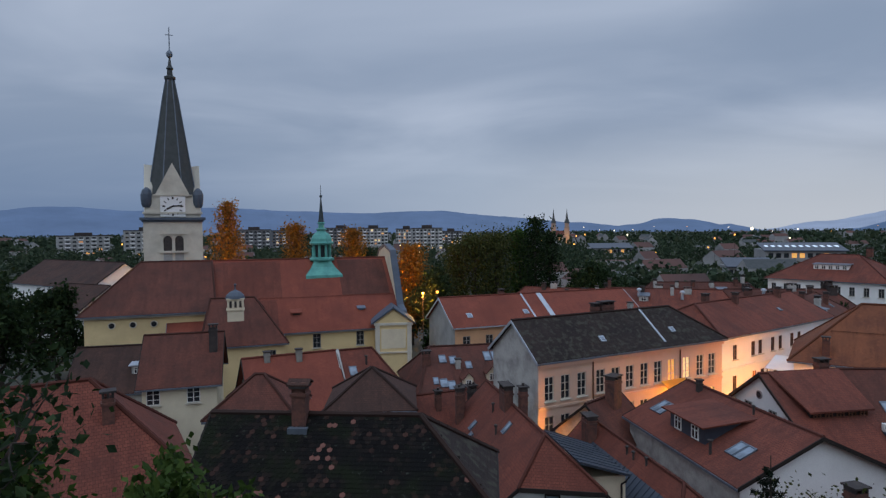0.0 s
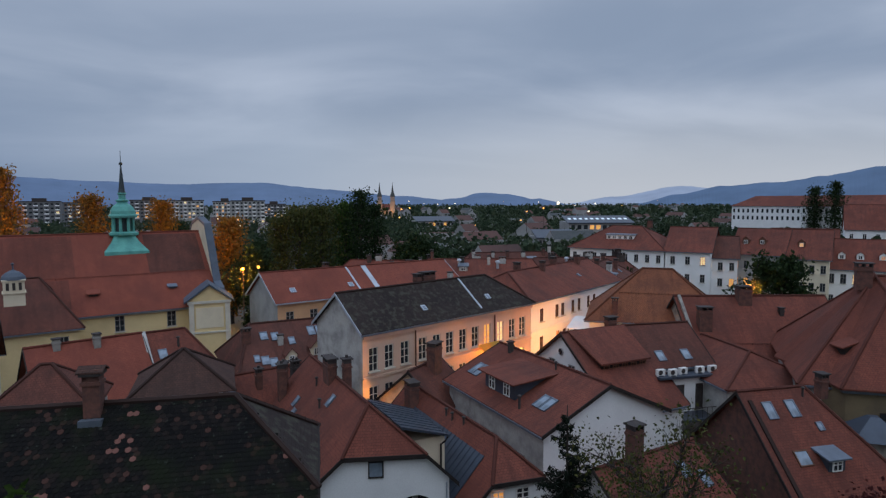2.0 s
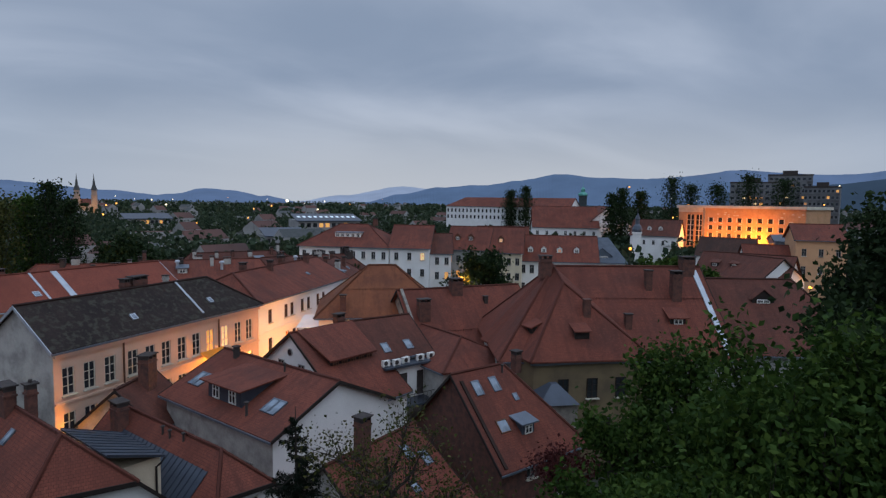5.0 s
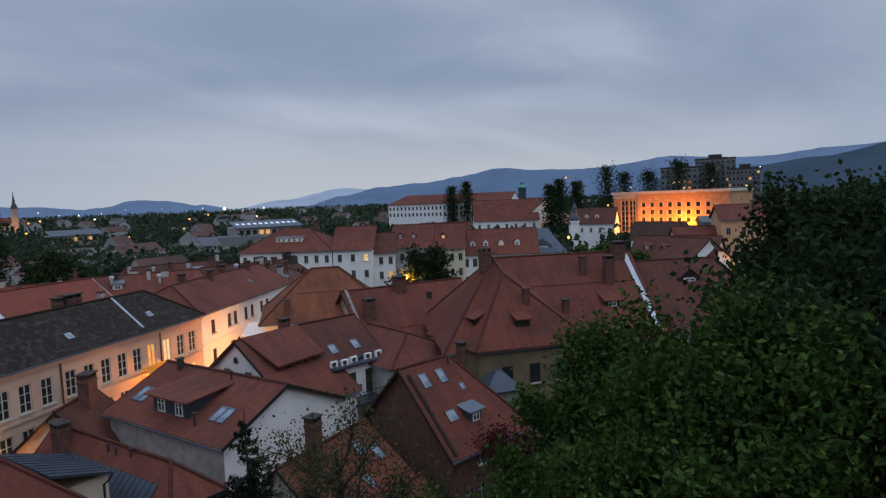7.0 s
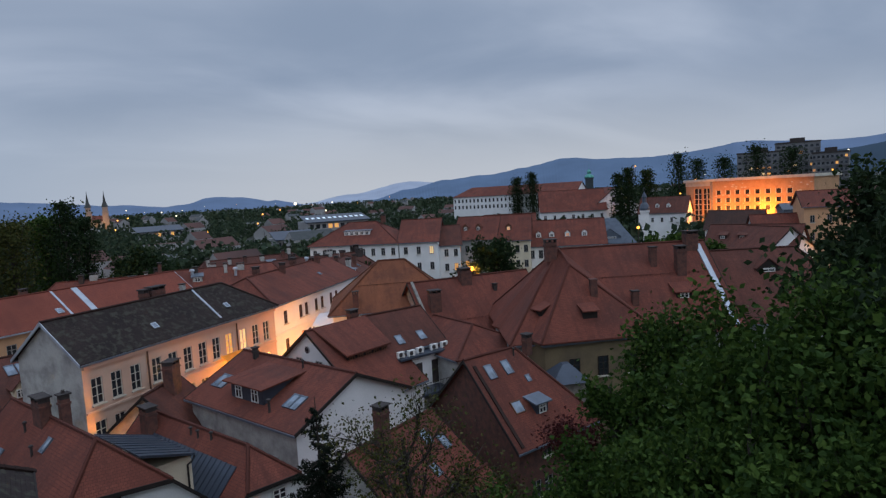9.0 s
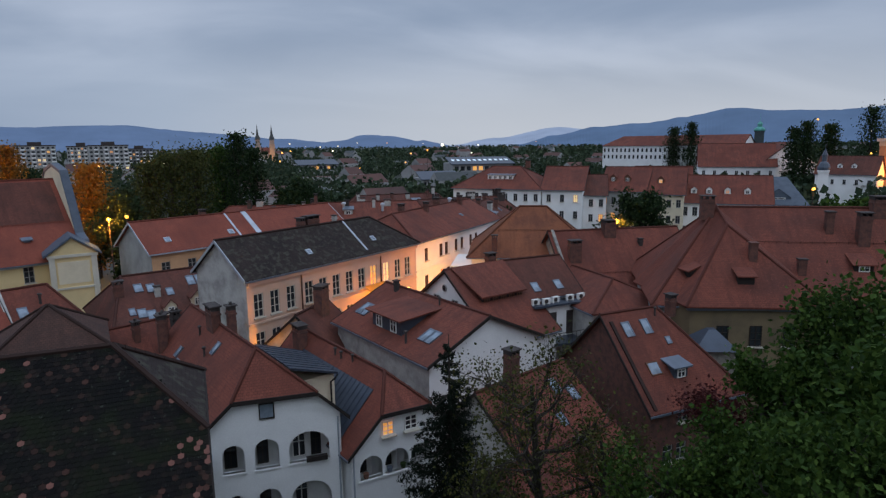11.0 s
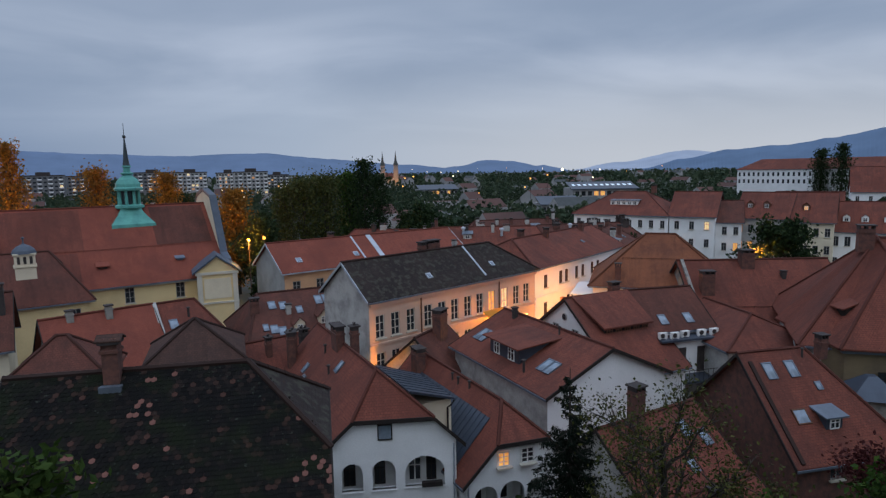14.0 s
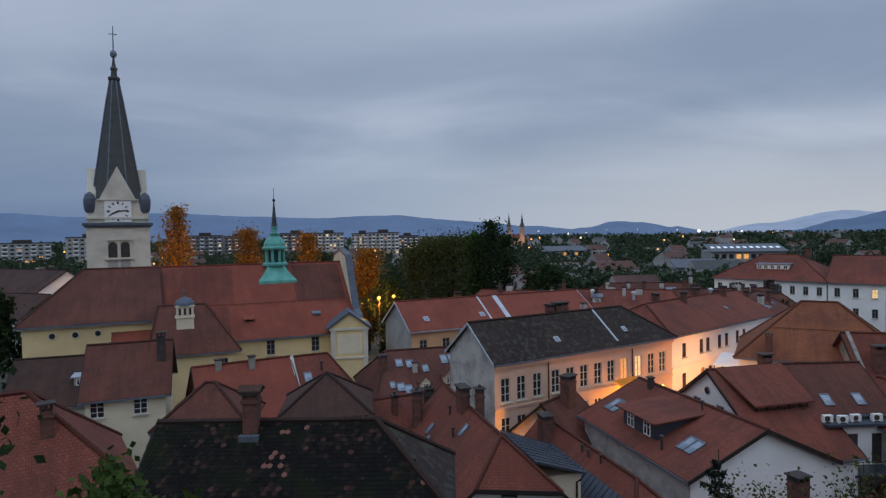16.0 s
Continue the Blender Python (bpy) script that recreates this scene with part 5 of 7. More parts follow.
roof_patch(nave, 6.9, 13.3, -5.0, -0.3, "tile_old")
roof_patch(nave, -12.8, -0.8, -5.0, -0.3, "tile_red")
roof_patch(nave, -8.0, -1.5, -8.3, -5.3, "tile_red")
nave.shed_dormer(0.7, -7.2, 0.9, 0.9, 0.45, None, "soot", 0, 25)
nave.shed_dormer(9.0, -7.0, 0.6, 0.6, 0.4, "metal_grey", "metal_grey", 0, 20)
orangehip.chimney(-4.4, -5.0, 1.2, 0.6, 0.6, "brick")
orangehip.snow_rail(-3.0, -4.0, 4.0)
for x in (-3.9, -1.7, 0.5):
    w = part("oculus", lathe([(0.4, 0), (0.4, 0.08), (0.3, 0.1)], 16), "stone_pale", choir.root)
    w.matrix_local = side_frames(choir.L, choir.W)["F"][0] @ pose(x + 6.7, -0.02, 12.4, 90)
    part("pane", lathe([(0.3, 0), (0.3, 0.11)], 16), "glass", w)
part("cornice", boxes([(-7.0, -7.8, 13.2, 6.4, -7.35, 13.5)]), "stone_pale", choir.root)
part("cornice", boxes([(-13.6, -8.95, 10.3, 13.6, -8.65, 10.55)]), "stone_pale", nave.root)

# ---- the mossy roof, tile by tile ----


def mossy_tiles():
    rng = random.Random(5)
    w, gap = 0.19, 0.165
    bm = bmesh.new()
    # a beaver-tail tile: slab with a rounded lower edge
    out = [(-w / 2, 0.30), (-w / 2, 0.05), (-w / 4, 0.008), (0, -0.005), (w / 4, 0.008), (w / 2, 0.05), (w / 2, 0.30)]
    top = [bm.verts.new((x * 0.97, y, 0.022)) for x, y in out]
    bot = [bm.verts.new((x * 0.97, y, 0.0)) for x, y in out]
    bm.faces.new(top[::-1])
    for i in range(len(out)):
        j = (i + 1) % len(out)
        bm.faces.new((top[i], top[j], bot[j], bot[i]))
    bmesh.ops.recalc_face_normals(bm, faces=bm.faces)
    dark = mesh_of("roof_tile", bm.copy(), "mossy_single")
    pale = mesh_of("roof_tile", bm, "pale_tile")
    V = [tuple(v.co) for v in dark.vertices]
    Fc = [tuple(p.vertices) for p in dark.polygons]
    verts, faces = [], []
    W, o = mossy.W, 0.4
    tilt = math.atan(mossy.k)
    run = (W + o) / math.cos(tilt)
    rows_n = int(run / gap)
    end = mossy.L / 2 + o
    singles = 0
    for r in range(rows_n):
        d = run - r * gap
        y = -d * math.cos(tilt)
        yj = (mossy.zr - 13.73) / mossy.k
        lim = end if -y > yj else end - (yj + y) / yj * 2.83
        x = -5.4 + (0.5 * w if r % 2 else 0)
        while x < lim - w * 0.4:
            m = mossy.slope(x, y, 0.015) @ pose(0, 0, 0, -4.5 + rng.uniform(-1.2, 1.2), rng.uniform(-1.5, 1.5), rng.uniform(-1.6, 1.6))
            clump = noise.noise((x * 0.5, y * 0.5, 2.0))
            is_pale = rng.random() < (0.085 if clump > 0.28 else 0.004)
            if is_pale or (singles < 260 and -3.3 < y < -2.2 and 1.4 < x < 4.4):
                singles += 1
                t = part("roof_tile", pale if is_pale else dark, None, mossy.roof)
                t.matrix_local = m
            else:
                b = len(verts)
                verts += [tuple(m @ Vector(v)) for v in V]
                faces += [tuple(b + i for i in f) for f in Fc]
            x += w
    me = bpy.data.meshes.new("roof_tiles")
    me.from_pydata(verts, [], faces)
    me.materials.append(MATS["mossy_joined"])
    ob = part("roof_tiles", me, None, mossy.roof)
    ob["kind"] = "stuff"


def mossy_mat(name, single):
    m, t, b, lk = mat(name)
    g = nd(t, "ShaderNodeObjectInfo" if single else "ShaderNodeNewGeometry")
    r = nd(t, "ShaderNodeValToRGB")
    e = r.color_ramp.elements
    e[0].position, e[0].color = 0.0, (0.005, 0.0045, 0.0045, 1)
    e[1].position, e[1].color = 1.0, (0.075, 0.036, 0.028, 1)
    r.color_ramp.elements.new(0.6).color = (0.010, 0.0085, 0.008, 1)
    r.color_ramp.elements.new(0.88).color = (0.020, 0.014, 0.012, 1)
    lk(g.outputs["Random" if single else "Random Per Island"], r.inputs[0])
    geo = nd(t, "ShaderNodeNewGeometry").outputs["Position"]
    c = mixc(t, noise_fac(t, geo, 0.8, 0.46, 0.64, 6.0), r.outputs[0], (0.010, 0.013, 0.006))
    c = mixc(t, noise_fac(t, geo, 0.45, 0.52, 0.66, 4.0), c, (0.006, 0.006, 0.006))
    c = mixc(t, noise_fac(t, geo, 6.0, 0.64, 0.74, 3.0), c, (0.045, 0.052, 0.040))
    lk(c, b.inputs["Base Color"])
    b.inputs["Roughness"].default_value = 0.95
    b.inputs["Specular IOR Level"].default_value = 0.15
    bumped(t, b, noise_fac(t, geo, 20.0, 0.3, 0.7), 0.6, 0.015)


mossy_mat("mossy_joined", False)
mossy_mat("mossy_single", True)
mossy_tiles()
ch = mossy.chimney(-1.9, -0.2, 1.25, 0.52, 0.5, "brick", "none")
bm = slab([[(-0.42, -0.34, 1.75), (0.42, -0.34, 1.75), (0.42, 0.0, 1.92), (-0.42, 0.0, 1.92)], [(-0.42, 0.0, 1.92), (0.42, 0.0, 1.92), (0.42, 0.34, 1.75), (-0.42, 0.34, 1.75)]], 0.06)
part("tile_cap", bm, "tile_brown", ch)
part("chimney_leg", boxes([(-0.25, -0.25, 1.45, -0.12, 0.25, 1.82), (0.12, -0.25, 1.45, 0.25, 0.25, 1.82)]), "brick", ch)
part("flashing", boxes([(-0.36, -0.5, -0.25, 0.36, 0.3, 0.18)]), "metal_grey", ch)

# ---- more old-town houses ----
f1 = House("red-roofed house with many skylights", (-6.3, 60.0), (3.9, 62.4), 11.3, 7.0, 7.4, wall="plaster_cream", roof="tile_old", over=0.35, hip=(2.0, 0))
for x, y, w, h in ((-2.2, -1.7, 0.7, 1.1), (-1.2, -1.9, 0.7, 1.1), (0.2, -2.6, 0.6, 1.0), (-2.6, -4.6, 0.7, 1.1), (-1.9, -4.9, 0.7, 1.1), (-3.3, -4.3, 0.5, 0.9)):
    f1.skylight(x, y, w, h)
for x in (2.3, 3.1, 3.9):
    f1.skylight(x, -1.6, 0.7, 1.3)
f1.gable_dormer(2.0, -4.6, 0.9, 0.9, 0.5)
f1.gable_dormer(4.3, -4.6, 0.9, 0.9, 0.5)
f1.gable_dormer(-0.4, -5.2, 0.9, 0.9, 0.5)
f1.chimney(-3.9, -2.2, 1.0, 0.8, 0.6, "brick", "open")
f1.chimney(-0.9, -2.8, 0.8, 0.45, 0.45, "plaster_dirty", "flat")
f2 = House("narrow red-roofed house hung with chimneys", (-5.2, 47.5), (1.2, 50.4), 9.9, 4.2, 6.8, wall="plaster_cream", roof="tile_red", over=0.3)
for x, y, h, w in ((-1.4, -1.2, 1.6, 0.6), (1.6, -1.0, 1.5, 0.9)):
    f2.chimney(x, y, h * 0.7, w * 0.7, 0.45, "soot" if w > 0.8 else "brick", pots=1 if w < 0.7 else 2)
low = House("low house with a patchy red roof and dark eaves", (16.6, 31.2), (24.4, 33.6), 7.6, 4.2, 4.2, wall="plaster_dirty", roof="tile_red", over=0.3)
low.chimney(-1.6, -0.5, 2.4, 0.8, 0.7, "brick")
low.skylight(1.9, -1.2, 0.7, 1.1)
low.skylight(3.0, -1.9, 0.7, 1.1)
low.skylight(0.6, -2.9, 0.6, 0.9)
low2 = House("low shed with an old red tiled roof", (14.5, 25.5), (24.0, 27.5), 5.6, 3.4, 3.2, 0.5, wall="stone", roof="tile_red", over=0.3)
low2.chimney(1.0, -1.0, 1.0, 0.6, 0.6, "brick")
house_a2 = House("small house with a brown roof and flat terrace", (-40.0, 60.5), (-31.5, 63.0), 11.2, 4.6, 7.6, wall="plaster_dirty", roof="tile_brown", over=0.3)
house_a2.shed_dormer(2.0, -3.0, 2.0, 1.8, 0.9, "metal_light", "plaster_grey", 2, 5)
lane1 = House("old house with a dark red roof in the lane", (8.8, 47.5), (12.0, 51.0), 9.4, 3.0, 6.8, wall="plaster_dirty", roof="tile_old", over=0.3)
lane1.chimney(0.5, -0.6, 2.0, 1.2, 0.8, "brick")
annex = thing("glass_lean_to", pose(36.9, 31.8, 6.9, 0, 0, -30), "small dark lean-to roof on a stone base", "lean-to")
part("base_wall", boxes([(-1.6, -1.2, -7.4, 1.6, 1.2, 0.6)]), "stone", annex)
part("glass_roof", lathe([(2.3, 0.6), (0.4, 1.9)], 4, None, (0, 0), math.pi / 4), "metal_dark", annex)
br1 = House("large house with a dark red valley roof", (57.5, 34.0), (70.0, 24.0), 15.4, 7.0, 9.6, wall="plaster_grey", roof="tile_old", over=0.4, hip=(0, 4))
br1.gable_dormer(0.0, -2.5, 2.2, 0.5, 0.9, "wood_dark")

# roofs behind the school
for lab, p, q, ze, zr, hw, rf in (("long house with a red roof and many chimneys", (19.0, 98.0), (40.0, 92.0), 10.0, 13.0, 6.0, "tile_red"), ("house with a brown roof and roof fans", (38.0, 93.0), (58.0, 92.0), 10.0, 13.1, 6.0, "tile_old"),
                                  ("red-roofed house in a dense block", (6.0, 108.0), (22.0, 101.0), 9.6, 12.4, 5.0, "tile_red"), ("house with a weathered red roof", (30.0, 106.0), (50.0, 104.0), 10.2, 13.2, 5.5, "tile_old"),
                                  ("plain red-roofed town house", (45.0, 78.2), (53.5, 87.5), 10.8, 13.6, 4.5, "tile_old")):
    h = front(lab, p, q, ze, zr, hw, roof=rf, wall="plaster_cream", wins=[("F", row(7), ze - 2.6, 0.9, 1.5)], hip=(2, 2))
    rng = random.Random(int(p[0] * 10))
    for i in range(6):
        h.chimney(rng.uniform(-0.45, 0.45) * h.L, rng.uniform(-2.5, 1.0), rng.uniform(0.7, 1.4), rng.choice((0.5, 0.7, 1.1)), 0.6, rng.choice(("brick", "soot", "plaster_dirty")))
    h.skylight(rng.uniform(-4, 4), -2.4, 0.7, 0.9)
    h.shed_dormer(rng.uniform(-5, 5), -3.4, 1.4, 1.6, 0.9, "metal_grey", "plaster_dirty", 1, 10)


def roof_fan(x, y, z):
    T = thing("roof_fan", pose(x, y, z), "pale metal extractor cowl on a roof", "roof vent", "roof cowls behind the school")
    part("cowl", lathe([(0.22, -0.8), (0.22, 0.2), (0.42, 0.28), (0.36, 0.5), (0.15, 0.62)], 12), "metal_light", T)


for x, y, z in ((45.0, 96.0, 13.0), (43.2, 97.5, 13.0), (33.0, 97.0, 12.6), (27.0, 99.5, 12.8)):
    roof_fan(x, y, z)

# ---- the square and the houses beyond ----
W3 = lambda n, z, lit=None, w=0.9, h=1.6: ("F", row(n), z, w, h, {"lit": lit or {}, "frame": "frame_grey"})
white_a = front("long white three-storey house with a red hipped roof", (59.9, 125.8), (73.2, 110.1), 13.0, 17.4, 7.5, roof="tile_red", hip=(7, 7), wins=[W3(9, 10.3), W3(9, 6.8), W3(9, 3.2)])
white_a.shed_dormer(0.0, -4.6, 6.0, 2.0, 1.0, "metal_grey", "plaster_white", 5, 4)
white_a.chimney(5, 0, 1.2, 1.0, 0.7)
white_b = front("white wing of a long house with lit windows", (73.4, 109.9), (79.5, 104.0), 13.0, 17.4, 7.5, roof="tile_red", hip=(0, 0), wins=[W3(3, 10.3, {2: "lit_white"}), W3(3, 6.8), W3(3, 3.2)])
white_c = front("white town house with lit upper windows", (79.8, 106.5), (84.8, 102.8), 11.8, 15.6, 6.0, roof="tile_old", wins=[W3(3, 9.2), W3(3, 6.0, {0: "lit_dim", 2: "lit_window"}), W3(3, 2.6)])
grey_h = front("grey plastered town house with a red roof", (85.5, 105.5), (91.0, 98.2), 12.6, 17.2, 6.5, roof="tile_red", wall="plaster_grey", wins=[W3(5, 9.6, {0: "lit_dim"}), W3(5, 6.2, {0: "lit_dim", 1: "lit_window"}), W3(5, 2.8)])
for x in (-2.5, 0.5):
    grey_h.gable_dormer(x, -4.2, 1.2, 1.0, 0.6, "wood_brown")
cream_h = front("cream town house beside a lit square", (91.2, 98.0), (96.2, 92.6), 12.2, 17.2, 6.5, roof="tile_red", wall="plaster_cream", wins=[W3(4, 9.3), W3(4, 6.0), W3(4, 2.6)])
cream_h.gable_dormer(-1.0, -4.2, 1.2, 1.0, 0.6, "wood_brown", lit="lit_window")
behind = front("town house with a long red roof", (96.0, 107.0), (104.0, 98.5), 12.0, 17.0, 6.0, roof="tile_red")
lit_h = front("white house with a dormered red roof and lit windows", (100.5, 97.5), (112.5, 84.8), 10.0, 15.2, 6.5, roof="tile_red", wins=[W3(9, 7.0, {2: "lit_white", 4: "lit_white"}, 1.0, 1.9), W3(9, 3.2)])
for x, l in ((-6.2, None), (-3.2, None), (0.4, "lit_dim"), (4.2, None)):
    lit_h.gable_dormer(x, -4.6, 1.2, 1.0, 0.5, "plaster_white", lit=l)
blue_h = front("white house with a grey metal roof and pediment", (118.6, 95.0), (126.5, 87.0), 9.0, 14.4, 6.0, roof="slate_green", wins=[W3(6, 6.2), W3(6, 2.8)], hip=(3.5, 3.5), caps=False)
blue_h.gable_dormer(0, -5.2, 5.0, 0.5, 1.9, "slate_green", "slate_green")
gw = House("tall house with a white gable and a long red roof", (206.0, 192.0), (226.0, 172.0), 21.3, 10.5, 12.5, roof="tile_red", wins=[("F", row(7), 9.0, 1.2, 1.8)])
gw2 = House("white gable-fronted house with paired attic windows", (224.5, 164.0), (243.0, 186.0), 21.6, 11.0, 12.5, roof="tile_red", wins=[("L", (0.46, 0.54), 15.0, 1.5, 2.6, {"sill": False}), ("L", row(6), 8.0, 1.2, 1.8)])
front("row house with a dormered old red roof", (113.1, 58.0), (110.5, 49.0), 9.5, 13.4, 6.0, roof="tile_old", wins=[W3(7, 7.0), W3(7, 3.4)])
rr = front("white row house with a dormered red roof", (112.0, 61.5), (115.0, 46.0), 9.5, 13.6, 6.0, roof="tile_old", wins=[W3(8, 7.0, {6: "lit_window"}), W3(8, 3.4)])
for x in (-5, -1.5, 2, 5.5):
    rr.shed_dormer(x, -3.6, 1.3, 1.6, 0.8, None, "wood_dark", 1, 15)
dk = front("tall pink-grey house at the square's edge", (139.0, 54.0), (144.0, 46.0), 16.0, 19.0, 6.0, roof="tile_red", wall="plaster_ochre", wins=[W3(3, 12.5), W3(3, 8.8), W3(3, 5.0)])
front("white gabled house with one attic window", (135.0, 62.0), (140.5, 55.0), 10.0, 14.2, 5.0, roof="tile_red", wins=[W3(2, 6.8)])
front("house with a brown roof below the library", (168.0, 92.0), (172.0, 78.0), 8.6, 13.4, 6.0, roof="tile_brown", wins=[W3(4, 5.6)])
front("house with a flat glazed top storey", (172.0, 72.0), (178.0, 62.0), 13.6, 15.0, 6.0, roof="metal_dark", wall="metal_grey", wins=[("F", row(5), 10.4, 1.4, 2.0, {"pane": "glass_sky"})], caps=False)
bell = front("house with small round dormers", (200.0, 136.0), (206.0, 120.0), 11.5, 17.0, 6.5, roof="tile_old", wins=[W3(5, 8.0)])
bell.gable_dormer(-2, -4.5, 1.4, 1.1, 0.6, "plaster_white")
bell.gable_dormer(2, -4.5, 1.4, 1.1, 0.6, "plaster_white")


def chapel_tower(az, d, label, top, body, h, w, capm, bodym):
    x, y = polar(az, d)
    T = thing("steeple", pose(x, y, 0, 0, 0, -az), label, "steeple")
    part("shaft", boxes([(-w, -w, -1, w, w, h), (-w * 1.15, -w * 1.15, h, w * 1.15, w * 1.15, h + 0.5)]), bodym, T)
    part("onion", lathe([(w * 1.1, h + 0.5), (w * 1.25, h + 1.3), (w * 0.9, h + 2.4), (w * 0.45, h + 3.0), (w * 0.5, h + 3.1), (w * 0.5, h + 4.4), (w * 0.65, h + 4.6), (w * 0.3, h + 5.6), (0.08, h + 6.4), (0.05, top)], 8), capm, T)


chapel_tower(56.35, 200, "small white steeple with a grey onion cap", 21.6, 0, 13.8, 1.3, "slate_green", "plaster_white")
chapel_tower(51.55, 420, "distant green copper steeple over trees", 38.0, 0, 27.5, 2.6, "copper", "copper_shade")


def library():
    """The lamp-lit brick and stone library block."""
    p, q = polar(59.8, 262), polar(69.4, 236)
    ang = math.degrees(math.atan2(q[1] - p[1], q[0] - p[0]))
    L = math.hypot(q[0] - p[0], q[1] - p[1])
    T = thing("library_building", pose(p[0], p[1], 0, 0, 0, ang), "large brick library block lit orange by street lamps", "building")
    bm = bmesh.new()
    holes = []
    for r in range(3):
        for i in range(8):
            x = L * (0.272 + i * 0.078)
            holes.append((x, 10.9 + r * 2.9, x + 1.7, 12.5 + r * 2.9))
    tall = [(L * a, 7.0, L * b, 19.2) for a, b in ((0.075, 0.140), (0.155, 0.212))]
    panel(bm, pose(0, 0, 0), L, -1, 21.8, holes + tall, 0.7)
    panel(bm, pose(L, 0, 0, 0, 0, 90), 16, -1, 21.8, [])
    panel(bm, pose(0, 16, 0, 0, 0, -90), 16, -1, 21.8, [])
    panel(bm, pose(L, 16, 0, 0, 0, 180), L, -1, 21.8, [])
    part("wall", bm, "brick_pale", T)
    part("cornice", boxes([(-0.6, -0.8, 21.8, L + 0.6, 16.6, 22.8)]), "stone_pale", T)
    part("frieze", boxes([(-0.1, -0.12, 20.2, L * 0.22, 0.1, 21.8)]), "stone_pale", T)
    part("pier", boxes([(L * 0.222, -0.25, -1, L * 0.24, 0.1, 21.8)]), "stone", T)
    for h in holes:
        o = part("pane", boxes([(h[0], 0.3, h[1], h[2], 0.36, h[3])]), "glass", T)
        part("window_surround", boxes([(h[0] - 0.28, -0.06, h[1] - 0.1, h[0], 0.2, h[3] + 0.1)]), "stone_pale", o)
        part("window_surround", boxes([(h[2], -0.06, h[1] - 0.1, h[2] + 0.28, 0.2, h[3] + 0.1)]), "stone_pale", o)
    # courses of proud stones in the brickwork
    rs = random.Random(21)
    for i in range(90):
        x, z = L * rs.uniform(0.25, 0.98), rs.uniform(6.0, 20.5)
        if not any(h[0] - 1.2 < x < h[2] + 0.5 and h[1] - 0.6 < z < h[3] + 0.4 for h in holes):
            part("stone_block", boxes([(x, -0.1, z, x + rs.uniform(0.5, 1.0), 0.1, z + 0.35)]), "stone_pale", T)
    for h in tall:
        o = part("tall_window", boxes([(h[0], 0.5, h[1], h[2], 0.56, h[3])]), "glass", T)
        for k in range(1, 6):
            z = h[1] + (h[3] - h[1]) * k / 6
            part("glazing_bar", boxes([(h[0], 0.3, z - 0.09, h[2], 0.5, z + 0.09)]), "stone_pale", o)
        mid = (h[0] + h[2]) / 2
        part("glazing_bar", boxes([(mid - 0.12, 0.28, h[1], mid + 0.12, 0.5, h[3])]), "stone_pale", o)
    return T, ang


plain_mat("brick_pale", (0.50, 0.29, 0.16), (0.38, 0.22, 0.12), 0.5, fine=2.0, bump=0.5)
lib, lib_ang = library()


def barracks():
    """The long white institutional building on the rise."""
    p, q = polar(39.0, 360), polar(50.4, 330)
    h = front("long white institutional building with rows of windows", p, q, 20.5, 25.5, 9.0, roof="tile_red", zg=0.0, name="institute_building", category="building",
              wins=[("F", row(30), 17.0, 1.1, 2.0, {"sill": False, "style": "plain", "frame": "frame_grey"}), ("F", row(30), 13.4, 1.1, 2.0, {"sill": False, "style": "plain", "frame": "frame_grey"})], caps=False, hip=(8, 0))
    return h


barracks()


def apartment_block(az, d, w, h, turn, label, wall="far_wall", dep=12.0, storeys=8, bays=8):
    x, y = polar(az, d)
    T = thing("apartment_block", pose(x, y, 0, 0, 0, -az + turn), label, "apartment block", "apartment blocks on the plain")
    part("wall", boxes([(-w / 2, 0, -1, w / 2, dep, h)]), wall, T)
    part("roof", boxes([(-w / 2 - 0.3, -0.3, h, w / 2 + 0.3, dep + 0.3, h + 0.8), (-w / 6, 3, h + 0.8, w / 6, 8, h + 3.2)]), "soot", T)
    sh = h / storeys
    rng = random.Random(int(az * 37 + d))
    lit_n = 0
    for b in range(bays):
        if b % 2:
            # a stack of balconies
            for s in range(max(1, storeys - 5), storeys):
                part("balcony", boxes([(-w / 2 + w * b / bays, -1.0, sh * s, -w / 2 + w * (b + 0.86) / bays, 0.1, sh * s + 1.0)]), wall if az > 60 else "plaster_white", T)
        for s in range(storeys):
            x0 = -w / 2 + w * (b + 0.2) / bays
            lit = rng.random() < 0.10
            if lit or s >= storeys - 5:
                part("window", boxes([(x0, -0.06, sh * s + 1.0, x0 + w / bays * 0.55, 0.05, sh * s + 2.4)]), rng.choice(("lit_window", "lit_white", "lit_dim")) if lit else "glass", T)
    return T


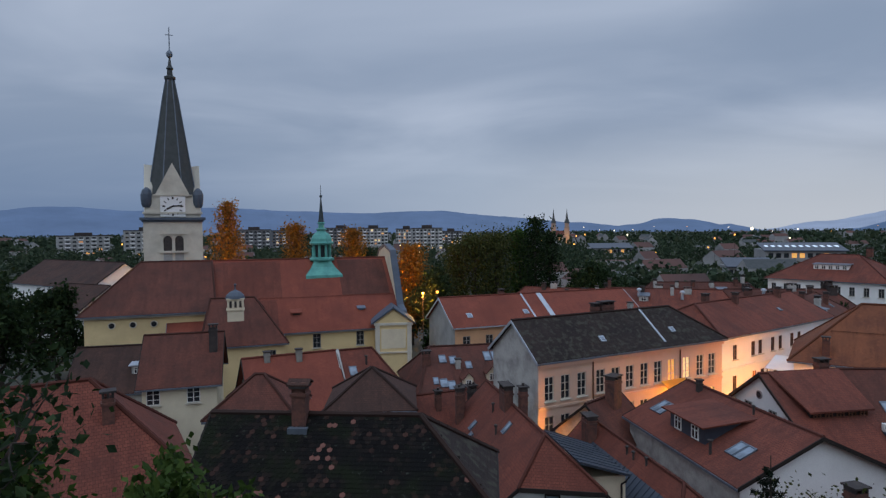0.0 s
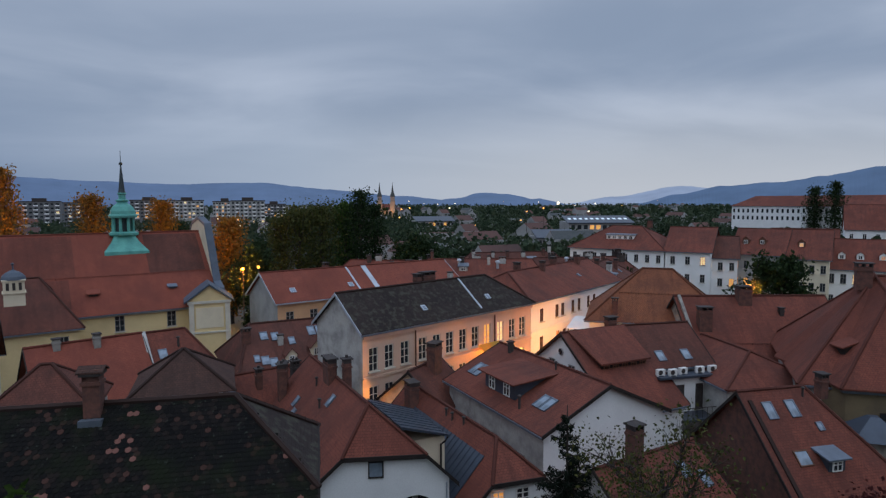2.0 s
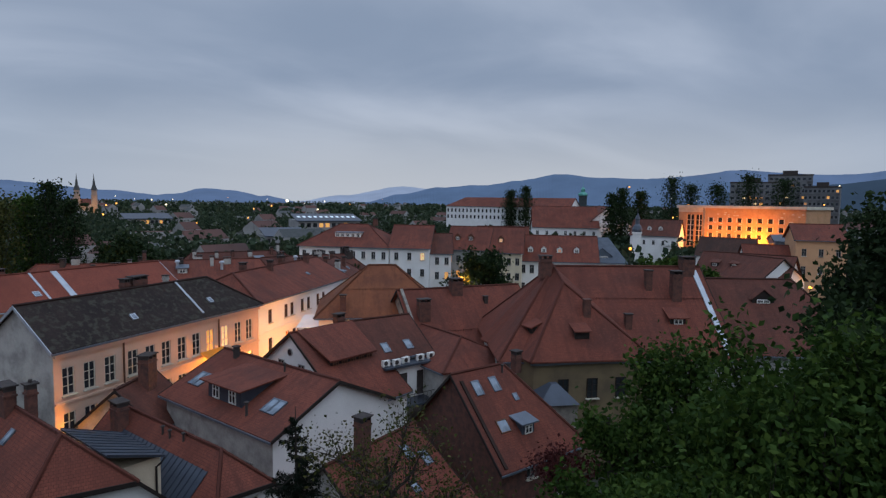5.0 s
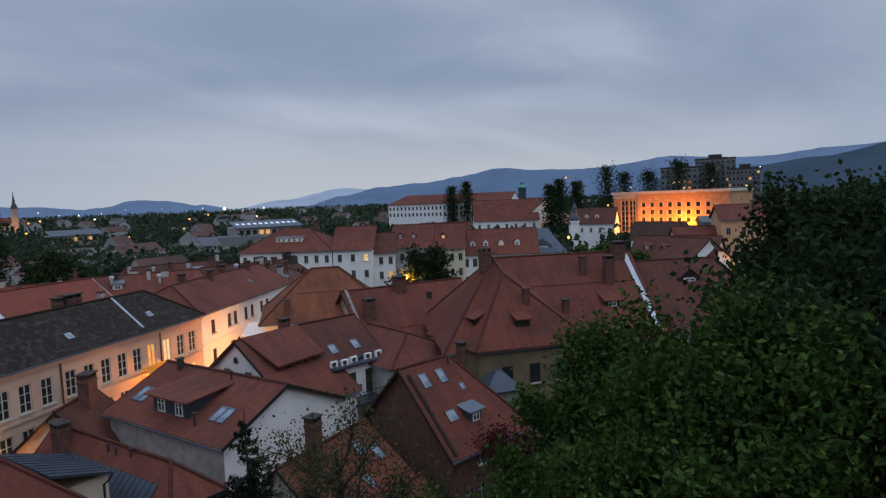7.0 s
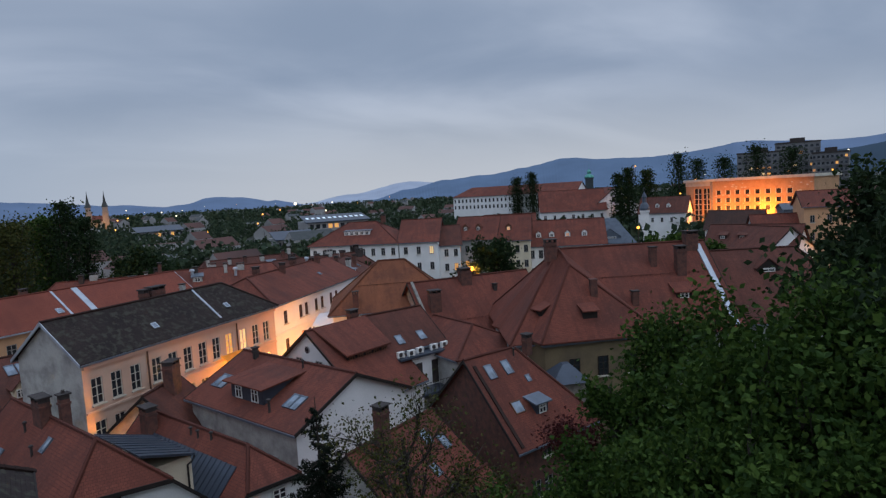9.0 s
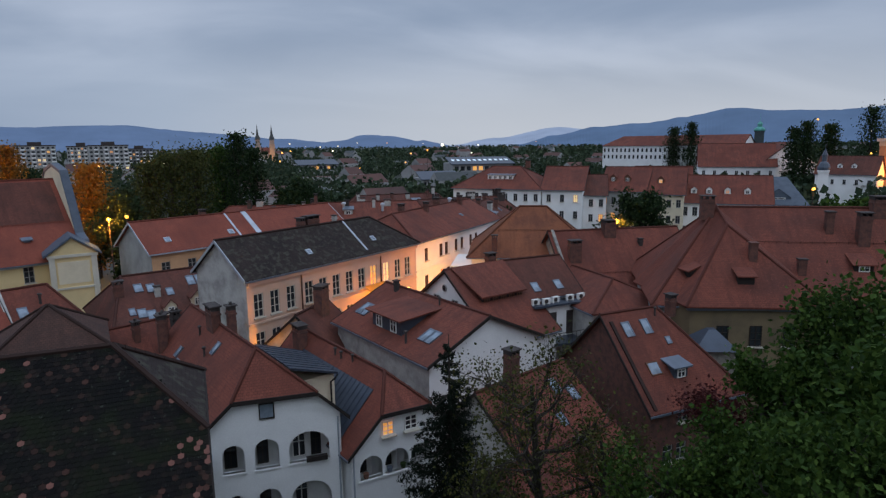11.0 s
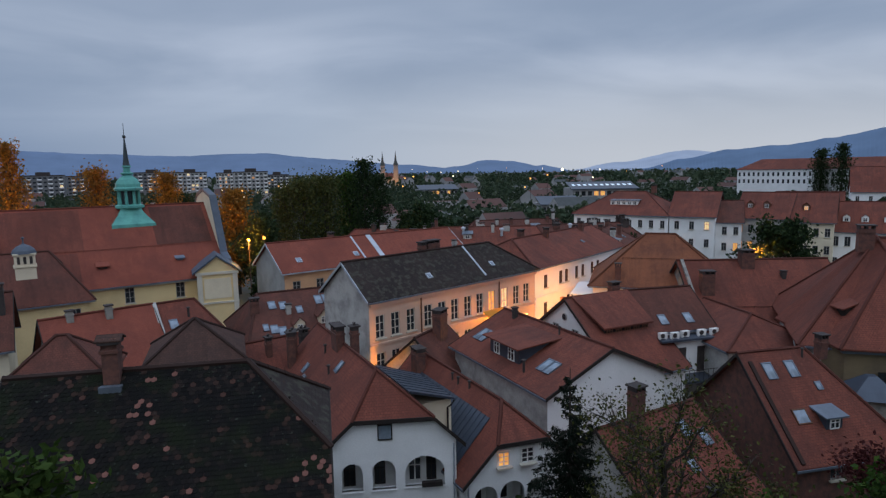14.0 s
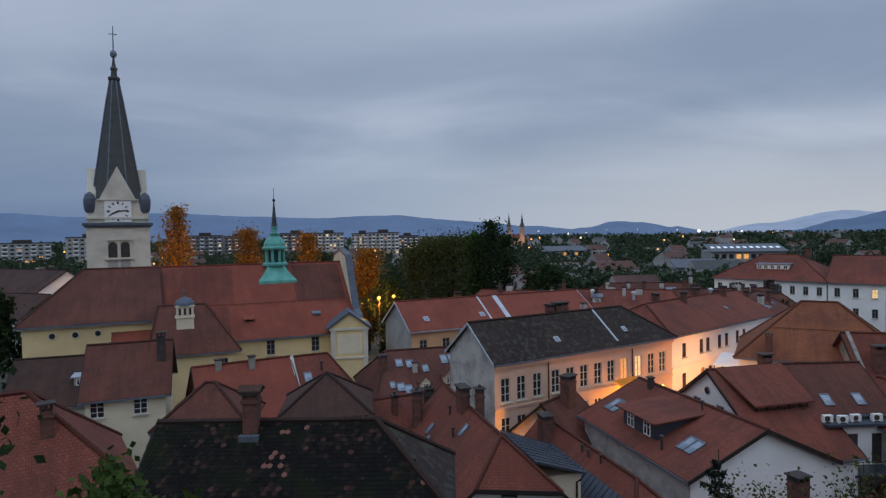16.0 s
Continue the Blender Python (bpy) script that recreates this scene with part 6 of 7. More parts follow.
for az, d, w, h, turn, st, lab, wl in ((-33.0, 620, 40, 20, 8, 6, "distant dark apartment block", "plaster_grey"), (-28.4, 560, 34, 24.0, 5, 7, "long dark-topped apartment block with lit windows", "plaster_grey"), (-19.8, 600, 30, 24.0, -6, 7, "apartment block with white balconies and lit windows", "concrete"), (-17.0, 640, 26, 23.0, 10, 7, "white panelled apartment block", "concrete"),
                                        (-12.0, 600, 30, 25.0, 0, 8, "grey apartment block with dark roof", "concrete"), (-9.0, 560, 26, 24.5, 6, 8, "white apartment block with stacked balconies", "plaster_grey"), (-6.0, 540, 18, 23.5, -4, 8, "white apartment slab beside trees", "plaster_grey"),
                                        (-4.0, 520, 26, 24.0, 4, 8, "white apartment block with dark balconies", "plaster_grey"), (-1.8, 600, 22, 21.0, 0, 7, "pale apartment block with lit windows", "concrete"), (65.5, 430, 26, 37.0, 0, 10, "stepped concrete apartment block with lit windows", "concrete"), (68.2, 440, 24, 42.0, 4, 11, "stepped concrete tower block over the hill", "concrete"), (70.4, 420, 18, 34.0, -4, 9, "concrete apartment block over the roofs", "concrete")):
    apartment_block(az, d, w, h, turn, lab, wl, 12, st, 8)


def twin_spires():
    for az in (7.77, 8.98):
        x, y = polar(az, 900)
        T = thing("church_spire", pose(x, y, 0, 0, 0, -az), "floodlit far church tower with a slim dark spire", "church tower", "twin church spires")
        part("shaft", boxes([(-3.6, -3.6, -1, 3.6, 3.6, 24), (-3.9, -3.9, 24, 3.9, 3.9, 25), (-3.1, -3.1, 25, 3.1, 3.1, 31)]), "stone", T)
        part("spire", lathe([(4.3, 31), (3.4, 33), (2.2, 36.5), (1.6, 38), (1.4, 41), (0.5, 47), (0.15, 52.0)], 8), "slate", T)
    x, y = polar(8.38, 915)
    House("floodlit far church nave with a red roof", (x - 9, y + 14), (x + 9, y + 14), 20, 9, 13, wall="stone_pale", name="church_nave", category="church", caps=False, gutter=None, verge=None)


twin_spires()


def flat_hall(az, d, w, dep, h, label, strip_lights=0):
    x, y = polar(az, d)
    T = thing("hall", pose(x, y, 0, 0, 0, -az + 14), label, "hall")
    part("wall", boxes([(-w / 2, 0, -1, w / 2, dep, h)]), "far_wall", T)
    part("roof", slab([[(-w / 2 - 1, -1, h), (w / 2 + 1, -1, h), (w / 2 + 1, dep * 0.6, h + 3.0), (-w / 2 - 1, dep * 0.6, h + 3.0)]], 0.4), "metal_dark", T)
    for i in range(strip_lights):
        xx = -w / 2 + w * (i + 0.5) / strip_lights
        part("roof_light", slab([[(xx - 0.7, dep * 0.22, h + 1.4), (xx + 0.7, dep * 0.22, h + 1.4), (xx + 0.7, dep * 0.34, h + 2.0), (xx - 0.7, dep * 0.34, h + 2.0)]], 0.1), "roof_glow", T)
    for i in range(10):
        xx = -w / 2 + w * (i + 0.3) / 10
        part("window", boxes([(xx, -0.1, h - 3.2, xx + w / 16, 0.05, h - 1.2)]), "lit_window" if (i in (3, 4, 7)) else "glass", T)


glow_mat("roof_glow", (0.72, 0.82, 0.90), 0.3)
flat_hall(28.2, 300, 30, 26, 13.0, "long hall with lit rooflights", 11)
flat_hall(24.3, 260, 16, 18, 8.0, "low hall with a grey roof and lit windows", 0)
flat_hall(13.0, 420, 26, 20, 10.0, "pale flat-roofed hall on the plain", 0)
left_far = front("long white house with a broad brown roof", (-118.0, 152.0), (-86.0, 134.0), 10.5, 15.8, 8.0, roof="tile_brown", wins=[W3(10, 7.0), W3(10, 3.4)])
front("white gabled house under the trees", (-88.0, 118.0), (-74.0, 112.0), 8.5, 12.5, 6.0, roof="tile_brown", wins=[W3(4, 5.5)])
front("low white house with a grey roof", (-76.0, 130.0), (-64.0, 126.0), 9.0, 11.0, 6.0, roof="metal_grey", wins=[W3(4, 6.0)])

# ---- trees ----


def quads_mesh(name, centres, size, rng, material, aspect=0.62, droop=0.0):
    """Leaves: small folded quads round the centres."""
    n = len(centres)
    c = np.asarray(centres, float)
    a = rng.normal(size=(n, 3))
    a[:, 2] -= droop
    a /= np.linalg.norm(a, axis=1, keepdims=True)
    b = np.cross(a, rng.normal(size=(n, 3)))
    b /= np.linalg.norm(b, axis=1, keepdims=True)
    nn = np.cross(a, b)
    s = (size * rng.uniform(0.6, 1.35, n))[:, None]
    v = np.stack([c - a * s, c + b * s * aspect - nn * s * 0.12, c + a * s, c - b * s * aspect - nn * s * 0.12], 1).reshape(-1, 3)
    f = np.arange(4 * n).reshape(n, 4)
    me = bpy.data.meshes.new(name)
    me.from_pydata(v.tolist(), [], f.tolist())
    me.materials.append(MATS[material])
    return me


def limb_path(rng, p, d, length, steps, bend):
    pts = [p]
    for _ in range(steps):
        d = (d + Vector(rng.normal(size=3)) * bend + Vector((0, 0, 0.04))).normalized()
        p = p + d * length / steps
        pts.append(p)
    return pts, d


def tree(x, y, zg, height, radius, label, leaf="leaf_green", leaves=9000, size=0.11, seed=1, crown_from=0.3, bare=False, spread=0.75, name="tree", group=""):
    rng = np.random.default_rng(seed)
    T = thing(name, pose(x, y, zg), label, "tree", group)
    bm = bmesh.new()
    tr = height * 0.022 + 0.06
    trunk, d = limb_path(rng, Vector((0, 0, -0.4)), Vector((0, 0, 1)), height * 0.8, 7, 0.06)
    tube(trunk, [tr * (1 - 0.11 * i) for i in range(8)], 8, bm)
    tips, limbs = [], []
    nl = 16
    for i in range(nl):
        f = crown_from + (0.95 - crown_from) * i / nl
        g = f * 7
        j = min(int(g), 6)
        p = trunk[j].lerp(trunk[j + 1], g - j)
        a = 2.4 * i + rng.uniform(-0.4, 0.4)
        up = rng.uniform(0.25, 0.7) + 0.5 * f
        dd = Vector((math.cos(a), math.sin(a), up)).normalized()
        ln = radius * (1.15 - 0.55 * f) * rng.uniform(0.75, 1.2)
        pts, e = limb_path(rng, p, dd, ln, 5, 0.16)
        r0 = tr * (0.55 - 0.3 * f)
        tube(pts, [r0 * (1 - 0.16 * k) for k in range(6)], 5, bm)
        for k in range(2, 6):
            for _ in range(3 if not bare else 4):
                q = pts[k]
                d2 = (e + Vector(rng.normal(size=3)) * 0.8).normalized()
                tw, e2 = limb_path(rng, q, d2, ln * rng.uniform(0.25, 0.5), 3, 0.2)
                tube(tw, [r0 * 0.28, r0 * 0.2, r0 * 0.14, r0 * 0.06], 4, bm)
                tips += [tw[2], tw[3], tw[3]]
                if bare:
                    for _ in range(2):
                        t3, _e = limb_path(rng, tw[2], (e2 + Vector(rng.normal(size=3)) * 0.7).normalized(), ln * 0.22, 2, 0.2)
                        tube(t3, [r0 * 0.12, r0 * 0.08, r0 * 0.03], 3, bm)
                        tips.append(t3[2])
    part("trunk", bm, "bark", T)
    t = np.array([tuple(p) for p in tips])
    idx = rng.integers(0, len(t), leaves)
    c = t[idx] + rng.normal(size=(leaves, 3)) * radius * 0.15 * spread
    part("crown", quads_mesh("crown", c, size, rng, leaf, droop=0.3), None, T)
    return T


def poplar(x, y, zg, height, width, label, leaf, seed, leaves=2600, size=0.32, group=""):
    """A tall column of upright branches."""
    rng = np.random.default_rng(seed)
    T = thing("poplar", pose(x, y, zg), label, "tree", group)
    bm = bmesh.new()
    tube([(0, 0, -0.5), (0.1, 0, height * 0.5), (0, 0.1, height * 0.95)], [width * 0.09, width * 0.06, 0.03], 6, bm)
    c = []
    for i in range(46):
        f = 0.08 + 0.9 * i / 46
        a = 2.4 * i
        p = Vector((0, 0, height * f))
        r = width * 0.5 * math.sin(math.pi * min(1.0, 0.16 + 0.84 * f)) ** 0.6 * rng.uniform(0.7, 1.25)
        ln = r * 2.6
        q = p + Vector((math.cos(a) * r, math.sin(a) * r, ln * 0.75))
        if q.z > height:
            q.z = height
        tube([p, p.lerp(q, 0.5) + Vector((math.cos(a), math.sin(a), 0)) * r * 0.2, q], [0.07, 0.05, 0.02], 4, bm)
        n = leaves // 46
        s = rng.random(n) ** 0.7
        for k in range(n):
            pt = p.lerp(q, s[k])
            c.append((pt.x + rng.normal() * r * 0.3, pt.y + rng.normal() * r * 0.3, pt.z + rng.normal() * r * 0.4))
    part("trunk", bm, "bark", T)
    part("crown", quads_mesh("crown", c, size, rng, leaf), None, T)
    return T


def fir(x, y, zg, height, radius, label, seed):
    rng = np.random.default_rng(seed)
    T = thing("fir_tree", pose(x, y, zg), label, "tree")
    bm = bmesh.new()
    tube([(0, 0, -0.3), (0.05, 0, height * 0.6), (0, 0, height)], [0.2, 0.11, 0.015], 7, bm)
    c = []
    tiers = 30
    for i in range(tiers):
        f = i / tiers
        z = height * (0.05 + 0.94 * f)
        r = radius * (1 - f) ** 0.85 * rng.uniform(0.85, 1.15) + 0.08
        for j in range(7 if f < 0.8 else 4):
            a = j * 2 * math.pi / 7 + i * 0.7 + rng.uniform(-0.25, 0.25)
            rr = r * rng.uniform(0.7, 1.15)
            e = Vector((math.cos(a) * rr, math.sin(a) * rr, z - rr * 0.28 + 0.1))
            m = Vector((math.cos(a) * rr * 0.5, math.sin(a) * rr * 0.5, z - rr * 0.22))
            s = Vector((0, 0, z))
            tube([s, m, e], [0.035, 0.02, 0.008], 4, bm)
            n = int(20 + 85 * rr)
            for k in range(n):
                u = rng.random() ** 0.75
                p = s.lerp(m, u * 2) if u < 0.5 else m.lerp(e, u * 2 - 1)
                w = 0.28 * rr * u * (1.15 - u)
                c.append((p.x + rng.normal() * w, p.y + rng.normal() * w, p.z - abs(rng.normal()) * 0.12))
    part("trunk", bm, "bark", T)
    part("needles", quads_mesh("needles", c, 0.11, rng, "needle", 0.25, 0.6), None, T)
    return T


def shrub(x, y, z, r, label, leaf, leaves, seed, size=0.08):
    rng = np.random.default_rng(seed)
    T = thing("shrub", pose(x, y, z), label, "shrub")
    bm = bmesh.new()
    tips = []
    for i in range(14):
        d = Vector((rng.normal() * 0.7, rng.normal() * 0.7, 1)).normalized()
        pts, e = limb_path(rng, Vector((0, 0, -0.2)), d, r * 1.6, 4, 0.2)
        tube(pts, [0.04, 0.03, 0.02, 0.015, 0.008], 4, bm)
        tips += [tuple(p) for p in pts[2:]]
    part("stem", bm, "bark", T)
    t = np.array(tips)
    c = t[rng.integers(0, len(t), leaves)] + rng.normal(size=(leaves, 3)) * r * 0.28
    part("leaves", quads_mesh("leaves", c, size, rng, leaf), None, T)


def ground_z(x, y):
    s = y + 0.25 * x
    return 19.5 * max(0.0, 1 - s / 30.0) ** 1.15 if s > 0 else 19.5


# garden trees under the viewpoint
def near(az, d, top_el, radius, label, seed, zmin=None, **kw):
    x, y = polar(az, d)
    zg = ground_z(x, y)
    top = 23 + d * math.tan(radians(top_el))
    return tree(x, y, zg, max(3.0, top - zg), radius, label, seed=seed, **kw)


near(62.0, 23.0, -9.4, 3.0, "dense green garden tree with an uneven crown", 11, leaves=17000, size=0.11, crown_from=0.1)
near(55.5, 22.5, -13.0, 2.3, "green garden tree with a leafy crown", 12, leaves=13000, size=0.10, crown_from=0.1)
near(52.3, 20.0, -20.5, 2.2, "low green garden tree", 13, leaves=10000, size=0.10, crown_from=0.1)
near(68.0, 20.0, -9.5, 3.4, "broad green garden tree on the slope", 14, leaves=17000, size=0.11, crown_from=0.05)
near(76.5, 17.0, -9.0, 3.4, "leafy green tree close to the viewpoint", 15, leaves=17000, size=0.10, crown_from=0.05)
near(62.0, 16.0, -19.0, 2.6, "dark green bush-like tree below the wall", 16, leaves=11000, size=0.09, crown_from=0.05)
near(72.0, 14.0, -19.5, 2.4, "dark green bush-like tree on the slope", 17, leaves=11000, size=0.09, crown_from=0.05)
near(84.0, 19.0, -3.0, 4.0, "tall dark tree on the slope", 18, leaf="leaf_dark", leaves=15000, size=0.13, crown_from=0.1)
near(77.2, 36.0, 3.9, 4.4, "tall dark tree with a ragged top", 19, leaf="leaf_dark", leaves=17000, size=0.17, crown_from=0.15)
near(74.6, 40.0, -0.6, 2.6, "dark tree with sparse edges", 20, leaf="leaf_dark", leaves=11000, size=0.17, crown_from=0.15)
near(81.0, 34.0, 4.6, 4.6, "tall dark tree beside another", 21, leaf="leaf_dark", leaves=15000, size=0.17, crown_from=0.15)
near(35.5, 24.0, -16.8, 4.4, "half-bare tree with thin olive leaves", 22, leaf="leaf_olive", leaves=5600, size=0.075, crown_from=0.25, bare=True, spread=0.7)
near(42.0, 22.0, -23.0, 2.2, "small half-bare tree with sparse leaves", 23, leaf="leaf_olive", leaves=3600, size=0.075, crown_from=0.3, bare=True, spread=0.8)
near(45.5, 19.0, -24.0, 2.0, "low green tree in the garden", 24, leaves=6500, size=0.085, crown_from=0.1)
near(29.0, 24.5, -26.0, 2.0, "low straggling garden tree", 25, leaf="leaf_olive", leaves=2500, size=0.08, crown_from=0.2, bare=True)
x, y = polar(25.2, 27.0)
fir(x, y, 1.0, 23 + 27.0 * math.tan(radians(-18.2)) - 1.0, 3.8, "dark fir tree in the garden", 31)
x, y = polar(50.3, 24.5)
shrub(x, y, 11.9, 1.0, "dark red-leaved shrub on the slope", "leaf_red", 1500, 33)
# leaves at the left edge
near(-39.5, 11.5, -3.4, 1.7, "leafy green tree at the path's edge", 41, leaves=3600, size=0.085, crown_from=0.3)
near(-36.5, 12.5, -10.0, 1.3, "green young tree in front of the roofs", 42, leaf="leaf_fresh", leaves=1800, size=0.09, crown_from=0.2)
near(-25.5, 13.0, -10.2, 1.5, "sprig-like young green tree", 43, leaf="leaf_fresh", leaves=2600, size=0.11, crown_from=0.45)
near(-45.0, 10.0, -1.0, 2.2, "dark leafy tree beside the path", 44, leaf="leaf_dark", leaves=2600, size=0.08, crown_from=0.15)
near(-31.0, 10.5, -19.0, 1.3, "low green bush beneath the wall", 45, leaf="leaf_fresh", leaves=2200, size=0.09, crown_from=0.1)

# trees of the town
for az, d, top, w, leaf, lab in ((-22.0, 150, 2.5, 6.5, "leaf_autumn", "tall autumn poplar lit by lamps"), (-16.2, 170, 0.5, 7, "leaf_autumn", "orange-brown autumn poplar behind the church"), (-10.9, 165, 0.0, 6.5, "leaf_autumn", "orange autumn poplar beside the church"), (-5.6, 122, -1.6, 5.5, "leaf_autumn", "bright orange autumn poplar lit from below"),
                                 (6.0, 150, 0.9, 6.5, "leaf_dark", "tall dark poplar over the roofs"), (4.6, 155, -0.2, 7.5, "leaf_green", "green poplar in a row"), (7.3, 158, -0.4, 6.0, "leaf_dark", "dark poplar in a row"), (2.4, 150, -0.6, 9, "leaf_olive", "broad olive poplar in a row"), (0.4, 148, -0.9, 9, "leaf_olive", "olive-brown poplar in a row"), (-1.2, 152, -1.6, 7, "leaf_olive", "olive-brown poplar in a row"),
                                 (46.4, 330, 1.4, 8, "leaf_dark", "dark poplar by the long building"), (45.0, 340, 1.0, 8, "leaf_dark", "dark poplar by the long building"), (59.2, 330, 2.2, 10, "leaf_dark", "dark poplar above the library"), (60.7, 340, 1.6, 10, "leaf_dark", "dark poplar above the library"), (62.8, 330, 1.6, 10, "leaf_dark", "dark poplar above the library"),
                                 (65.2, 350, 2.4, 12, "leaf_dark", "dark tree before the concrete blocks"), (67.8, 345, 2.0, 12, "leaf_dark", "dark tree before the concrete blocks"), (55.0, 250, 1.2, 7, "leaf_dark", "dark poplar behind the houses"), (56.6, 260, 1.0, 7, "leaf_dark", "dark poplar behind the houses"), (54.2, 260, 0.8, 7, "leaf_dark", "dark poplar behind the houses")):
    x, y = polar(az, d)
    poplar(x, y, 0, 23 + d * math.tan(radians(top)), w, lab, leaf, int(az * 10) % 997 + 3, leaves=(5200 if leaf == "leaf_autumn" else 4200) if d < 200 else 3200, size=(0.30 if d < 200 else 0.42), group="poplars")
for az, d, top, r, leaf, lab in ((42.7, 122, -3.8, 5.4, "leaf_dark", "round green chestnut tree in the square"), (30.6, 112, -4.95, 3.2, "leaf_dark", "dark green tree before the white house"), (28.7, 116, -5.9, 2.4, "leaf_dark", "small green tree before the white house"), (33.6, 110, -6.2, 2.4, "leaf_dark", "small green tree before the white house"),
                                 (58.2, 92, -3.2, 4.6, "leaf_green", "dark green tree behind the red roof"), (61.4, 90, -3.1, 4.2, "leaf_green", "dark green tree behind the red roof"), (11.9, 130, -2.5, 5.5, "leaf_dark", "broad green tree among the roofs"), (10.4, 140, -2.8, 4.5, "leaf_dark", "green tree among the roofs"),
                                 (-3.3, 118, -3.0, 5.0, "leaf_dark", "dark green tree beside the church"), (-2.4, 100, -5.6, 3.5, "leaf_dark", "dark tree beside the church"), (-9.2, 180, -1.0, 6.0, "leaf_dark", "dark green tree behind the church"), (-35.0, 110, -3.5, 5.0, "leaf_dark", "dark tree by the white houses"), (-30.5, 115, -4.0, 4.5, "leaf_dark", "dark tree by the white houses"), (-38.5, 95, -2.0, 5.5, "leaf_dark", "dark tree at the town's edge")):
    x, y = polar(az, d)
    tree(x, y, 0, 23 + d * math.tan(radians(top)), r, lab, leaf, 5200, 0.34, int(az * 13) % 991 + 5, 0.25, group="town trees")


def far_woods():
    """Hedges, gardens and woods over the plain."""
    rng = np.random.default_rng(77)
    c, s = [], []
    for _ in range(15000):
        az = rng.uniform(-50, 92)
        d = 190 * (4300 / 190) ** rng.random()
        if d < 420 and noise.noise((az * 0.25, math.log(d) * 3, 0.3)) < -0.05:
            continue
        x, y = polar(az, d)
        hgt = rng.uniform(5, 11) * (1 if d < 900 else 1.3)
        near_by = d < 700
        k = 44 if near_by else 10
        if d > 1500 and noise.noise((az * 0.4, math.log(d) * 5, 7.3)) < -0.1:
            continue
        w = hgt * 0.36
        for i in range(k):
            up = rng.uniform(0.05, 1.0)
            r = w * math.sqrt(max(0.05, 1 - (1.6 * up - 0.75) ** 2))
            c.append((x + rng.normal() * r * 0.7, y + rng.normal() * r * 0.7, up * hgt))
            s.append(hgt * (0.105 if near_by else 0.27))
    n = len(c)
    me = quads_mesh("far_woods", c, np.array(s), rng, "leaf_far", 0.8)
    ob = new("far_woods", me)
    tagged(ob, "dark trees and hedges scattered over the plain", "woods", kind="stuff")


leaf_mat("leaf_far", (0.022, 0.038, 0.022), (0.036, 0.056, 0.030), (0.060, 0.074, 0.040))
far_woods()


def far_town():
    """Small houses scattered over the plain, too many to count."""
    rng = np.random.default_rng(78)
    verts, faces, mats = [], [], []
    for _ in range(230):
        az = rng.uniform(-48, 90)
        d = 175 * (3600 / 175) ** rng.random()
        if d < 330 and (az < -18 or -6 < az < 4):
            continue
        if d < 260 and az > 55:
            continue
        x, y = polar(az, d)
        a = rng.choice((0.3, 0.3 + math.pi / 2)) + rng.normal() * 0.2
        l, w, h = rng.uniform(5, 11), rng.uniform(4, 6), rng.uniform(5, 9) if d < 600 else rng.uniform(5, 13)
        r = w * 0.75 if rng.random() < 0.8 else 0.3
        ca, sa = math.cos(a), math.sin(a)
        P = lambda u, v, z: (x + u * ca - v * sa, y + u * sa + v * ca, z)
        b = len(verts)
        verts += [P(-l, -w, -1), P(l, -w, -1), P(l, w, -1), P(-l, w, -1), P(-l, -w, h), P(l, -w, h), P(l, w, h), P(-l, w, h), P(-l, 0, h + r), P(l, 0, h + r)]
        faces += [tuple(b + i for i in f) for f in ((0, 1, 5, 4), (1, 2, 6, 9, 5), (2, 3, 7, 6), (3, 0, 4, 8, 7), (4, 5, 9, 8), (6, 7, 8, 9))]
        dark = 2 if rng.random() < 0.25 else 1
        mats += [0, 0, 0, 0, dark, dark]
    me = bpy.data.meshes.new("far_houses")
    me.from_pydata(verts, [], faces)
    for k in ("far_wall", "far_roof", "slate"):
        me.materials.append(MATS[k])
    me.polygons.foreach_set("material_index", mats)
    tagged(new("far_houses", me), "small distant houses with red and grey roofs", "houses", kind="stuff")


plain_mat("far_roof", (0.12, 0.058, 0.048), (0.07, 0.042, 0.038), 0.03)
far_town()

# ---- lamps ----


def street_lamp(az, d, el, colour, r, label, power=0.0, glow="lamp_orange"):
    x, y = polar(az, d)
    z = 23 + d * math.tan(radians(el))
    T = thing("street_lamp", pose(x, y, 0), label, "lamp", "street lamps")
    part("pole", lathe([(0.12, -0.5), (0.07, max(0.6, z - r))], 6), "soot", T)
    part("lantern", lathe([(r * 0.3, z - r), (r, z - r * 0.4), (r, z + r * 0.4), (r * 0.3, z + r)], 8), glow, T)
    if power:
        l = new("street_light", bpy.data.lights.new("street_light", 'POINT'))
        l.data.energy, l.data.color, l.data.shadow_soft_size = power, colour, 0.4
        l.location = (x, y - r - 0.7, z)


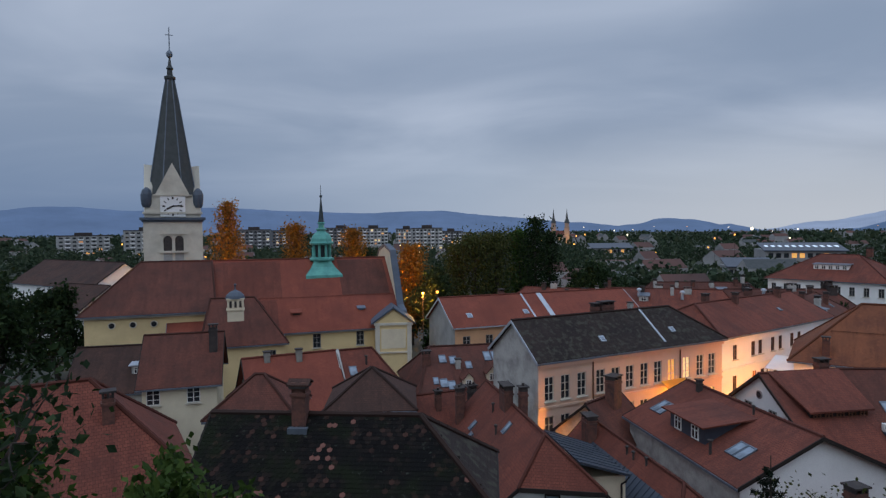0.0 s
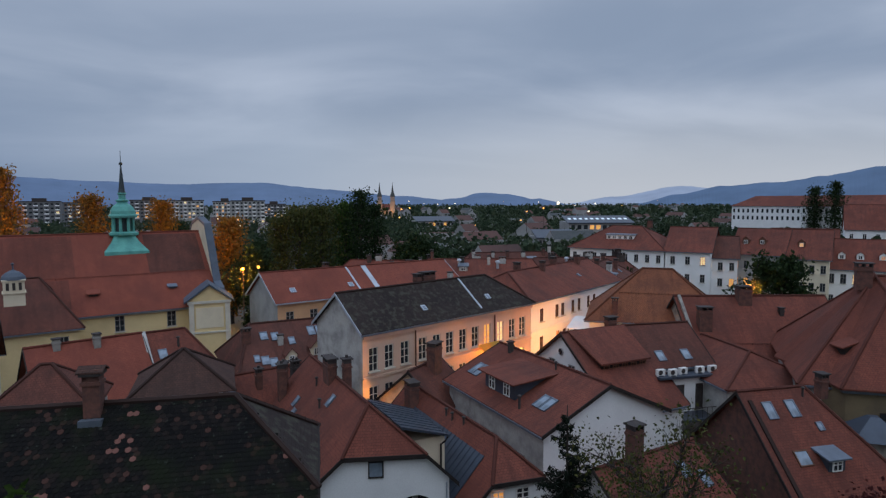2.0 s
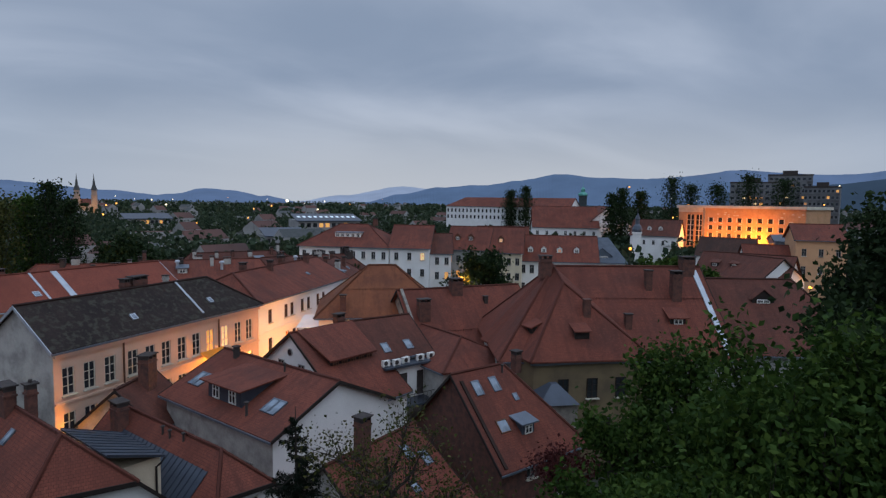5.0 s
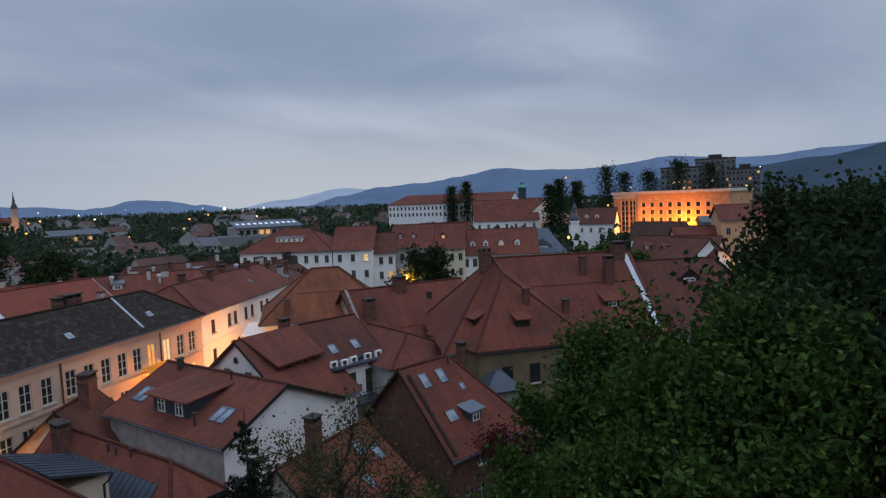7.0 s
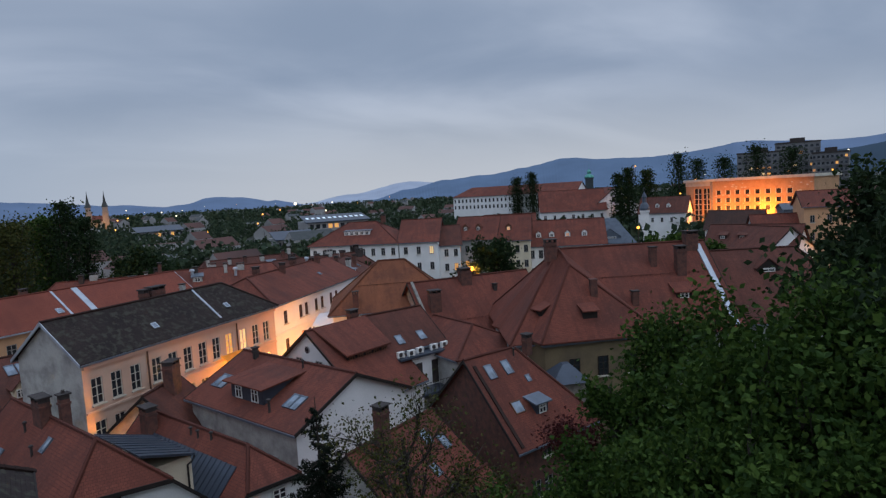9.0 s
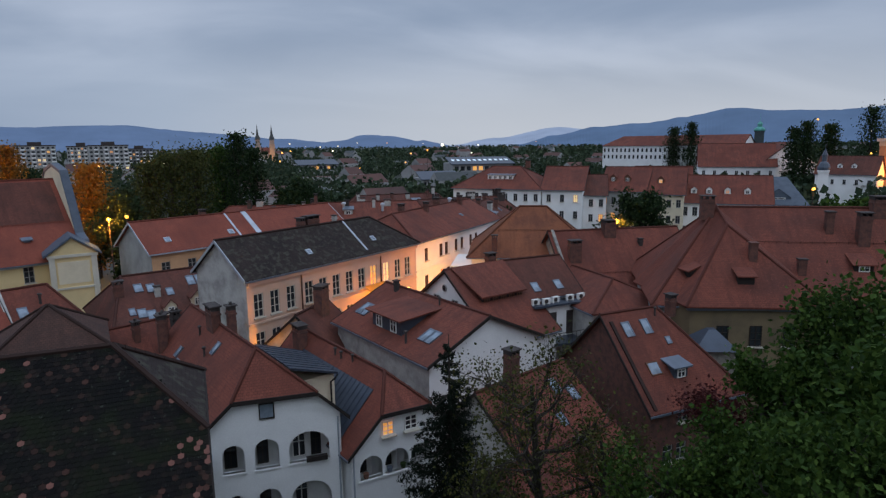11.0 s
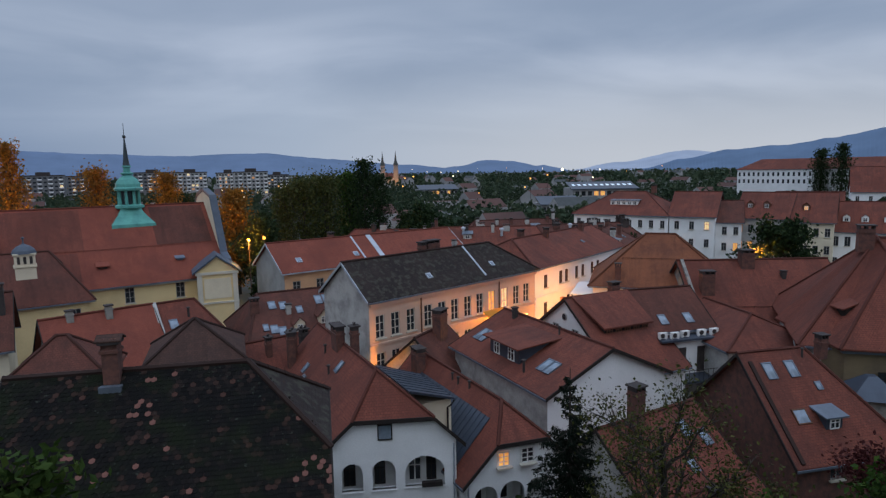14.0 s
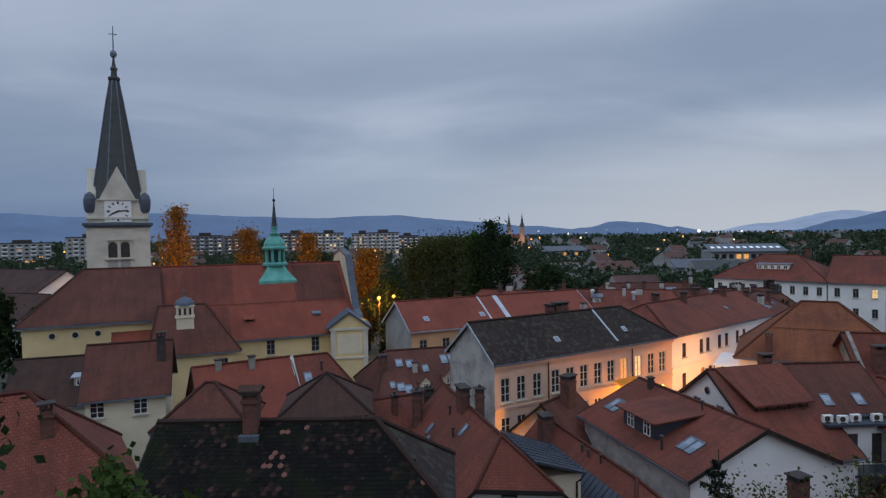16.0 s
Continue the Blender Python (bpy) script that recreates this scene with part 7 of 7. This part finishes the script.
ORANGE = (1.0, 0.36, 0.055)
DEEP = (1.0, 0.27, 0.02)
rng = random.Random(9)
for az, d, el, r in ((24.38, 1500, 0.12, 4.0), (22.6, 1600, 0.2, 1.8), (25.9, 1500, 0.12, 1.8), (27.7, 1500, 0.1, 1.8), (10.5, 1500, 0.15, 1.6), (11.9, 1500, 0.2, 1.6), (13.2, 1300, 0.0, 1.6), (14.8, 1400, 0.1, 1.3), (16.6, 1600, 0.2, 1.3), (19.3, 1500, 0.15, 1.2), (21.2, 1000, -0.9, 1.6), (23.0, 700, -1.8, 1.0), (25.0, 800, -1.3, 1.0), (26.5, 700, -1.4, 1.0), (30.0, 1400, 0.05, 1.2), (33.0, 1500, 0.1, 1.2)):
    street_lamp(az, d, el - rng.uniform(0, 0.55), ORANGE, r * (0.8 if r > 3 else rng.uniform(0.35, 0.8)), "bright far street lamp on the plain", 0, "lamp_white" if r > 1.25 else "lamp_orange")
for i in range(46):
    az = rng.choice((rng.uniform(-32, -1), rng.uniform(-1, 35), rng.uniform(55, 72)))
    d = rng.uniform(260, 700)
    street_lamp(az, d, rng.uniform(-2.3, -0.5) if az < 55 else rng.uniform(-1.5, 1.8), ORANGE, d * 0.0011, "small orange street lamp far off", 0, rng.choice(("lamp_orange", "lamp_orange", "lamp_white")))
street_lamp(-21.9, 138, -2.6, ORANGE, 0.2, "orange street lamp beneath an autumn poplar", 9000)
street_lamp(-4.55, 112, -5.9, ORANGE, 0.22, "orange street lamp beside the church", 9000)
street_lamp(-10.9, 150, -2.9, ORANGE, 0.2, "orange street lamp behind the church", 8000)
street_lamp(-3.2, 105, -5.8, ORANGE, 0.25, "orange street lamp among trees", 0)
street_lamp(40.45, 118, -7.2, ORANGE, 0.5, "bright street lamp in the square", 2200)
street_lamp(55.8, 165, -4.0, ORANGE, 0.35, "orange street lamp in a street", 500)
street_lamp(69.9, 128, -6.5, ORANGE, 0.3, "orange street lamp under the pink house", 300)
street_lamp(75.5, 60, -9.0, ORANGE, 0.12, "small orange lamp seen through leaves", 0)


def spot_point(x, y, z, power, colour=ORANGE, r=0.3):
    l = new("street_light", bpy.data.lights.new("street_light", 'POINT'))
    l.data.energy, l.data.color, l.data.shadow_soft_size = power, colour, r
    l.location = (x, y, z)


def wall_lamp(x, y, z, power, label, colour=ORANGE):
    """A street lantern hung low in the lane."""
    T = thing("street_lamp", pose(x, y, 0), label, "lamp", "street lamps")
    part("pole", lathe([(0.08, -0.5), (0.05, z - 0.25)], 6), "soot", T)
    part("lantern", lathe([(0.1, z - 0.25), (0.22, z), (0.1, z + 0.2)], 8), "lamp_orange", T)
    spot_point(x, y, z + 0.5, power, colour)


# the lane before the school, the square's corner, and the library's forecourt
# The first two are unseen, added to brighten the school's left front.
wall_lamp(8.2, 48.0, 4.4, 2500, "orange street lamp before the school")
wall_lamp(12.3, 50.2, 4.4, 2300, "orange street lamp in the narrow lane")
wall_lamp(18.9, 55.2, 6.3, 1200, "orange street lamp in the lane by the school")
wall_lamp(28.0, 58.6, 6.0, 1100, "orange street lamp at the lane's corner")
wall_lamp(31.2, 61.6, 7.6, 800, "orange street lamp under the canopy")
wall_lamp(polar(65.4, 240)[0], polar(65.4, 240)[1], 9.0, 21000, "strong orange lamp on the library forecourt", DEEP)
wall_lamp(polar(61.9, 247)[0], polar(61.9, 247)[1], 9.0, 9000, "strong orange lamp on the library forecourt", DEEP)
x, y = polar(7.9, 880)
spot_point(x, y, 8, 9000)
x, y = polar(8.8, 884)
spot_point(x, y, 8, 9000)


def canopies():
    A = thing("awning", school.m, "lamp-lit yellow awning over a lane door", "awning")
    part("cloth", slab([[(2.6, -5.2, 8.35), (5.6, -5.2, 8.35), (5.6, -3.55, 9.2), (2.6, -3.55, 9.2)]], 0.06), "canvas", A)
    part("lower_valance", boxes([(2.6, -5.24, 8.0, 5.6, -5.2, 8.35)]), "canvas", A)
    part("strut", tube([(2.65, -5.1, 8.3), (2.65, -3.4, 7.5)], 0.04, 5), "soot", A)
    B = thing("terrace_canopy", pose(33.7, 63.2, 0, 0, 0, -42), "pale cloth canopy lit orange from below", "canopy")
    part("cloth", slab([[(-3.2, -2.0, 8.6), (3.2, -2.0, 8.6), (3.2, 1.6, 9.4), (-3.2, 1.6, 9.4)]], 0.06), "plaster_white", B)
    for x in (-3.0, 0.0, 3.0):
        part("post", lathe([(0.05, -0.5), (0.05, 8.6)], 6, None, (x, -1.9)), "soot", B)


canopies()
